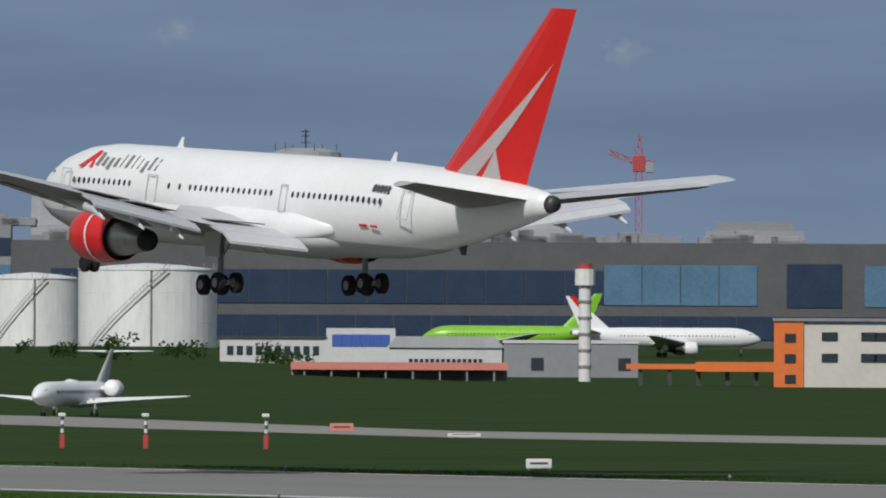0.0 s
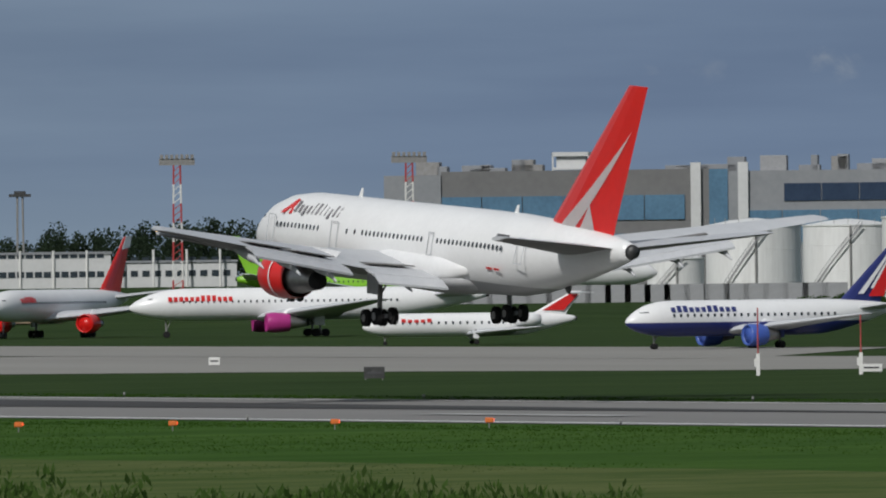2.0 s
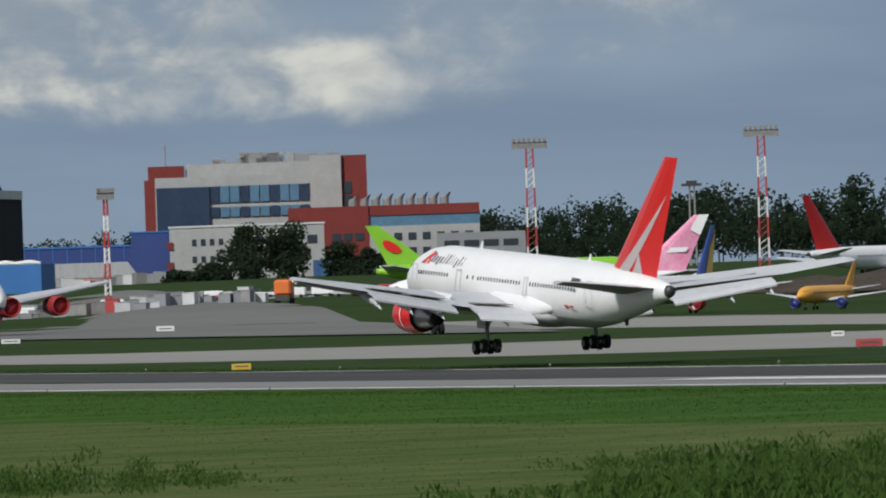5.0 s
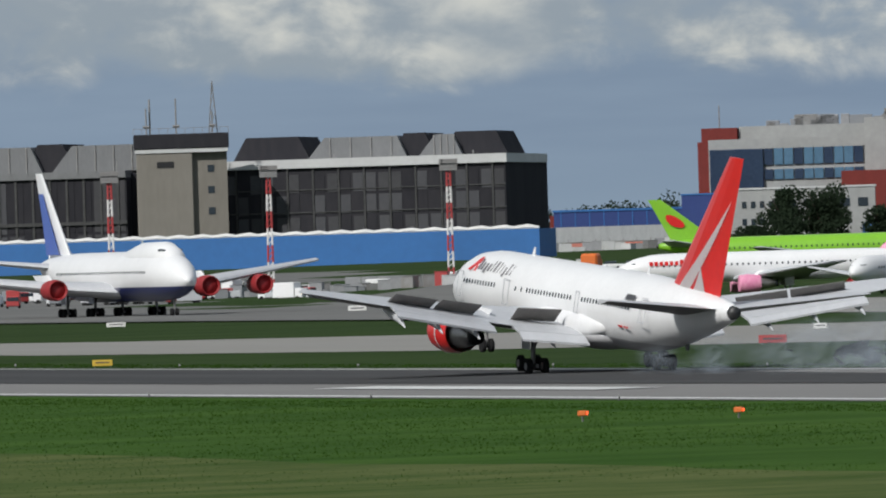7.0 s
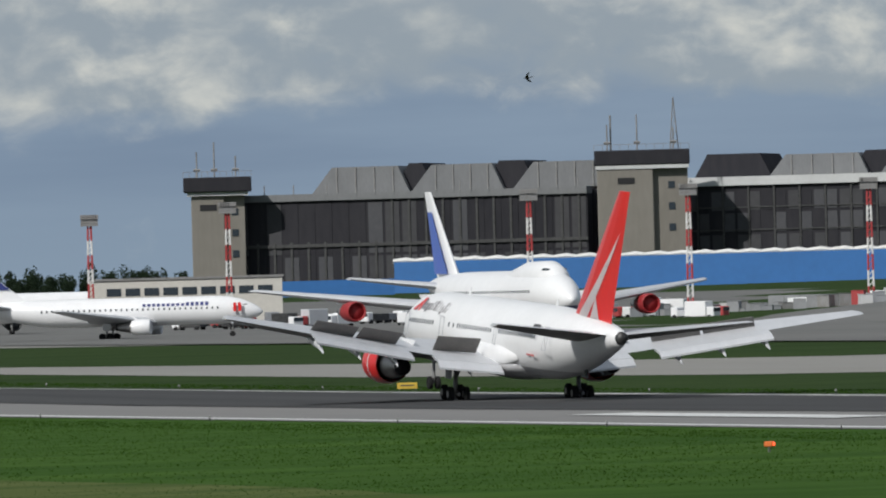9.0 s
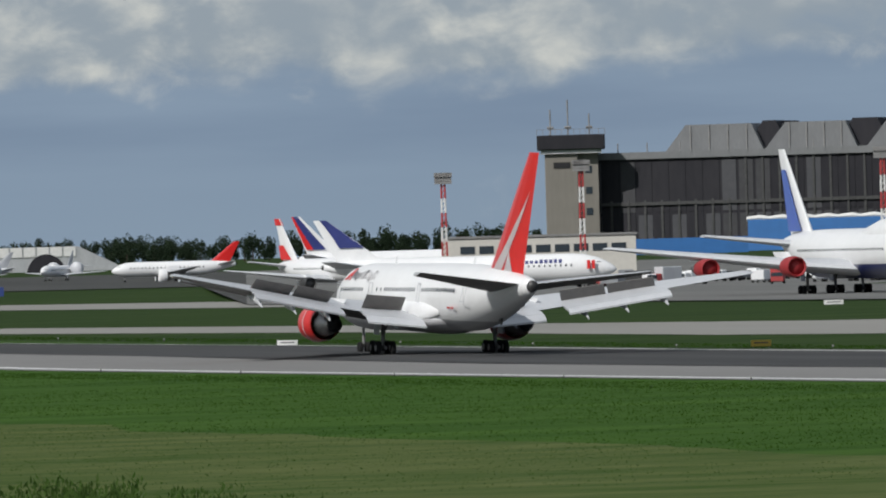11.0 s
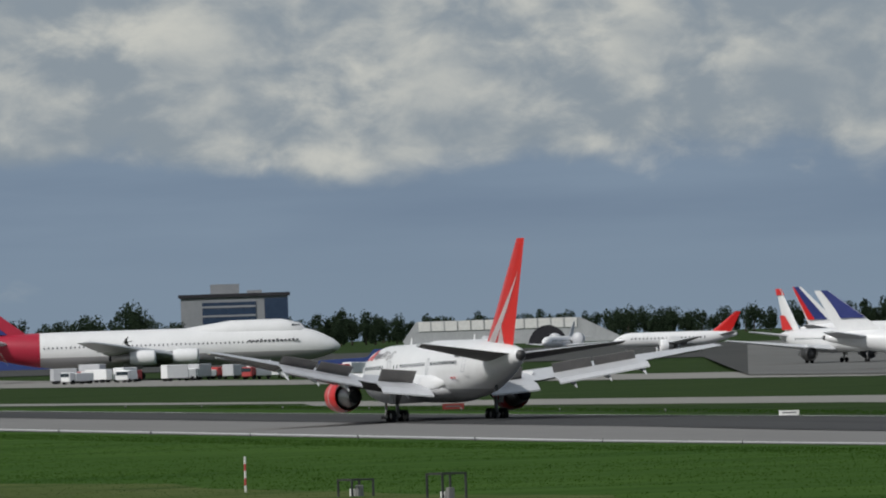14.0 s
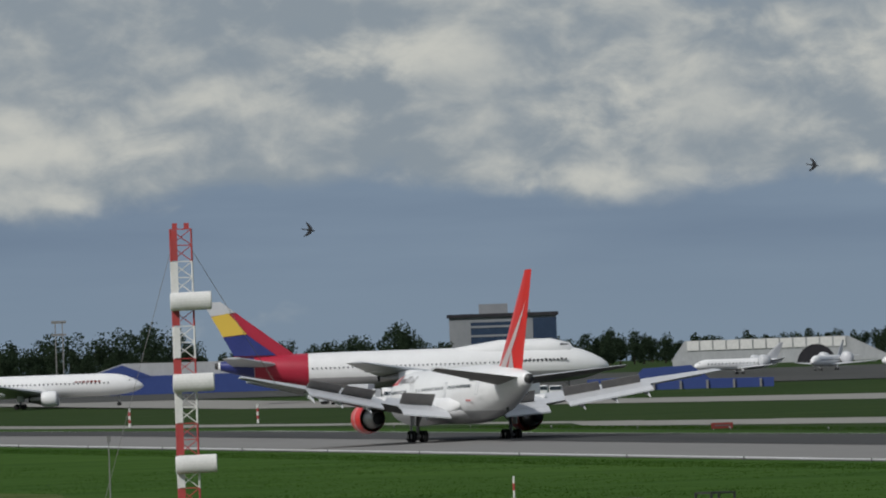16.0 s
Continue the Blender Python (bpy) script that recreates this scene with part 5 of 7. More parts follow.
def hotel():
    ob, w, z0 = site("airport_hotel", 22.976, 24.105, 2300, False, "white and red office building with curved blue glazing", "building")
    k = 2300 / 2500
    def z(v):
        return 8.2 + (v - 8.2) * k - z0
    def x(px):
        return w * (px - 265) / (658 - 265)
    part("wall", boxes((x(265), x(290), 1, 22, 0, z(29))), BRICKRED, ob, "red brick end")
    part("wall", boxes((x(272), x(335), 2, 22, z(20), z(32))), BRICKRED, ob, "red brick upper end")
    part("wall", boxes((x(284), x(558), 0.6, 22, 0, z(28.6))), HOTELWALL, ob)
    part("wall", boxes((x(338), x(560), 3, 22, z(28.6), z(32.2))), HOTELWALL, ob, "set-back upper storey")
    part("wall", boxes((x(558) + 0.02, x(613), -0.5, 22, 0, z(33.4))), HOTELWALL, ob, "cream stair tower")
    part("wall", boxes((x(613) + 0.02, x(658), 0.5, 22, 0, z(33.2))), BRICKRED, ob, "red brick wing")
    part("parapet", boxes((x(284), x(560), 0.2, 0.5, z(27.2), z(29.4))), HOTELWALL, ob)
    part("glazing", boxes((x(286), x(380), -0.3, 0.55, z(15.6), z(27.2)), bevel=0.15), DARKGLASS, ob, "curved dark blue glazing")
    for lo, hi, a, b in ((23.6, 27.2, 380, 556), (20.4, 22.6, 380, 556), (16.6, 18.6, 380, 540)):
        n = 10
        for i in range(n):
            p0, p1 = x(a + (b - a) * i / n), x(a + (b - a) * (i + 1) / n)
            part("pane", boxes((p0 + 0.12, p1 - 0.12, 0.2, 0.7, z(lo), z(hi))), BLUEGLASS if i % 3 else DARKGLASS, ob)
    windows(ob, (x(298),), (z(24.5), z(21), z(17.5)), 2.0, 1.2, y=0.5)
    windows(ob, (x(624),), (z(26), z(23), z(20)), 1.6, 2.4, y=0.4)
    rng = random.Random(2)
    for i in range(16):
        q = x(rng.uniform(345, 600))
        part("roof_unit", boxes((q, q + rng.uniform(1, 5), 6, 10, z(31.5), z(32.6 + rng.random() * 2.0)), bevel=0.1), rng.choice((STEEL, CONCRETE, GREYCLAD)), ob)
    part("roof_mast", rod(bmesh.new(), (x(303), 8, z(31)), (x(303), 8, z(37)), 0.12), STEEL, ob)
    # lower wing in front
    ob, w2, z1 = site("annex", 23.096, 23.88, 2255, False, "low cream annex with red-trimmed windows", "building")
    H = 8.2 + (18 - 8.2) * 2255 / 2439 - z1
    part("wall", boxes((0, w2, 0, 12, 0, H)), HOTELWALL, ob)
    part("roof_edge", boxes((-0.2, w2 + 0.2, -0.2, 12, H, H + 0.35)), WHITEWALL, ob)
    windows(ob, steps(w2 * 0.13, w2 * 0.36, 4), (H - 3.0, H - 6.4, H - 9.8), 0.9, 1.3)
    windows(ob, steps(w2 * 0.4, w2 * 0.98, 5), (H - 3.0,), 2.0, 1.7)
    for q in range(3):
        part("balcony", boxes((-0.6, 0.6, -0.4, 2, H - 4.2 - 4 * q, H - 2.8 - 4 * q)), BRICKRED, ob)
    ob, w3, z1 = site("annex", 23.7, 24.67, 2290, False, "long red and cream annex with roof plant", "building")
    H = 8.2 + (21.8 - 8.2) * 2290 / 2500 - z1
    part("wall", boxes((0, w3 * 0.42, 0, 14, 0, H)), BRICKRED, ob)
    part("wall", boxes((w3 * 0.42, w3, 0.2, 14, 0, H - 4.2)), HOTELWALL, ob)
    part("wall", boxes((w3 * 0.42, w3, 0.4, 14, H - 2.0, H)), BRICKRED, ob)
    part("glazing", boxes((w3 * 0.42, w3, 0.7, 13, H - 4.2, H - 2.0)), BLUEGLASS, ob)
    windows(ob, steps(w3 * 0.22, w3 * 0.40, 3), (H - 6.2,), 1.8, 1.5)
    windows(ob, steps(w3 * 0.46, w3 * 0.98, 7), (H - 6.4, H - 9.4), 1.6, 1.5, y=0.15)
    for i in range(9):
        q = w3 * (0.34 + 0.06 * i)
        part("roof_duct", tube([((q, 5, H), (0.9, 0, 0), (0, 0.9, 0)), ((q, 5, H + 1.2), (0.9, 0, 0), (0, 0.9, 0)), ((q + 0.6, 5, H + 2.0), (0.8, 0, 0.5), (0, 0.9, 0))], 10), STEEL, ob)
    ob, w4, z1 = site("annex", 24.45, 24.9, 2270, False, "flat grey annex beside the hangar", "building")
    part("wall", boxes((0, w4, 0, 12, 0, 14.6 - z1)), GREYCLAD, ob)
    windows(ob, steps(1, w4 - 1, 4), (14.6 - z1 - 2.2,), 3.0, 1.3)
    ob, w5, z1 = site("store_shed", 23.82, 24.2, 2235, False, "dull blue sheet-metal shed before the annex", "building")
    part("wall", boxes((0, w5, 0, 8, 0, 10.0 - z1)), material("dull_blue_cladding", (0.03, 0.095, 0.23), 0.6, second=(0.025, 0.08, 0.19), scale=0.1), ob)
    for x in steps(0, w5, 8):
        part("wall_rib", boxes((x - 0.06, x + 0.06, -0.08, 0, 0, 10.0 - z1)), DARKBLUE, ob)


hotel()
farther(tops(("airport_hotel", "annex", "store_shed")), STAND, 2.0)


def hangar():
    N = True
    ob, w, z0 = site("maintenance_hangar", 17.05, 20.87, 2430, N, "huge dark maintenance hangar with a ribbed grey roof", "hangar", d1=2400)
    def at(b):
        return w * (b - 17.05) / (20.87 - 17.05)
    e = 26.2 - z0
    part("wall", boxes((0, at(18.95), 0, 60, 0, e - 0.9)), DARKCLAD, ob, "dark weathered doors")
    part("wall", boxes((at(19.45), w, -2, 60, 0, e - 0.2)), DARKCLAD, ob, "dark glazed doors")
    part("wall", boxes((at(18.95), at(19.45), 6, 60, 0, e)), DARKCLAD, ob)
    part("eave", boxes((0, at(18.95), -0.8, 58, e - 0.9, e + 0.6)), HANGARROOF, ob)
    part("eave", boxes((at(19.45), w + 0.4, -2.8, 58, e - 0.2, e + 1.7)), WHITEWALL, ob, "pale eave band")
    for x in steps(0, at(18.95), 22):
        part("door_rib", boxes((x - 0.25, x + 0.25, -0.35, 0, 0, (e - 0.9) * (0.62 if x < at(17.9) else 1))), DARKMETAL, ob)
    part("door_rail", boxes((0, at(18.95), -0.6, 0, e * 0.55, e * 0.58)), DARKMETAL, ob)
    for x in steps(at(19.45), w, 11):
        part("door_rib", boxes((x - 0.2, x + 0.2, -2.35, -2, 0, e - 0.2)), DARKMETAL, ob)
    for z in (e * 0.35, e * 0.6, e * 0.8):
        part("door_rail", boxes((at(19.45), w, -2.3, -2, z - 0.12, z + 0.12)), DARKMETAL, ob)
    panes = (material("dull_door_glass", (0.040, 0.042, 0.050), 0.7, second=(0.070, 0.070, 0.076), scale=0.12, amount=0.9), DARKCLAD, material("sooty_door_glass", (0.055, 0.055, 0.060), 0.75, second=(0.030, 0.030, 0.034), scale=0.1, amount=0.9))
    rng = random.Random(61)
    for x0, x1, cols, rows, front, lift in ((0.0, at(18.95), 22, 2, -0.12, 0.0), (at(19.45), w, 22, 5, -2.12, 0.0)):
        cell, tall = (x1 - x0) / cols, (e - 1.2) / rows
        for i in range(cols):
            for j in range(rows):
                part("door_pane", boxes((x0 + cell * i + 0.3, x0 + cell * (i + 1) - 0.3, front, front + 0.2, tall * j + 0.3, tall * (j + 1) - 0.3)), rng.choice(panes), ob)
    # roof bays between dark end trapezoids
    r = 32.4 - z0
    for b0, b1 in ((17.55, 17.98), (18.06, 18.46), (18.58, 19.0), (19.86, 20.32), (20.42, 20.6)):
        x0, x1 = at(b0), at(b1)
        bm = slab([(x0 - 1.5, e + 0.6), (x1 + 1.5, e + 0.6), (x1 - 1.0, r), (x0 + 3.0, r)], 30)
        bay = part("roof_bay", bm, HANGARROOF, ob)
        bay.location = (0, 22, 0)
        for x in steps(x0 + 2, x1, 4):
            part("roof_seam", boxes((x - 0.12, x + 0.12, 6.75, 6.95, e + 0.6, r - 0.1)), STEEL, ob)
    for b0, b1 in ((17.98, 18.08), (18.44, 18.60), (18.98, 19.12), (19.50, 19.80), (20.30, 20.44), (20.56, 20.80)):
        x0, x1 = at(b0), at(b1)
        bm = slab([(x0 - 2.5, e + 0.6), (x1 + 2.5, e + 0.6), (x1 - 0.5, r + 0.5), (x0 + 1.0, r + 0.5)], 26)
        bay = part("roof_end", bm, DARKCLAD, ob, "dark trapezoid roof end")
        bay.location = (0, 22.5, 0)
    for b in (17.3, 17.45, 17.62, 18.3, 18.9, 20.0, 20.7):
        part("roof_pole", rod(bmesh.new(), (at(b), 1, e), (at(b), 1, e + 2.6), 0.14), STEEL, ob)

    stained = material("stained_tower_concrete", (0.250, 0.235, 0.210), 0.85, second=(0.185, 0.172, 0.150), scale=0.12, stretch=(1, 1, 0.3), amount=0.9)

    def tower(b0, b1, d, top, cab, label):
        ob, w, z0 = site("hangar_tower", b0, b1, d, N, label, "tower")
        h = top - z0
        part("shaft", boxes((0, w * 0.62, 0, 9, 0, h - 4), bevel=0.15), stained, ob)
        part("shaft", boxes((w * 0.62, w, 1.5, 9, 0, h - 4)), stained, ob, "set-back shaft side")
        part("cab", boxes((-cab, w + cab, -cab, 9 + cab, h - 3.2, h), bevel=0.2), DARKCLAD, ob, "dark cab band")
        part("cab_floor", boxes((-cab * 0.5, w + cab * 0.5, -cab * 0.5, 9, h - 4, h - 3.2)), WHITEWALL, ob)
        windows(ob, (w * 0.32,), (h - 6.5,), 3.6, 1.3, BLACK)
        windows(ob, (w * 0.82,), (h - 7.5, h - 12, h - 16.5), 1.4, 1.5, y=1.45)
        bm = bmesh.new()
        for i in range(12):
            rod(bm, (-cab + (w + 2 * cab) * i / 11, -cab, h), (-cab + (w + 2 * cab) * i / 11, -cab, h + 1.2), 0.06, 4)
        rod(bm, (-cab, -cab, h + 1.2), (w + cab, -cab, h + 1.2), 0.06, 4)
        part("railing", bm, STEEL, ob)
        for q, hh in ((0.12, 5.5), (0.45, 7.5), (0.85, 4.5)):
            bm = rod(bmesh.new(), (w * q, 3, h), (w * q, 3, h + hh), 0.16)
            rod(bm, (w * q - 0.7, 3, h + 1.6), (w * q + 0.7, 3, h + 1.6), 0.3)
            part("antenna", bm, STEEL, ob)
        return ob, w, h
    tower(16.93, 17.2, 2420, 30.9, 1.6, "concrete hangar tower with a dark cab and antennas")
    ob, w, h = tower(18.99, 19.45, 2390, 34.0, 0.5, "wide concrete hangar tower with aerial masts")
    bm = bmesh.new()
    for s in (-1, 1):
        rod(bm, (w * 0.86 + s * 0.9, 4, h), (w * 0.86, 4, h + 11), 0.12, 5)
    for i in range(5):
        rod(bm, (w * 0.86 - 0.8 * (1 - i / 5), 4, h + 2 * i), (w * 0.86 + 0.8 * (1 - (i + 1) / 5), 4, h + 2 * (i + 1)), 0.08, 4)
    part("aerial_mast", bm, STEEL, ob)
    part("aerial_mast", rod(bmesh.new(), (w * 0.16, 4, h), (w * 0.16, 4, h + 7.5), 0.2), STEEL, ob)

    ob, w, z0 = site("blue_warehouse", 17.95, 21.0, 2260, N, "long low bright blue warehouse with a dark glazed base", "building", d1=2240)
    H = 11.5 - z0
    part("wall", boxes((0, w, 0, 25, 4.6 - z0, H)), BLUECLAD, ob)
    part("base", boxes((0.5, w - 0.5, 1.2, 25, 0, 4.6 - z0)), DARKCLAD, ob, "dark glazed base")
    for x in steps(0, w, 26):
        part("roof_roll", tube([((x - 2.6, 1, H + 0.15), (0, 1, 0), (0, 0, 0.5)), ((x, 1, H + 0.35), (0, 1, 0), (0, 0, 0.6)), ((x + 2.2, 1, H + 0.1), (0, 1, 0), (0, 0, 0.4))], 10), MASTWHITE, ob)
    for x in steps(0, w, 14):
        part("base_post", boxes((x - 0.2, x + 0.2, 0.2, 1.2, 0, 4.6 - z0)), STEEL, ob)
    part("seam", boxes((w * 0.34, w * 0.343, -0.1, 0, 4.6 - z0, H)), WHITEWALL, ob)
    ob, w, z0 = site("blue_warehouse", 17.38, 17.95, 2150, N, "lower bright blue warehouse annex", "building")
    part("wall", boxes((0, w, 0, 20, 0, 8.3 - z0)), BLUECLAD, ob)
    windows(ob, steps(2, w - 2, 4), (2.2,), 3.0, 2.6, WHITEWALL)
    ob, w, z0 = site("low_building", 16.40, 17.38, 2120, N, "low cream building with a strip of dark windows", "building")
    part("wall", boxes((0, w, 0, 14, 0, 9.3 - z0)), CREAM, ob)
    part("roof_edge", boxes((-0.3, w + 0.3, -0.3, 14, 9.3 - z0, 9.7 - z0)), STEEL, ob)
    windows(ob, steps(w * 0.08, w * 0.96, 9), (9.3 - z0 - 2.2,), w * 0.075, 1.4)
    ob, w, z0 = site("brick_house", 21.12, 21.5, 2300, N, "small red brick house beside the hangar", "building")
    part("wall", boxes((0, w, 0, 12, 0, 11 - z0), (0, w * 0.6, 0, 12, 11 - z0, 14 - z0)), BRICKRED, ob)
    windows(ob, steps(1, w - 1, 4), (4.0, 8.0), 1.6, 1.6)
    # a long line of pallets, containers and low fence before the blue warehouse
    rng = random.Random(9)
    for i in range(60):
        b = 19.1 + 2.0 * i / 60
        p = spot(b, 1990 + rng.uniform(-30, 30), N)
        hh = rng.uniform(1.2, 2.6)
        q = part("crate", boxes((-1.6, 1.6, -1.1, 1.1, 0, hh), (-1.7, 1.7, -1.2, 1.2, hh, hh + 0.08), bevel=0.03), rng.choice((CONCRETE, WHITEWALL, STEEL, CONCRETE, MASTRED if i % 6 == 0 else GREYCLAD)))
        q.matrix_basis = pose(p.x, p.y, p.z, 0, 0, rng.uniform(-20, 20) - b)
        tagged(q, "stacked crate on the apron before the blue warehouse", "crate", "apron crates")


hangar()
farther(tops(("maintenance_hangar", "hangar_tower")), STAND_NEAR, 1.6)
farther(tops(("brick_house",)), STAND_NEAR, 2.0)
farther(tops(("blue_warehouse",)), STAND_NEAR, 1.55)


def works_yard():
    """Sheds between the brick house and the office building."""
    ob, w, z0 = site("long_blue_shed", 22.25, 22.9, 4560, False, "long dark blue sheet-metal shed", "building")
    part("wall", boxes((0, w, 0, 30, 0, 19.8 - z0)), DARKBLUE, ob)
    part("roof_edge", boxes((-0.4, w + 0.4, -0.4, 30, 19.8 - z0, 20.6 - z0)), BLUECLAD, ob)
    for x in steps(0, w, 9):
        part("wall_rib", boxes((x - 0.2, x + 0.2, -0.25, 0, 0, 19.8 - z0)), BLUECLAD, ob)
    ob, w, z0 = site("blue_shed", 22.9, 23.1, 4540, False, "tall dark blue shed beside the white annex", "building")
    part("wall", boxes((0, w, 0, 30, 0, 25 - z0)), DARKBLUE, ob)
    part("roof_edge", boxes((-0.3, w + 0.3, -0.3, 30, 25 - z0, 25.6 - z0)), BLUECLAD, ob)
    ob, w, z0 = gable("striped_shed", 22.1, 22.93, 4450, False, 7.6, 13.6, 34, WHITEWALL, ROOFGREY, "pale grey shed with a salmon stripe under its grey roof")
    e = 7.6 - z0
    part("stripe", boxes((-0.1, w + 0.1, -0.3, 0, e - 3.4, e - 0.4)), SALMON, ob, "salmon stripe")
    for x0, x1, z1 in ((0.15, 0.19, 0.55), (0.55, 0.8, 0.48), (0.86, 0.9, 0.5)):
        part("door", boxes((w * x0, w * x1, -0.2, 0.2, 0, e * z1)), DARKMETAL, ob, "dark sliding door")
    for x in steps(0, w, 12):
        part("roof_seam", boxes((x - 0.15, x + 0.15, -0.55, -0.42, e + 0.1, e + 1.2)), STEEL, ob)
    rng = random.Random(77)
    for i in range(22):
        b = 21.95 + 0.052 * i
        p = spot(b, 4300 + rng.uniform(-40, 40))
        hh = rng.uniform(2.4, 4.6)
        q = part("crate", boxes((-3, 3, -2, 2, 0, hh), (-3.1, 3.1, -2.1, 2.1, hh, hh + 0.12), bevel=0.05), rng.choice((CONCRETE, WHITEWALL, STEEL, WHITEWALL, ORANGE if i % 5 == 0 else GREYCLAD)))
        q.matrix_basis = pose(p.x, p.y, p.z, 0, 0, rng.uniform(-20, 20) - b)
        tagged(q, "container in the yard before the striped shed", "container", "yard containers")


works_yard()


def far_end():
    N = True
    ob, w, z0 = site("office_tower", 12.535, 13.079, 4000, N, "distant grey office block with a roof plant room", "building")
    H = 22.6 - z0
    part("wall", boxes((0, w, 0, 20, 0, H - 1.2)), GREYCLAD, ob)
    part("roof_slab", boxes((-0.8, w + 0.8, -0.8, 20.8, H - 1.2, H)), DARKCLAD, ob)
    part("glazing", boxes((w * 0.2, w * 0.7, -0.3, 0.2, 4, H - 3)), DARKGLASS, ob)
    part("glazing", boxes((w * 0.78, w, -0.3, 0.2, 2, H - 2)), DARKGLASS, ob)
    part("plant_room", boxes((w * 0.28, w * 0.55, 4, 14, H, H + 3.4), (w * 0.62, w * 0.76, 4, 12, H, H + 1.0)), GREYCLAD, ob)
    for z in steps(4, H - 3, 4):
        part("floor_band", boxes((w * 0.2, w * 0.7, -0.45, -0.28, z - 0.35, z + 0.35)), GREYCLAD, ob)
    ob, w, z0 = site("fabric_hangar", 13.66, 14.75, 3333, N, "wide pale fabric hangar with a ribbed white roof", "hangar")
    e, r = 4.4 - z0, 10.3 - z0
    part("wall", boxes((0, w, 0, 30, 0, e)), ROOFGREY, ob)
    bm = slab([(-0.5, e), (w + 0.5, e), (w * 0.82, r), (w * 0.06, r)], 30)
    rf = part("roof", bm, ROOFGREY, ob)
    rf.location = (0, 15.5, 0)
    for i in range(12):
        x = w * (0.07 + 0.062 * i)
        part("roof_panel", boxes((x, x + w * 0.055, 0.2, 0.45, r * 0.62, r - 0.05)), MASTWHITE, ob)
    ob, w, z0 = site("shelter", 14.29, 14.49, 3050, N, "dark rounded aircraft shelter", "shelter")
    part("shell", tube([((w / 2, 0, 0), (w / 2, 0, 0), (0, 0, 5.6)), ((w / 2, 14, 0), (w / 2, 0, 0), (0, 0, 5.6))], 24), DARKCLAD, ob)
    # dark blue tail-shaped dock and blue gabled hangar
    ob, w, z0 = site("maintenance_dock", 13.225, 14.17, 2105, N, "dark blue maintenance dock with a raised end", "dock")
    h = 5.5 - z0
    part("body", slab([(0, 0), (w, 0), (w, h * 0.42), (w * 0.66, h * 0.45), (w * 0.56, h), (w * 0.3, h * 0.92), (w * 0.26, h * 0.62), (0, h * 0.55)], 8), DARKBLUE, ob)
    for x in steps(0, w, 7):
        part("post", boxes((x - 0.2, x + 0.2, -4.4, -4.1, 0, h * 0.4)), STEEL, ob)
    ob, w, z0 = site("blue_hangar", 10.68, 11.9, 2353, N, "dark blue hangar with a pale grey gabled roof", "hangar")
    e = 6.6 - z0
    part("wall", boxes((0, w, 0, 30, 0, e)), DARKBLUE, ob)
    rf = part("roof", slab([(-0.4, e), (w, e), (w, e + 2.4), (w * 0.16, e + 2.7)], 30), ROOFGREY, ob)
    rf.location = (0, 15.6, 0)
    part("gable", slab([(0, e - 0.1), (w * 0.28, e - 0.1), (w * 0.155, e + 2.4)], 0.3), DARKBLUE, ob)
    # ground equipment under the freighter
    rng = random.Random(3)
    for i in range(52):
        # beside the freighter, then along the apron before the blue warehouse
        b = 11.9 + rng.random() * 1.5 if i < 16 else 16.9 + 2.7 * (i - 16 + rng.random()) / 36
        p = spot(b, 1990 + rng.uniform(-25, 15) + (0 if i < 16 else rng.uniform(-90, 60)), N)
        ob = empty("ground_vehicle", pose(p.x, p.y, p.z, 0, 0, rng.uniform(0, 360)), "small apron vehicle standing on the parking apron", "vehicle", "apron vehicles")
        hh = rng.uniform(1.6, 3.4)
        part("cab", boxes((1.4, 2.9, -1.1, 1.1, 0.5, 2.2), bevel=0.15), rng.choice((WHITE, WHITE, MASTRED)), ob)
        part("cab_glass", boxes((2.3, 2.95, -1.0, 1.0, 1.4, 2.05)), GLASS, ob)
        part("body", boxes((-3, 1.3, -1.15, 1.15, 0.6, hh), bevel=0.1), rng.choice((WHITE, GREYWING, WHITE) if i < 16 else (WHITE, GREYWING, DARKMETAL, MASTRED, GREYCLAD)), ob)
        for q in (-2.2, 2.0):
            for s in (-1, 1):
                part("wheel", tube([((q, s * 1.0 - 0.14, 0.45), (0.45, 0, 0), (0, 0, 0.45)), ((q, s * 1.0 + 0.14, 0.45), (0.45, 0, 0), (0, 0, 0.45))], 12), RUBBER, ob)


far_end()


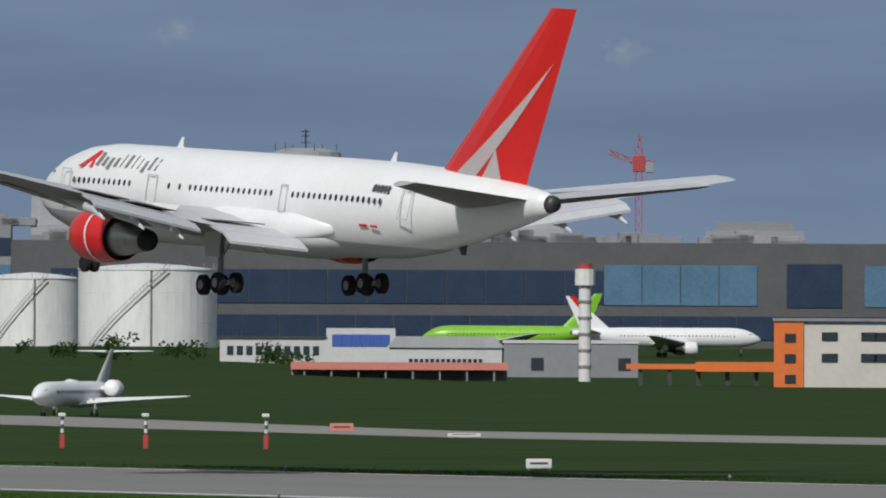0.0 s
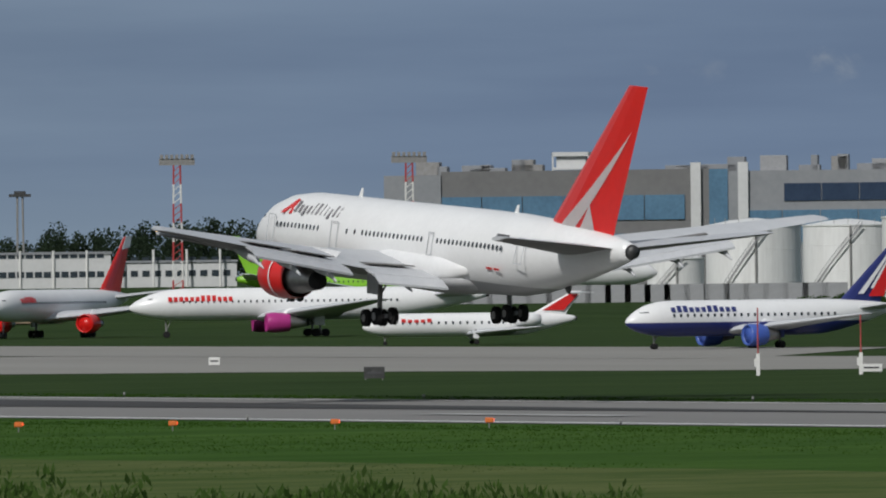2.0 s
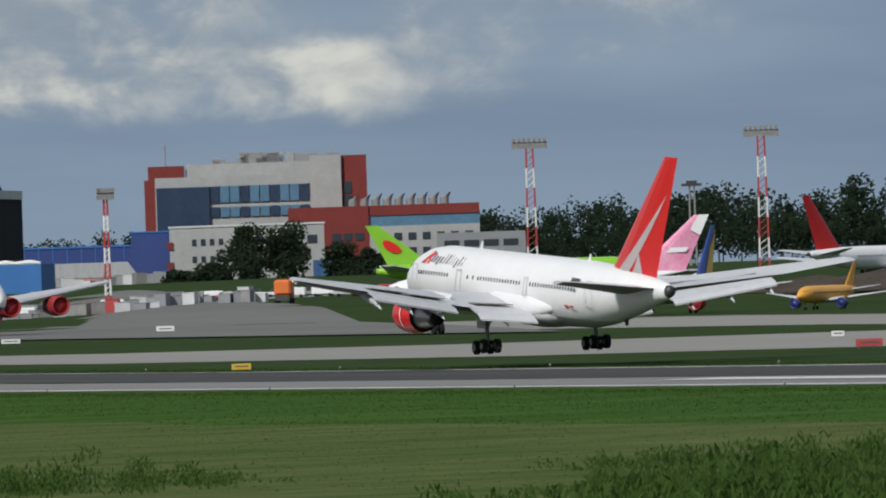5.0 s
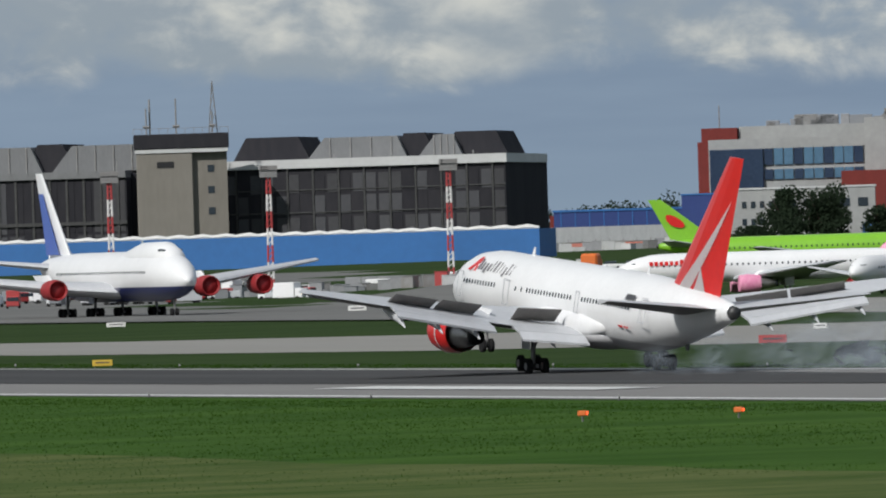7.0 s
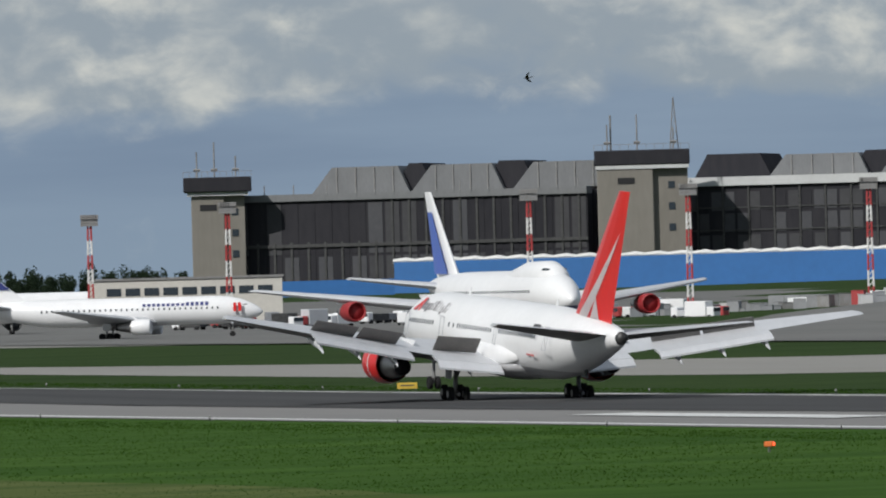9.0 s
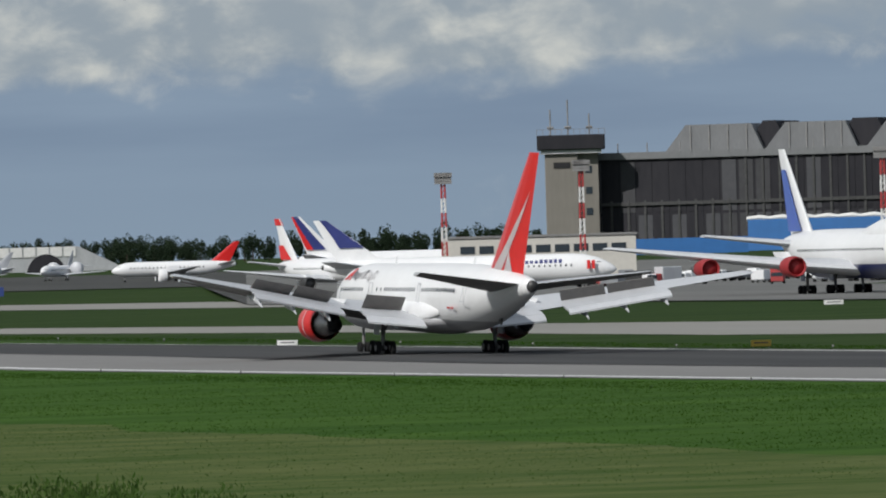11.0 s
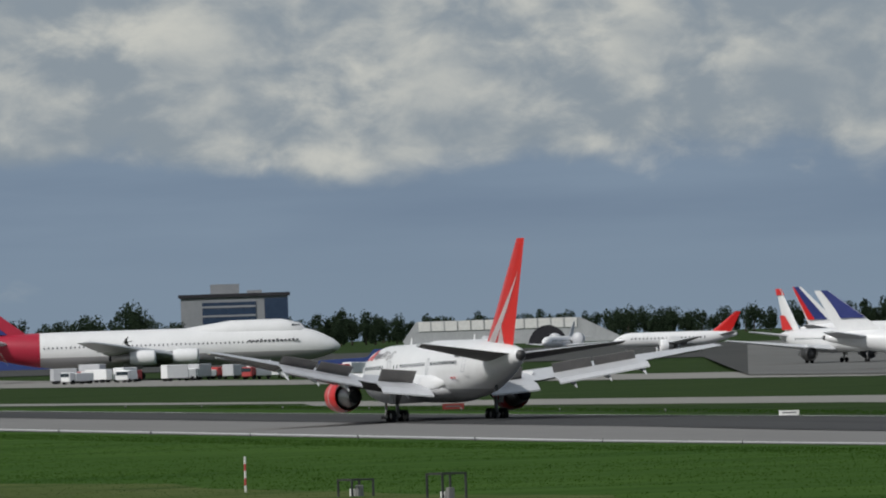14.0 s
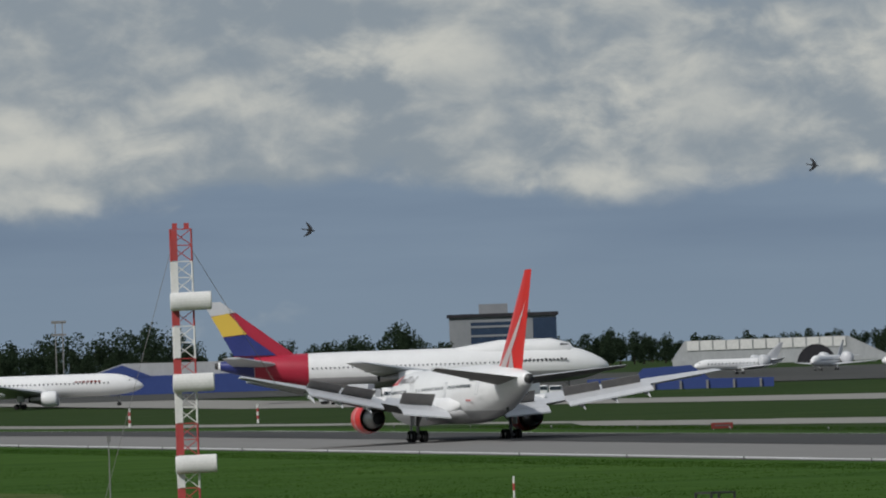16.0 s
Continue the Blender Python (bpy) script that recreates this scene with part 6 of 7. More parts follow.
def flood_mast(b, d, top, near, wide=7.0, label="tall red and white lattice floodlight mast", twin=True):
    p = spot(b, d, near)
    h = top - p.z
    ob = empty("floodlight_mast", pose(p.x, p.y, p.z, 0, 0, 90 - b), label, "mast", "floodlight masts")
    n = 7
    for i in range(n):
        z0, z1 = h * 0.94 * i / n, h * 0.94 * (i + 1) / n
        bm = bmesh.new()
        wd = (1.0 - 0.35 * i / n) * (1.0 if wide > 5 else 0.5)
        for s in (-1, 1):
            for q in (-1, 1):
                rod(bm, (s * wd, q * wd, z0), (s * (wd - 0.05), q * (wd - 0.05), z1), 0.19, 5)
        for k in range(3):
            a, c = z0 + (z1 - z0) * k / 3, z0 + (z1 - z0) * (k + 1) / 3
            rod(bm, (-wd, -wd, a), (wd, -wd, c), 0.09, 4)
        part("mast_section", bm, (MASTRED if i % 2 == 0 else MASTWHITE) if i < n - 1 else MASTRED, ob)
    part("platform", boxes((-wide / 2, wide / 2, -0.9, 0.9, h * 0.94, h * 0.94 + 0.5), (-wide / 2, wide / 2, -0.95, -0.85, h * 0.94 + 0.5, h * 0.94 + 1.3)), STEEL, ob, "grey lamp platform")
    first = None
    for x in steps(-wide / 2, wide / 2, 7):
        m = Matrix.Translation((x, -1.0, h * 0.94 + 1.7))
        if first is None:
            first = part("floodlight", boxes((-0.32, 0.32, -0.25, 0.25, -0.4, 0.4), (-0.06, 0.06, 0, 0.12, -0.9, -0.4)), STEEL, ob)
            first.matrix_basis = m
        else:
            share("floodlight", first, ob, m)


for b, top in ((24.964, 32.2), (26.138, 33.2), (28.111, 31.2), (29.222, 31.6), (30.399, 31.6)):
    flood_mast(b, 2222, top, False)
for b, d, top in ((16.411, 2105, 20.8), (17.112, 2105, 22.6), (18.64, 2050, 23.2), (19.448, 2050, 23.4), (20.364, 2050, 23.6)):
    flood_mast(b, d, top, True, 3.2, "red and white floodlight mast with a small lamp head")
for b, d, top in ((27.27, 3077, 27.5), (27.835, 3077, 29.7), (27.93, 3077, 28.0), (28.425, 3077, 30.1), (27.175, 3333, 27.3), (25.76, 3333, 29.0)):
    p = spot(b, d)
    ob = empty("lamp_mast", pose(p.x, p.y, p.z, 0, 0, 90 - b), "thin grey twin-pole lamp mast", "mast", "thin lamp masts")
    for s in (-1, 1):
        part("pole", rod(bmesh.new(), (s * 0.9, 0, 0), (s * 0.7, 0, top - p.z), 0.3, 6), STEEL, ob)
    part("head", boxes((-3, 3, -0.8, 0.8, top - p.z, top - p.z + 0.8), (-1.6, 1.6, -0.6, 0.6, top - p.z + 0.8, top - p.z + 1.6)), DARKMETAL, ob)
p = spot(10.557, 3333, True)
ob = empty("lamp_mast", pose(p.x, p.y, p.z, 0, 0, 79.5), "distant grey lattice mast among trees", "mast", "thin lamp masts")
part("pole", boxes((-1.2, -0.9, -1, 1, 0, 19), (0.9, 1.2, -1, 1, 0, 19)), STEEL, ob)
part("head", boxes((-2.2, 2.2, -1, 1, 15, 15.6), (-2.2, 2.2, -1, 1, 18.6, 19.4)), STEEL, ob)


def glide_mast():
    """The red and white glide path mast with its three white antennas."""
    p = spot(11.19, 667, True)
    ob = empty("glide_path_mast", pose(p.x, p.y, p.z, 0, 0, 79), "red and white lattice glide path mast with three white antennas", "mast")
    n = 9
    H = 17.2 - p.z
    for i in range(n):
        z0, z1 = H * i / n, H * (i + 1) / n
        mat = MASTRED if i % 2 == 0 else MASTWHITE
        bm = bmesh.new()
        for s in (-1, 1):
            for q in (-1, 1):
                rod(bm, (s * 0.62, q * 0.62, z0), (s * 0.62, q * 0.62, z1), 0.06, 6)
        for k in range(2):
            a, c = z0 + (z1 - z0) * k / 2, z0 + (z1 - z0) * (k + 1) / 2
            for q in (-0.62, 0.62):
                rod(bm, (-0.62, q, a), (0.62, q, c), 0.03, 4), rod(bm, (0.62, q, a), (-0.62, q, c), 0.03, 4)
                rod(bm, (-0.62, q, c), (0.62, q, c), 0.035, 4)
                rod(bm, (q, -0.62, a), (q, 0.62, c), 0.03, 4)
        part("mast_section", bm, mat, ob)
        part("ladder_panel", boxes((-0.58, -0.22, -0.7, -0.64, z0 + 0.05, z1 - 0.05)), mat, ob)
    for z in (12.9, 8.1, 3.3):
        zz = z - p.z
        part("antenna", tube([((-0.75, -0.95, zz), (0, 0.30, 0), (0, 0, 0.46)), ((-0.7, -0.95, zz), (0, 0.36, 0), (0, 0, 0.54)), ((1.65, -0.95, zz + 0.05), (0, 0.36, 0), (0, 0, 0.54)), ((1.7, -0.95, zz + 0.05), (0, 0.30, 0), (0, 0, 0.46))], 20), MASTWHITE, ob, "white half-round antenna housing")
    for s in (-1, 1):
        part("guy_wire", rod(bmesh.new(), (0.6 * s, 0, H - 1.2), (5.4 * s, 2, H * 0.45 if s > 0 else 0), 0.022, 4), STEEL, ob)
    part("top_lamp", boxes((-0.5, -0.2, -0.2, 0.2, H, H + 0.35), (0.2, 0.5, -0.2, 0.2, H, H + 0.35)), MASTRED, ob)
    q = spot(11.0, 662, True)
    hut = empty("equipment_hut", pose(q.x, q.y, q.z, 0, 0, 79), "low white equipment hut with red roof stripes", "hut")
    part("body", boxes((-3.2, 2.2, -1.2, 1.2, 0, 1.25), bevel=0.05), MASTWHITE, hut)
    for i in range(4):
        part("roof_stripe", boxes((-3.0 + 1.3 * i, -2.4 + 1.3 * i, -1.25, 1.25, 1.25, 1.33)), MASTRED, hut)
    q = spot(10.79, 690, True)
    pole = empty("pole", pose(q.x, q.y, q.z), "thin grey pole beside the hut", "pole")
    part("shaft", rod(bmesh.new(), (0, 0, 0), (0, 0, 4.7), 0.05, 8, 0.03), STEEL, pole)
    part("head", boxes((-0.12, 0.12, -0.12, 0.12, 4.6, 5.0)), STEEL, pole)


glide_mast()


def small_fixtures():
    for b, d, near in ((34.864, 741, False), (35.287, 741, False), (35.897, 741, False), (34.26, 769, False)):
        p = spot(b, d, near)
        ob = empty("marker_post", pose(p.x, p.y, p.z, 0, 0, 90 - b), "red and white striped marker post with a white head", "post", "striped marker posts")
        part("base", boxes((-0.17, 0.17, -0.16, 0.16, 0, 0.95), bevel=0.04), MASTRED, ob)
        for i in range(4):
            part("band", rod(bmesh.new(), (0, 0, 1.05 + 0.27 * i), (0, 0, 1.05 + 0.27 * (i + 1)), 0.11, 8), MASTWHITE if i % 2 == 0 else LETTER, ob)
        part("head", boxes((-0.28, 0.22, -0.15, 0.15, 2.1, 2.35), bevel=0.05), MASTWHITE, ob)
    for b, d, h in ((32.677, 870, 4.6), (32.156, 870, 5.2)):
        p = spot(b, d)
        ob = empty("wind_post", pose(p.x, p.y, p.z, 0, 0, 90 - b), "thin red and white post with a white box", "post", "thin posts")
        part("base", boxes((-0.14, 0.14, -0.14, 0.14, 0, 1.7)), MASTWHITE, ob)
        part("shaft", rod(bmesh.new(), (0, 0, 1.7), (0, 0, h), 0.06, 6), MASTRED, ob)
        part("box", boxes((-0.3, -0.1, -0.15, 0.15, 0.7, 1.3)), MASTWHITE, ob)
    for b, d, near, w, h, mat, label in ((37.28, 640, False, 1.45, 0.55, MASTWHITE, "low white runway sign seen from behind"), (26.73, 960, False, 2.3, 0.65, MASTRED, "low red runway sign on the grass"), (26.56, 1060, False, 1.2, 0.5, MASTWHITE, "low white taxiway sign"),
                                         (30.21, 870, False, 1.6, 0.9, DARKMETAL, "low dark sign frame"), (32.73, 880, False, 1.7, 0.6, MASTWHITE, "low white sign on posts"), (36.28, 860, False, 1.8, 0.6, SALMON, "low red and white sign board"),
                                         (36.9, 820, False, 2.4, 0.25, MASTWHITE, "long low white marker board"), (23.12, 1500, False, 2.4, 0.7, MASTWHITE, "low white taxiway sign"), (22.35, 1300, False, 2.2, 0.5, MASTWHITE, "low white marker board"),
                                         (28.0, 1000, False, 2.6, 0.6, MASTRED, "low dark red sign on the grass"), (29.4, 1010, False, 1.0, 0.7, MASTWHITE, "small white sign on the grass"), (33.9, 830, False, 3.5, 0.25, GOLD, "long low yellow marker board"),
                                         (18.0, 900, True, 1.6, 0.5, GOLD, "small yellow sign on the grass"), (13.9, 1150, True, 2.2, 0.6, BRICKRED, "low dark red sign on the grass"), (15.6, 1000, True, 1.8, 0.45, MASTWHITE, "low white sign on the grass")):
        p = spot(b, d, near)
        ob = empty("airfield_sign", pose(p.x, p.y, p.z, 0, 0, 90 - b), label, "sign", "airfield signs")
        part("board", boxes((-w / 2, w / 2, -0.1, 0.1, 0.12, 0.12 + h), bevel=0.02), mat, ob)
        for s in (-0.4, 0.4):
            part("leg", boxes((w * s - 0.04, w * s + 0.04, -0.04, 0.04, 0, 0.14)), STEEL, ob)
        part("text_bar", boxes((-w * 0.35, w * 0.35, -0.13, -0.1, 0.2 + h * 0.3, 0.2 + h * 0.5)), LETTER if mat is not LETTER else MASTWHITE, ob)
    for x, y in ((-527, 285), (-521, 291), (-516, 298), (-511, 304.5)):
        ob = empty("approach_light", pose(x, y, 0, 0, 0, 60), "low orange box light glowing red", "lamp", "slope indicator lights")
        part("housing", boxes((-0.22, 0.22, -0.28, 0.28, 0.28, 0.55), bevel=0.04), ORANGE, ob)
        for s in (-1, 1):
            part("lens", tube([((0.23, s * 0.13, 0.42), (0, 0.09, 0), (0, 0, 0.09)), ((0.26, s * 0.13, 0.42), (0, 0.08, 0), (0, 0, 0.08))], 10), REDGLOW, ob)
            part("leg", rod(bmesh.new(), (0, s * 0.2, 0), (0, s * 0.2, 0.3), 0.03, 6), STEEL, ob)
    for x, y, w, h in ((-609, 240, 1.4, 1.0), (-588, 240, 1.5, 1.45)):
        ob = empty("equipment_cage", pose(x, y, 0, 0, 0, 20), "open dark metal cage with pale equipment boxes inside", "cage", "equipment cages")
        for sx in (-1, 1):
            for sy in (-1, 1):
                part("post", boxes((sx * w / 2 - 0.05, sx * w / 2 + 0.05, sy * w / 2 - 0.05, sy * w / 2 + 0.05, 0, h)), DARKMETAL, ob)
        part("top_frame", boxes((-w / 2, w / 2, -w / 2 - 0.05, -w / 2 + 0.05, h - 0.1, h), (-w / 2, w / 2, w / 2 - 0.05, w / 2 + 0.05, h - 0.1, h), (-w / 2 - 0.05, -w / 2 + 0.05, -w / 2, w / 2, h - 0.1, h), (w / 2 - 0.05, w / 2 + 0.05, -w / 2, w / 2, h - 0.1, h)), DARKMETAL, ob)
        part("box", boxes((-0.35, 0.05, -0.2, 0.2, 0, 0.45), bevel=0.03), MASTWHITE, ob)
        part("box", boxes((0.2, 0.5, -0.2, 0.2, 0, 0.65), bevel=0.03), STEEL, ob)
    for b, d in ((12.835, 655),):
        p = spot(b, d, True)
        ob = empty("marker_stake", pose(p.x, p.y, p.z), "thin white and red marker stake in the grass", "stake", "marker stakes")
        for i in range(5):
            part("band", rod(bmesh.new(), (0, 0, 0.42 * i), (0, 0, 0.42 * (i + 1)), 0.07, 6), MASTWHITE if i % 2 == 0 else MASTRED, ob)
    for b in (10.9, 11.55, 10.2):
        p = spot(b, 1500, True)
        ob = empty("marker_stake", pose(p.x, p.y, p.z), "white and red marker stake beside the taxiway", "stake", "marker stakes")
        for i in range(5):
            part("band", rod(bmesh.new(), (0, 0, 0.5 * i), (0, 0, 0.5 * (i + 1)), 0.16, 6), MASTWHITE if i % 2 == 0 else MASTRED, ob)
    # runway edge lights
    for i in range(22):
        x = -430 - 40 * i
        for y in (312, 370.5):
            ob = empty("edge_light", pose(x, y, lie(x, y)), "small runway edge light on a short stem", "lamp", "runway edge lights")
            part("stem", rod(bmesh.new(), (0, 0, 0), (0, 0, 0.22), 0.05, 6), DARKMETAL, ob)
            part("globe", rod(bmesh.new(), (0, 0, 0.22), (0, 0, 0.36), 0.1, 8, 0.06), STEEL, ob)
    # orange lorry, cars and fence by the hotel
    p = spot(23.71, 1900)
    ob = empty("tank_lorry", pose(p.x, p.y, p.z, 0, 0, 150), "orange and black airfield lorry on the taxiway", "lorry")
    part("body", boxes((-3.2, 1.4, -1.4, 1.4, 1.5, 4.1), bevel=0.35), ORANGE, ob)
    part("cab", boxes((1.5, 3.4, -1.3, 1.3, 0.9, 3.2), bevel=0.25), ORANGE, ob)
    part("cab_glass", boxes((2.6, 3.46, -1.15, 1.15, 2.0, 2.9)), GLASS, ob)
    part("chassis", boxes((-3.2, 3.4, -1.2, 1.2, 0.6, 1.5)), DARKMETAL, ob)
    part("beacon", boxes((1.9, 2.3, -0.2, 0.2, 3.2, 3.5)), MASTWHITE, ob)
    for q in (-2.3, -1.0, 2.4):
        for s in (-1, 1):
            part("wheel", tube([((q, s * 1.15 - 0.2, 0.55), (0.55, 0, 0), (0, 0, 0.55)), ((q, s * 1.15 + 0.2, 0.55), (0.55, 0, 0), (0, 0, 0.55))], 14), RUBBER, ob)
    rng = random.Random(8)
    for i in range(26):
        b = 22.4 + 2.2 * i / 26 + rng.uniform(-0.03, 0.03)
        p = spot(b, 2120 + rng.uniform(-30, 30))
        ob = empty("parked_car", pose(p.x, p.y, p.z, 0, 0, 90 - b + rng.choice((0, 180)) + rng.uniform(-15, 15)), "parked car or van by the fence", "car", "parked cars")
        col = rng.choice((WHITE, WHITE, GREYWING, DARKMETAL, GREYCLAD, WHITE, MASTRED))
        van = rng.random() < 0.35
        part("body", boxes((-2.2, 2.2, -0.9, 0.9, 0.35, 1.0 if not van else 1.9), bevel=0.15), col, ob)
        if not van:
            part("cabin", boxes((-1.3, 0.9, -0.8, 0.8, 1.0, 1.55), bevel=0.2), GLASS, ob)
        for q in (-1.4, 1.4):
            for s in (-1, 1):
                part("wheel", tube([((q, s * 0.8 - 0.1, 0.33), (0.33, 0, 0), (0, 0, 0.33)), ((q, s * 0.8 + 0.1, 0.33), (0.33, 0, 0), (0, 0, 0.33))], 10), RUBBER, ob)
    a, b2 = spot(22.2, 2170), spot(24.6, 2170)
    ob = empty("fence", pose(a.x, a.y, a.z, 0, 0, math.degrees(math.atan2(b2.y - a.y, b2.x - a.x))), "pale concrete panel fence", "fence")
    L = (b2 - a).length
    first = None
    for i, x in enumerate(steps(0, L, 30)):
        m = Matrix.Translation((x, 0, 0))
        if first is None:
            first = part("fence_panel", boxes((-L / 62, L / 62, -0.08, 0.08, 0, 2.4)), CONCRETE, ob)
            first.matrix_basis = m
        else:
            share("fence_panel", first, ob, m)
    a, b2 = spot(30.2, 1990), spot(32.6, 1990)
    ob = empty("fence", pose(a.x, a.y, a.z, 0, 0, math.degrees(math.atan2(b2.y - a.y, b2.x - a.x))), "long grey concrete wall before the tanks", "fence")
    L = (b2 - a).length
    for x in steps(0, L, 24):
        share("fence_panel", first, ob, Matrix.Translation((x, 0, 0)) @ Matrix.Diagonal((1.55, 1, 1.3, 1)))
    # heaps of sand
    for b, d, r, h in ((27.0, 1750, 26, 4.2), (26.45, 1760, 14, 2.6), (28.05, 1720, 18, 2.4)):
        p = spot(b, d)
        bm = bmesh.new()
        rings = []
        for u in (1.0, 0.8, 0.55, 0.3, 0.08):
            rings.append(((0, 0, h * (1 - u) ** 0.8), (r * u, 0, 0), (0, r * u * 0.5, 0)))
        bm = tube(rings, 28)
        for v in bm.verts:
            v.co.z += (noise.noise(v.co * 0.3) * 0.5) * min(1, v.co.z)
        ob = part("sand_mound" if b > 28 else "soil_mound", bm, SAND if b > 28 else SOIL, smooth=True)
        ob.matrix_basis = pose(p.x, p.y, p.z - 0.05, 0, 0, 90 - b)
        tagged(ob, "mound of pale bare sand on the grass" if b > 28 else "low mound of dark brown soil on the grass", "mound", "mounds")


small_fixtures()


# ---- plants ----
def leaf_cloud(verts, faces, rng, c, r, count, size):
    """Leaf clumps scattered through a lumpy crown."""
    lumps = [(c[0] + rng.uniform(-0.55, 0.55) * r[0], c[1] + rng.uniform(-0.55, 0.55) * r[1], c[2] + rng.uniform(-0.6, 0.62) * r[2], rng.uniform(0.35, 0.6)) for _ in range(9)]
    for _ in range(count):
        lx, ly, lz, ls = rng.choice(lumps)
        v = Vector((rng.gauss(0, 1), rng.gauss(0, 1), rng.gauss(0, 1))).normalized() * rng.uniform(0.5, 1.0) * ls
        p = Vector((lx + v.x * r[0], ly + v.y * r[1], lz + v.z * r[2]))
        u = Vector((rng.gauss(0, 1), rng.gauss(0, 1), rng.gauss(0, 1))).normalized()
        w = u.orthogonal().normalized()
        s = size * rng.uniform(0.6, 1.4)
        i = len(verts)
        verts += [p + u * s, p + w * s * 0.7, p - u * s, p - w * s * 0.7]
        faces.append((i, i + 1, i + 2, i + 3))


def woodland(name, stretch, near, d, spacing, label, seed):
    rng = random.Random(seed)
    verts, faces = [], []
    trunks = bmesh.new()
    for (b0, h0), (b1, h1) in zip(stretch, stretch[1:]):
        n = max(2, int((b1 - b0) * d * math.pi / 180 / spacing))
        for i in range(n):
            for row in range(3):
                u = (i + rng.random()) / n
                top = (h0 + (h1 - h0) * u + (2.2 if near else 1.6)) * (rng.uniform(0.80, 1.03), rng.uniform(0.68, 0.9), rng.uniform(0.45, 0.62))[row]
                p = spot(b0 + (b1 - b0) * u, d + row * -45 + rng.uniform(-18, 18), near)
                h = max(3.5, top - p.z)
                wd = h * rng.uniform(0.24, 0.36)
                leaf_cloud(verts, faces, rng, (p.x, p.y, p.z + h * 0.53), (wd * 1.15, wd * 1.15, h * 0.47), 620, 0.021 * h + 0.12)
                if row == 0:
                    rod(trunks, p, p + Vector((0, 0, h * 0.6)), 0.35, 5, 0.15)
    ob = raw(name, verts, faces, TREELEAF)
    tagged(ob, label, "trees", kind="stuff")
    part("trunks", trunks, BARK, ob)


woodland("woodland", ((20.6, 27.0), (21.6, 25.5), (22.2, 25.4), (23.2, 26.9), (24.2, 31.0), (24.7, 33.0), (25.5, 35.1), (25.8, 41.9), (26.2, 37.8), (26.6, 41.2), (27.1, 33.7), (27.5, 31.7), (28.3, 27.6), (28.9, 33.0), (29.5, 35.8), (30.3, 34.5)), False, 4930, 6, "dark belt of dense woodland on the horizon", 4)
woodland("tree_belt", ((9.6, 14), (11.5, 12.5), (13.0, 13), (14.2, 12), (15.5, 13), (17.0, 14)), True, 4300, 6, "low dark belt of distant trees", 19)
woodland("tree_belt", ((10.0, 18), (10.6, 19), (11.1, 21.5), (11.3, 15)), True, 3950, 5, "dark row of distant trees", 5)
woodland("tree_belt", ((11.45, 14), (11.75, 16)), True, 3950, 5, "dark row of distant trees", 6)
woodland("tree_belt", ((11.85, 15), (12.15, 16.5)), True, 3950, 5, "dark row of distant trees", 16)
woodland("tree_belt", ((12.22, 19), (12.34, 19)), True, 3900, 5, "dark pointed distant trees", 17)
woodland("tree_belt", ((12.42, 13), (12.6, 13)), True, 3900, 5, "dark row of distant trees", 18)
woodland("tree_belt", ((13.08, 12), (13.28, 13.5), (13.35, 16.5), (13.5, 12.5), (13.64, 11)), True, 3900, 5, "dark row of distant trees", 7)
woodland("tree_belt", ((14.70, 10), (14.9, 13.5), (15.0, 10.5), (15.2, 10)), True, 3900, 5, "dark row of distant trees", 8)
woodland("tree_belt", ((15.9, 8), (16.2, 12), (16.4, 9.5)), True, 3900, 5, "dark row of distant trees", 9)


def tree(b, d, near, top, wide, label, seed):
    rng = random.Random(seed)
    p = spot(b, d, near)
    h = top - p.z
    ob = empty("tree", pose(p.x, p.y, p.z - 0.1), label, "tree", "trees by the annex")
    bm = rod(bmesh.new(), (0, 0, 0), (0.1, 0, h * 0.35), 0.45, 10, 0.3)
    for i in range(6):
        a = i * 1.05
        rod(bm, (0.1, 0, h * (0.2 + 0.05 * i)), (math.cos(a) * wide * 0.5, math.sin(a) * wide * 0.5, h * (0.5 + 0.07 * i)), 0.18, 6, 0.06)
    part("trunk", bm, BARK, ob)
    verts, faces = [], []
    for k in range(3):
        leaf_cloud(verts, faces, rng, (rng.uniform(-0.3, 0.3) * wide, rng.uniform(-0.3, 0.3) * wide, h * (0.36 + 0.16 * k)), (wide * (0.75 - 0.12 * k), wide * 0.6, h * 0.3), 1700, 0.3)
    raw("crown", verts, faces, TREELEAF, ob)


for i, (b, top, wide) in enumerate(((23.10, 8.6, 4.5), (23.30, 10.5, 5.0), (23.48, 17.0, 7.0), (23.66, 17.4, 6.0), (23.98, 13.0, 6.5), (24.15, 12.0, 5.0))):
    tree(b, 2190, False, top * 1.05, wide * 1.35, "dark green broadleaf tree before the annex", 20 + i)


farther(tops(("tree",)), STAND, 1.95)


def scrub():
    """Bushes on the rise before the tanks."""
    rng = random.Random(12)
    verts, faces = [], []
    for i in range(90):
        b = 31.9 + 4.3 * rng.random()
        p = spot(b, 1960 + rng.uniform(-70, 90))
        s = rng.uniform(1.0, 2.3) * (1.25 if rng.random() < 0.25 else 0.8)
        leaf_cloud(verts, faces, rng, (p.x, p.y, p.z + s * 0.7), (s * 1.3, s * 1.3, s), 110, 0.28)
    tagged(raw("bushes", verts, faces, BUSHLEAF), "scattered green bushes on the rise", "bushes", kind="stuff")


scrub()


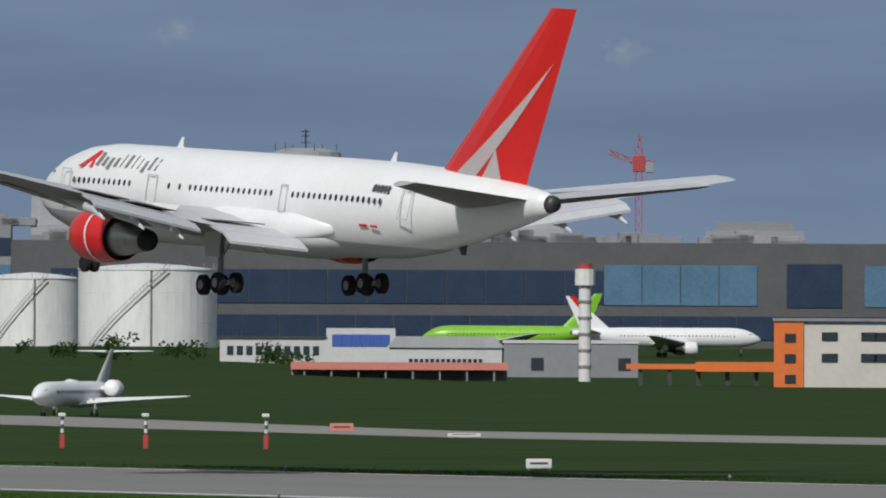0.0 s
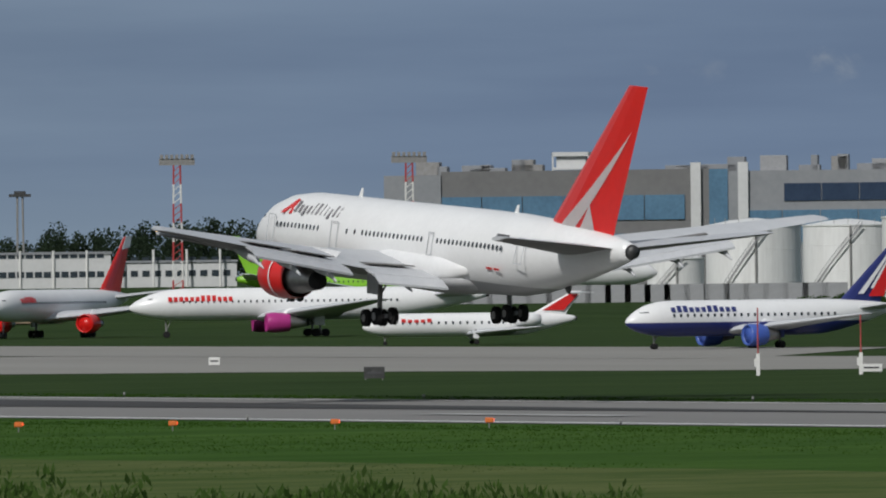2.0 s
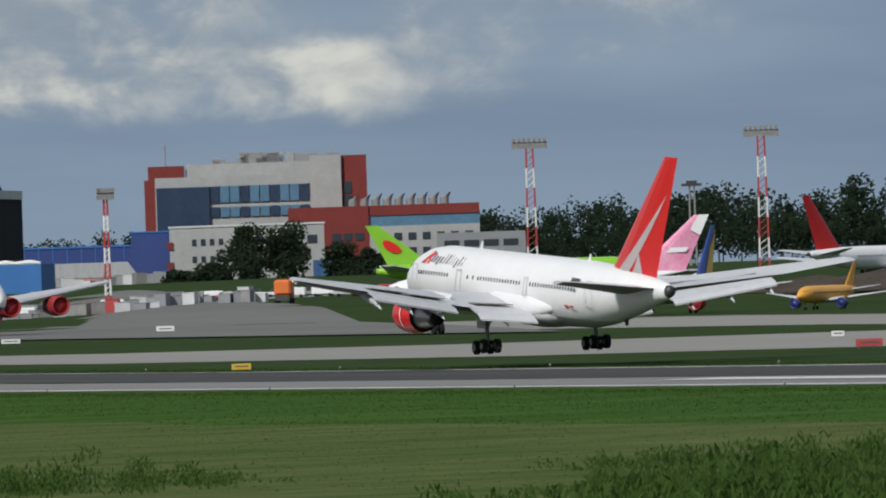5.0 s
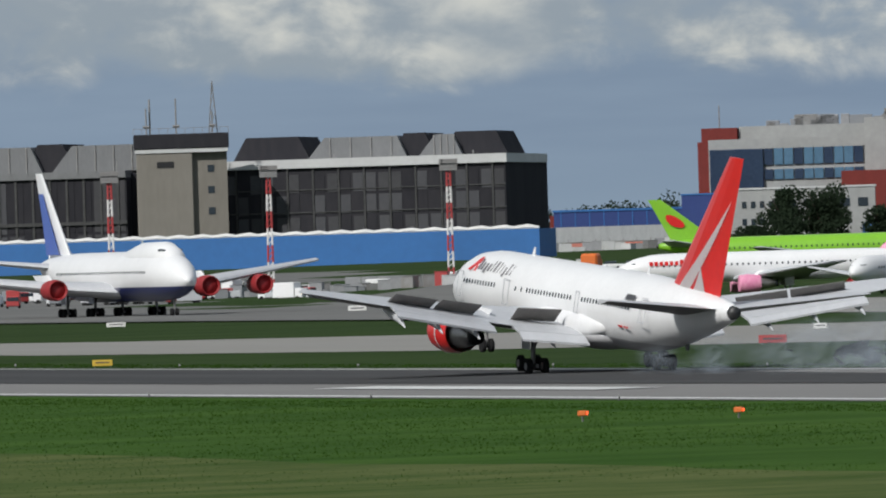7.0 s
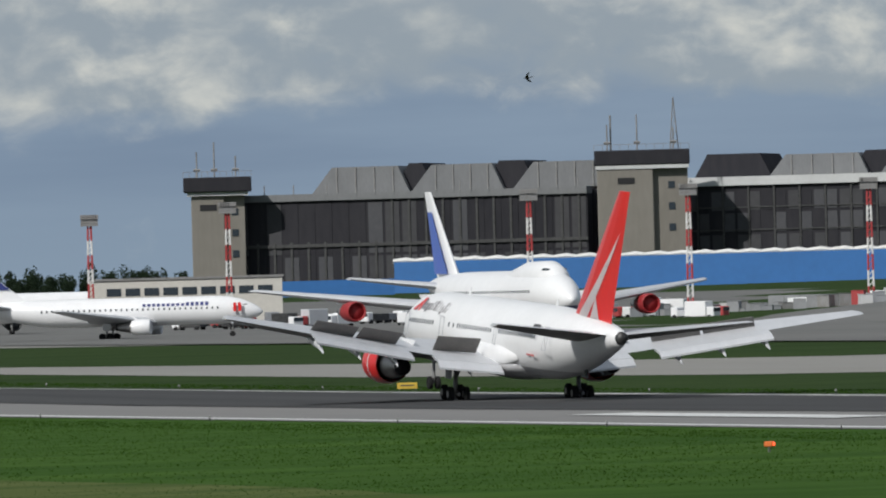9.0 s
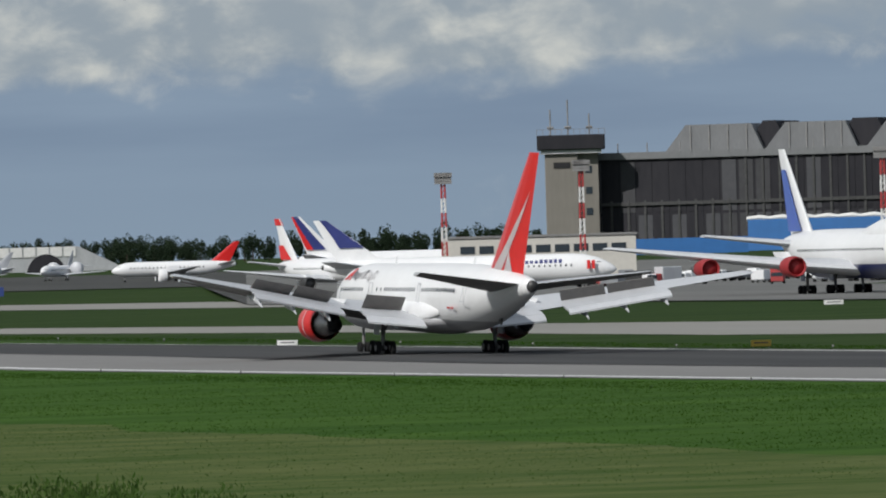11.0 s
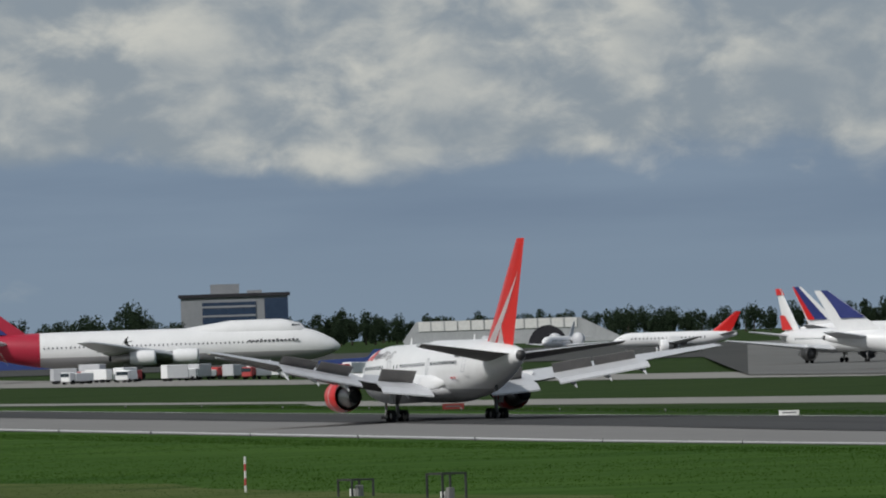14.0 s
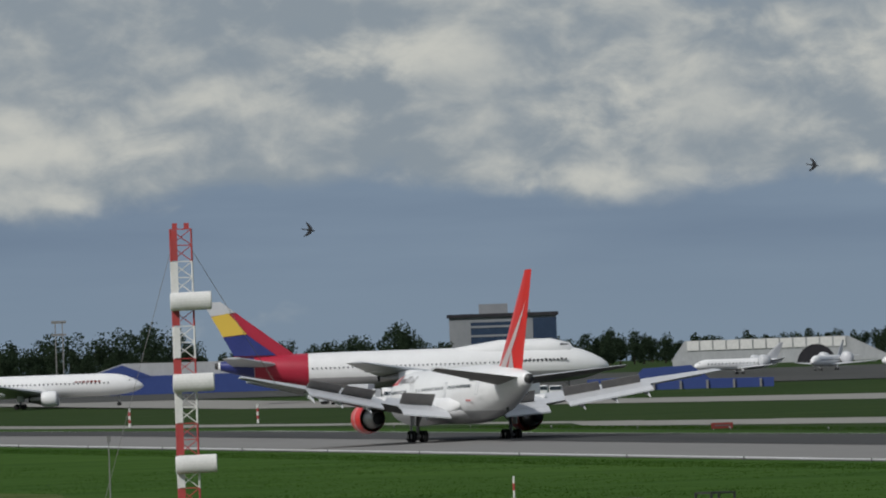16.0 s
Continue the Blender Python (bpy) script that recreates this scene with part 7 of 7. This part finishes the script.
def tufts(name, count, area, low, high, mat, label, seed, blades=3, width=0.05, want=None):
    rng = random.Random(seed)
    verts, faces = [], []
    x0, x1, y0, y1 = area
    for _ in range(count):
        x, y = rng.uniform(x0, x1), rng.uniform(y0, y1)
        if want and noise.noise(Vector((x * 0.02, y * 0.03, seed))) < want:
            continue
        z = lie(x, y)
        for _b in range(blades):
            h = rng.uniform(low, high)
            a = rng.uniform(0, math.tau)
            lean = Vector((math.cos(a), math.sin(a), 0)) * h * rng.uniform(0.1, 0.5)
            o = Vector((x + rng.uniform(-0.3, 0.3), y + rng.uniform(-0.3, 0.3), z - 0.02))
            s = Vector((-math.sin(a), math.cos(a), 0)) * width * rng.uniform(0.6, 1.5)
            i = len(verts)
            verts += [o - s, o + s, o + lean * 0.5 + s * 0.8 + Vector((0, 0, h * 0.7)), o + lean + Vector((0, 0, h))]
            faces.append((i, i + 1, i + 2, i + 3))
    tagged(raw(name, verts, faces, mat), label, "grass", kind="stuff")


tufts("verge_grass", 15000, (-1250, -400, 300, 309), 0.03, 0.10, BLADES, "ragged grass along the runway edge", 31, 3, 0.05)
tufts("verge_grass", 8000, (-1250, -400, 372, 380), 0.04, 0.12, BLADES, "ragged grass along the runway edge", 32, 3, 0.08)
tufts("meadow_grass", 60000, (-760, -230, 150, 300), 0.03, 0.11, BLADES, "low meadow grass before the runway", 33, 2, 0.035, want=-0.1)
tufts("meadow_grass", 25000, (-1000, -420, 225, 303), 0.03, 0.10, BLADES, "low meadow grass before the runway", 34, 2, 0.04, want=-0.1)



def weeds():
    rng = random.Random(41)
    verts, faces = [], []
    for _ in range(4200):
        b, d = rng.uniform(21.5, 31.5), rng.uniform(300, 450)
        p = spot(b, d)
        k = noise.noise(Vector((p.x * 0.03, p.y * 0.04, 3))) + 0.25 * noise.noise(Vector((p.x * 0.3, p.y * 0.3, 9)))
        if k < -0.02 or p.y > 200:
            continue
        h = (0.25 + 3.2 * max(0, k)) * rng.uniform(0.6, 1.3)
        for _l in range(18 + int(26 * h)):
            u = rng.random()
            o = Vector((p.x + rng.uniform(-0.5, 0.5), p.y + rng.uniform(-0.5, 0.5), p.z + h * u))
            a = Vector((rng.gauss(0, 0.45), rng.gauss(0, 0.45), 1.0)).normalized()
            w = Vector((rng.gauss(0, 1), rng.gauss(0, 1), 0)).normalized()
            s = rng.uniform(0.05, 0.12) * (1 + 0.35 * h)
            i = len(verts)
            verts += [o, o + a * s + w * s * 0.4, o + a * s * 2.2, o + a * s - w * s * 0.4]
            faces.append((i, i + 1, i + 2, i + 3))
    tagged(raw("weeds", verts, faces, LEAF), "tall leafy weeds in the foreground", "weeds", kind="stuff")


weeds()


def swift(label):
    ob = empty("swift", pose(0, 0, 30), label, "bird", "flying birds")
    part("body", tube([((0.11, 0, 0), (0, 0.008, 0), (0, 0, 0.008)), ((0.07, 0, 0), (0, 0.022, 0), (0, 0, 0.022)), ((-0.03, 0, 0), (0, 0.018, 0), (0, 0, 0.018)), ((-0.12, 0, 0), (0, 0.012, 0), (0, 0, 0.004))], 10), BLACK, ob, smooth=True)
    for s in (1, -1):
        part("wing", slab([(0.06, 0.015 * s), (0.05, 0.1 * s), (-0.02, 0.21 * s), (-0.10, 0.27 * s), (-0.04, 0.12 * s), (-0.02, 0.015 * s)], 0.006, 2), BLACK, ob)
    part("tail", slab([(-0.1, -0.012), (-0.17, -0.035), (-0.14, 0), (-0.17, 0.035), (-0.1, 0.012)], 0.004, 2), BLACK, ob)
    return ob


BIRDS = [swift("small dark swift gliding over the airfield") for _ in range(4)]


def smoke_puff(seed, long, label):
    """Tyre smoke: broad thin wisps that fade out towards their rims, lowest at the wheels."""
    rng = random.Random(seed)
    verts, faces, soft = [], [], []
    for i in range(26):
        u = (i + rng.random()) / 26
        c = Vector((u * long, rng.uniform(-5, 5) * (0.4 + 0.6 * u), rng.uniform(0.2, 0.9 + 3.2 * u)))
        a = Vector((rng.uniform(-0.4, 0.4), rng.choice((-1, 1)), rng.uniform(-0.25, 0.25))).normalized()
        b = a.cross(Vector((1, 0, 0.1))).normalized()
        first = len(verts)
        verts.append(c)
        for k in range(14):
            t = math.tau * k / 14
            r = rng.uniform(0.85, 1.15)
            p = c + (a * math.cos(t) * 2.2 + b * math.sin(t) * 1.1) * r * (0.7 + 0.6 * u)
            verts.append(Vector((p.x + rng.uniform(-0.3, 0.3), p.y, max(0.05, p.z))))
        faces += [(first, first + 1 + k, first + 1 + (k + 1) % 14) for k in range(14)]
        soft += [1.0] + [0.0] * 14
    ob = raw("tyre_smoke", verts, faces, SMOKE)
    ob.data.attributes.new("body", "FLOAT", "POINT").data.foreach_set("value", soft)
    return tagged(ob, label, "smoke", "tyre smoke", kind="stuff")


SMOKE = bpy.data.materials.new("thin_tyre_smoke")
SMOKE.use_nodes = True
_n, _l = SMOKE.node_tree.nodes, SMOKE.node_tree.links
_mix, _clear, _white = _n.new("ShaderNodeMixShader"), _n.new("ShaderNodeBsdfTransparent"), _n.new("ShaderNodeBsdfDiffuse")
_white.inputs["Color"].default_value = (0.42, 0.48, 0.54, 1)
_body, _thin, _grain = _n.new("ShaderNodeAttribute"), _n.new("ShaderNodeMath"), _n.new("ShaderNodeTexNoise")
_body.attribute_name, _thin.operation = "body", "MULTIPLY"
_grain.inputs["Scale"].default_value, _grain.inputs["Detail"].default_value = 0.7, 4
_l.new(_body.outputs["Fac"], _thin.inputs[0]), _l.new(_grain.outputs[0], _thin.inputs[1])
_veil = _n.new("ShaderNodeMath")
_veil.operation, _veil.inputs[1].default_value = "MULTIPLY", 0.36
_l.new(_thin.outputs[0], _veil.inputs[0]), _l.new(_veil.outputs[0], _mix.inputs[0])
_l.new(_clear.outputs[0], _mix.inputs[1]), _l.new(_white.outputs[0], _mix.inputs[2])
_l.new(_mix.outputs[0], _n["Material Output"].inputs["Surface"])
PUFFS = [smoke_puff(71, 30, "pale blue-grey tyre smoke drifting over the runway"), smoke_puff(72, 30, "pale blue-grey tyre smoke drifting over the runway")]


# ---- what moves ----
def motions():
    walk(HERO, [(t, pose(x, y, z, 0, 0, 180 + yaw) @ pose(0, 0, 0, 0, -pitch, 0) @ pose(0, 0, 0, roll, 0, 0)) for t, x, y, z, yaw, pitch, roll in (
        (0.00, -496.5, 361.1, 10.26, -4.2, 3.6, -0.1),
        (0.50, -526.8, 361.7, 8.97, -4.2, 3.9, -0.0),
        (1.00, -558.0, 363.5, 7.46, -4.0, 4.1, -0.2),
        (1.50, -589.4, 365.1, 6.25, -3.9, 4.2, -0.4),
        (2.00, -620.1, 366.3, 5.33, -3.7, 4.3, -0.4),
        (2.50, -649.5, 366.8, 4.45, -3.6, 4.2, -0.5),
        (3.00, -680.4, 368.2, 3.57, -3.2, 4.4, -0.6),
        (3.50, -713.2, 370.6, 2.79, -2.8, 4.7, -0.9),
        (4.00, -745.6, 372.7, 2.28, -2.5, 4.5, -0.9),
        (4.50, -776.8, 374.2, 2.04, -2.3, 4.2, -0.6),
        (5.00, -804.1, 376.4, 1.59, -2.3, 4.2, -0.2),
        (5.30, -789.0, 372.0, 1.22, -2.0, 4.2, -0.1),
        (5.60, -776.4, 369.2, 1.04, -1.8, 4.2, -0.1),
        (6.00, -759.4, 365.8, 0.79, -1.5, 4.3, 0.0),
        (6.40, -742.0, 362.9, 0.55, -1.2, 4.5, 0.1),
        (6.80, -724.0, 360.8, 0.30, -0.9, 4.6, 0.2),
        (7.10, -710.2, 360.1, 0.11, -0.7, 4.8, 0.3),
        (7.30, -700.8, 360.0, -0.01, -0.4, 4.1, 0.5),
        (7.50, -703.7, 360.4, -0.26, -0.7, 4.7, 0.3),
        (8.00, -722.9, 357.3, -0.10, -1.2, 4.4, 0.6),
        (8.50, -745.6, 354.9, -0.08, -2.0, 4.0, 0.8),
        (9.00, -770.4, 353.6, -0.00, -2.1, 3.4, 1.1),
        (11.30, -866.5, 344.9, 0.30, 0.2, 1.4, 1.3),
        (11.50, -873.1, 343.8, 0.30, 0.3, 1.4, 1.3),
        (12.00, -893.7, 342.1, 0.38, 0.5, 1.0, 1.1),
        (12.50, -917.2, 341.0, 0.46, 0.6, 0.8, 1.1),
        (13.00, -941.3, 340.4, 0.48, 0.7, 0.8, 1.0),
        (13.50, -965.9, 340.0, 0.59, 0.9, 0.4, 1.0),
        (14.00, -989.2, 339.2, 0.65, 1.1, 0.2, 0.9),
        (14.50, -1010.1, 337.9, 0.71, 1.4, 0.1, 0.8),
        (15.00, -1027.0, 336.1, 0.72, 1.4, 0.1, 1.0),
        (15.50, -1044.1, 334.0, 0.78, 1.3, -0.0, 1.3),
        (16.00, -1063.5, 332.6, 0.76, 1.4, -0.0, 1.0),
)])
    for ob, base in SPOILERS:
        walk(ob, [(t, base @ pose(0, 0, 0, 0, a, 0)) for t, a in ((0.0, 0), (6.3, 0), (6.6, 15), (7.1, 42), (7.4, 48), (16.0, 48))])
    # smoke rises where the wheels touch, then drifts back and thins out over the runway
    for ob, y in zip(PUFFS, (355.0, 364.5)):
        walk(ob, [(t, pose(x, y, z)) for t, x, z in ((0.0, -696, -16), (6.1, -696, -16), (6.5, -694, -6), (7.0, -690, 0), (7.3, -686, 0.1), (7.6, -674, 0.2), (8.2, -640, 0.5), (9.2, -590, 1.0), (16.0, -380, 3))])
    # the bogies hang low and tilted in the air and rise as the wheels take the weight
    for ob, mid in GEAR:
        at = Matrix.Translation(mid)
        walk(ob, [(t, Matrix.Translation((0, 0, drop)) @ at @ pose(0, 0, 0, 0, tilt, 0) @ at.inverted()) for t, drop, tilt in ((0.0, -0.42, 8), (6.2, -0.42, 8), (6.6, -0.2, -2), (7.2, 0.0, -4), (9.0, 0.0, -3), (11.0, 0.0, 0), (16.0, 0.0, 0))])
    for ob, rows in zip(BIRDS, (
        ((12.0, -315.57, 191.30, 15.95), (12.5, -317.65, 184.29, 14.84), (13.0, -319.78, 176.44, 12.60), (13.5, -321.23, 170.57, 10.76)),
        ((7.3, -305.43, 219.87, 13.69), (7.8, -308.08, 213.17, 13.91), (8.5, -310.86, 205.62, 14.51)),
        ((15.0, -225.31, 141.18, 10.79), (15.5, -225.12, 142.06, 11.52), (16.0, -225.09, 142.20, 11.98)),
        ((15.5, -244.06, 149.16, 15.02), (15.6, -243.73, 150.63, 14.47), (15.8, -243.0, 153.8, 13.7), (16.0, -242.14, 157.21, 13.26)),
    )):
        # straight on before and after the known stretch
        (t0, *a), (t1, *b), (t2, *c), (t3, *d) = rows[0], rows[1], rows[-2], rows[-1]
        start = [p - (q - p) * (t0 + 0.1) / (t1 - t0) for p, q in zip(a, b)]
        end = [q + (q - p) * (16.1 - t3) / (t3 - t2) for p, q in zip(c, d)]
        keys = [(-0.1, *start)] + list(rows) + [(16.1, *end)]
        way = math.degrees(math.atan2(d[1] - a[1], d[0] - a[0]))
        walk(ob, [(max(t, 0), pose(x, y, max(z, 3), 35, 10, way)) for t, x, y, z in keys])


motions()
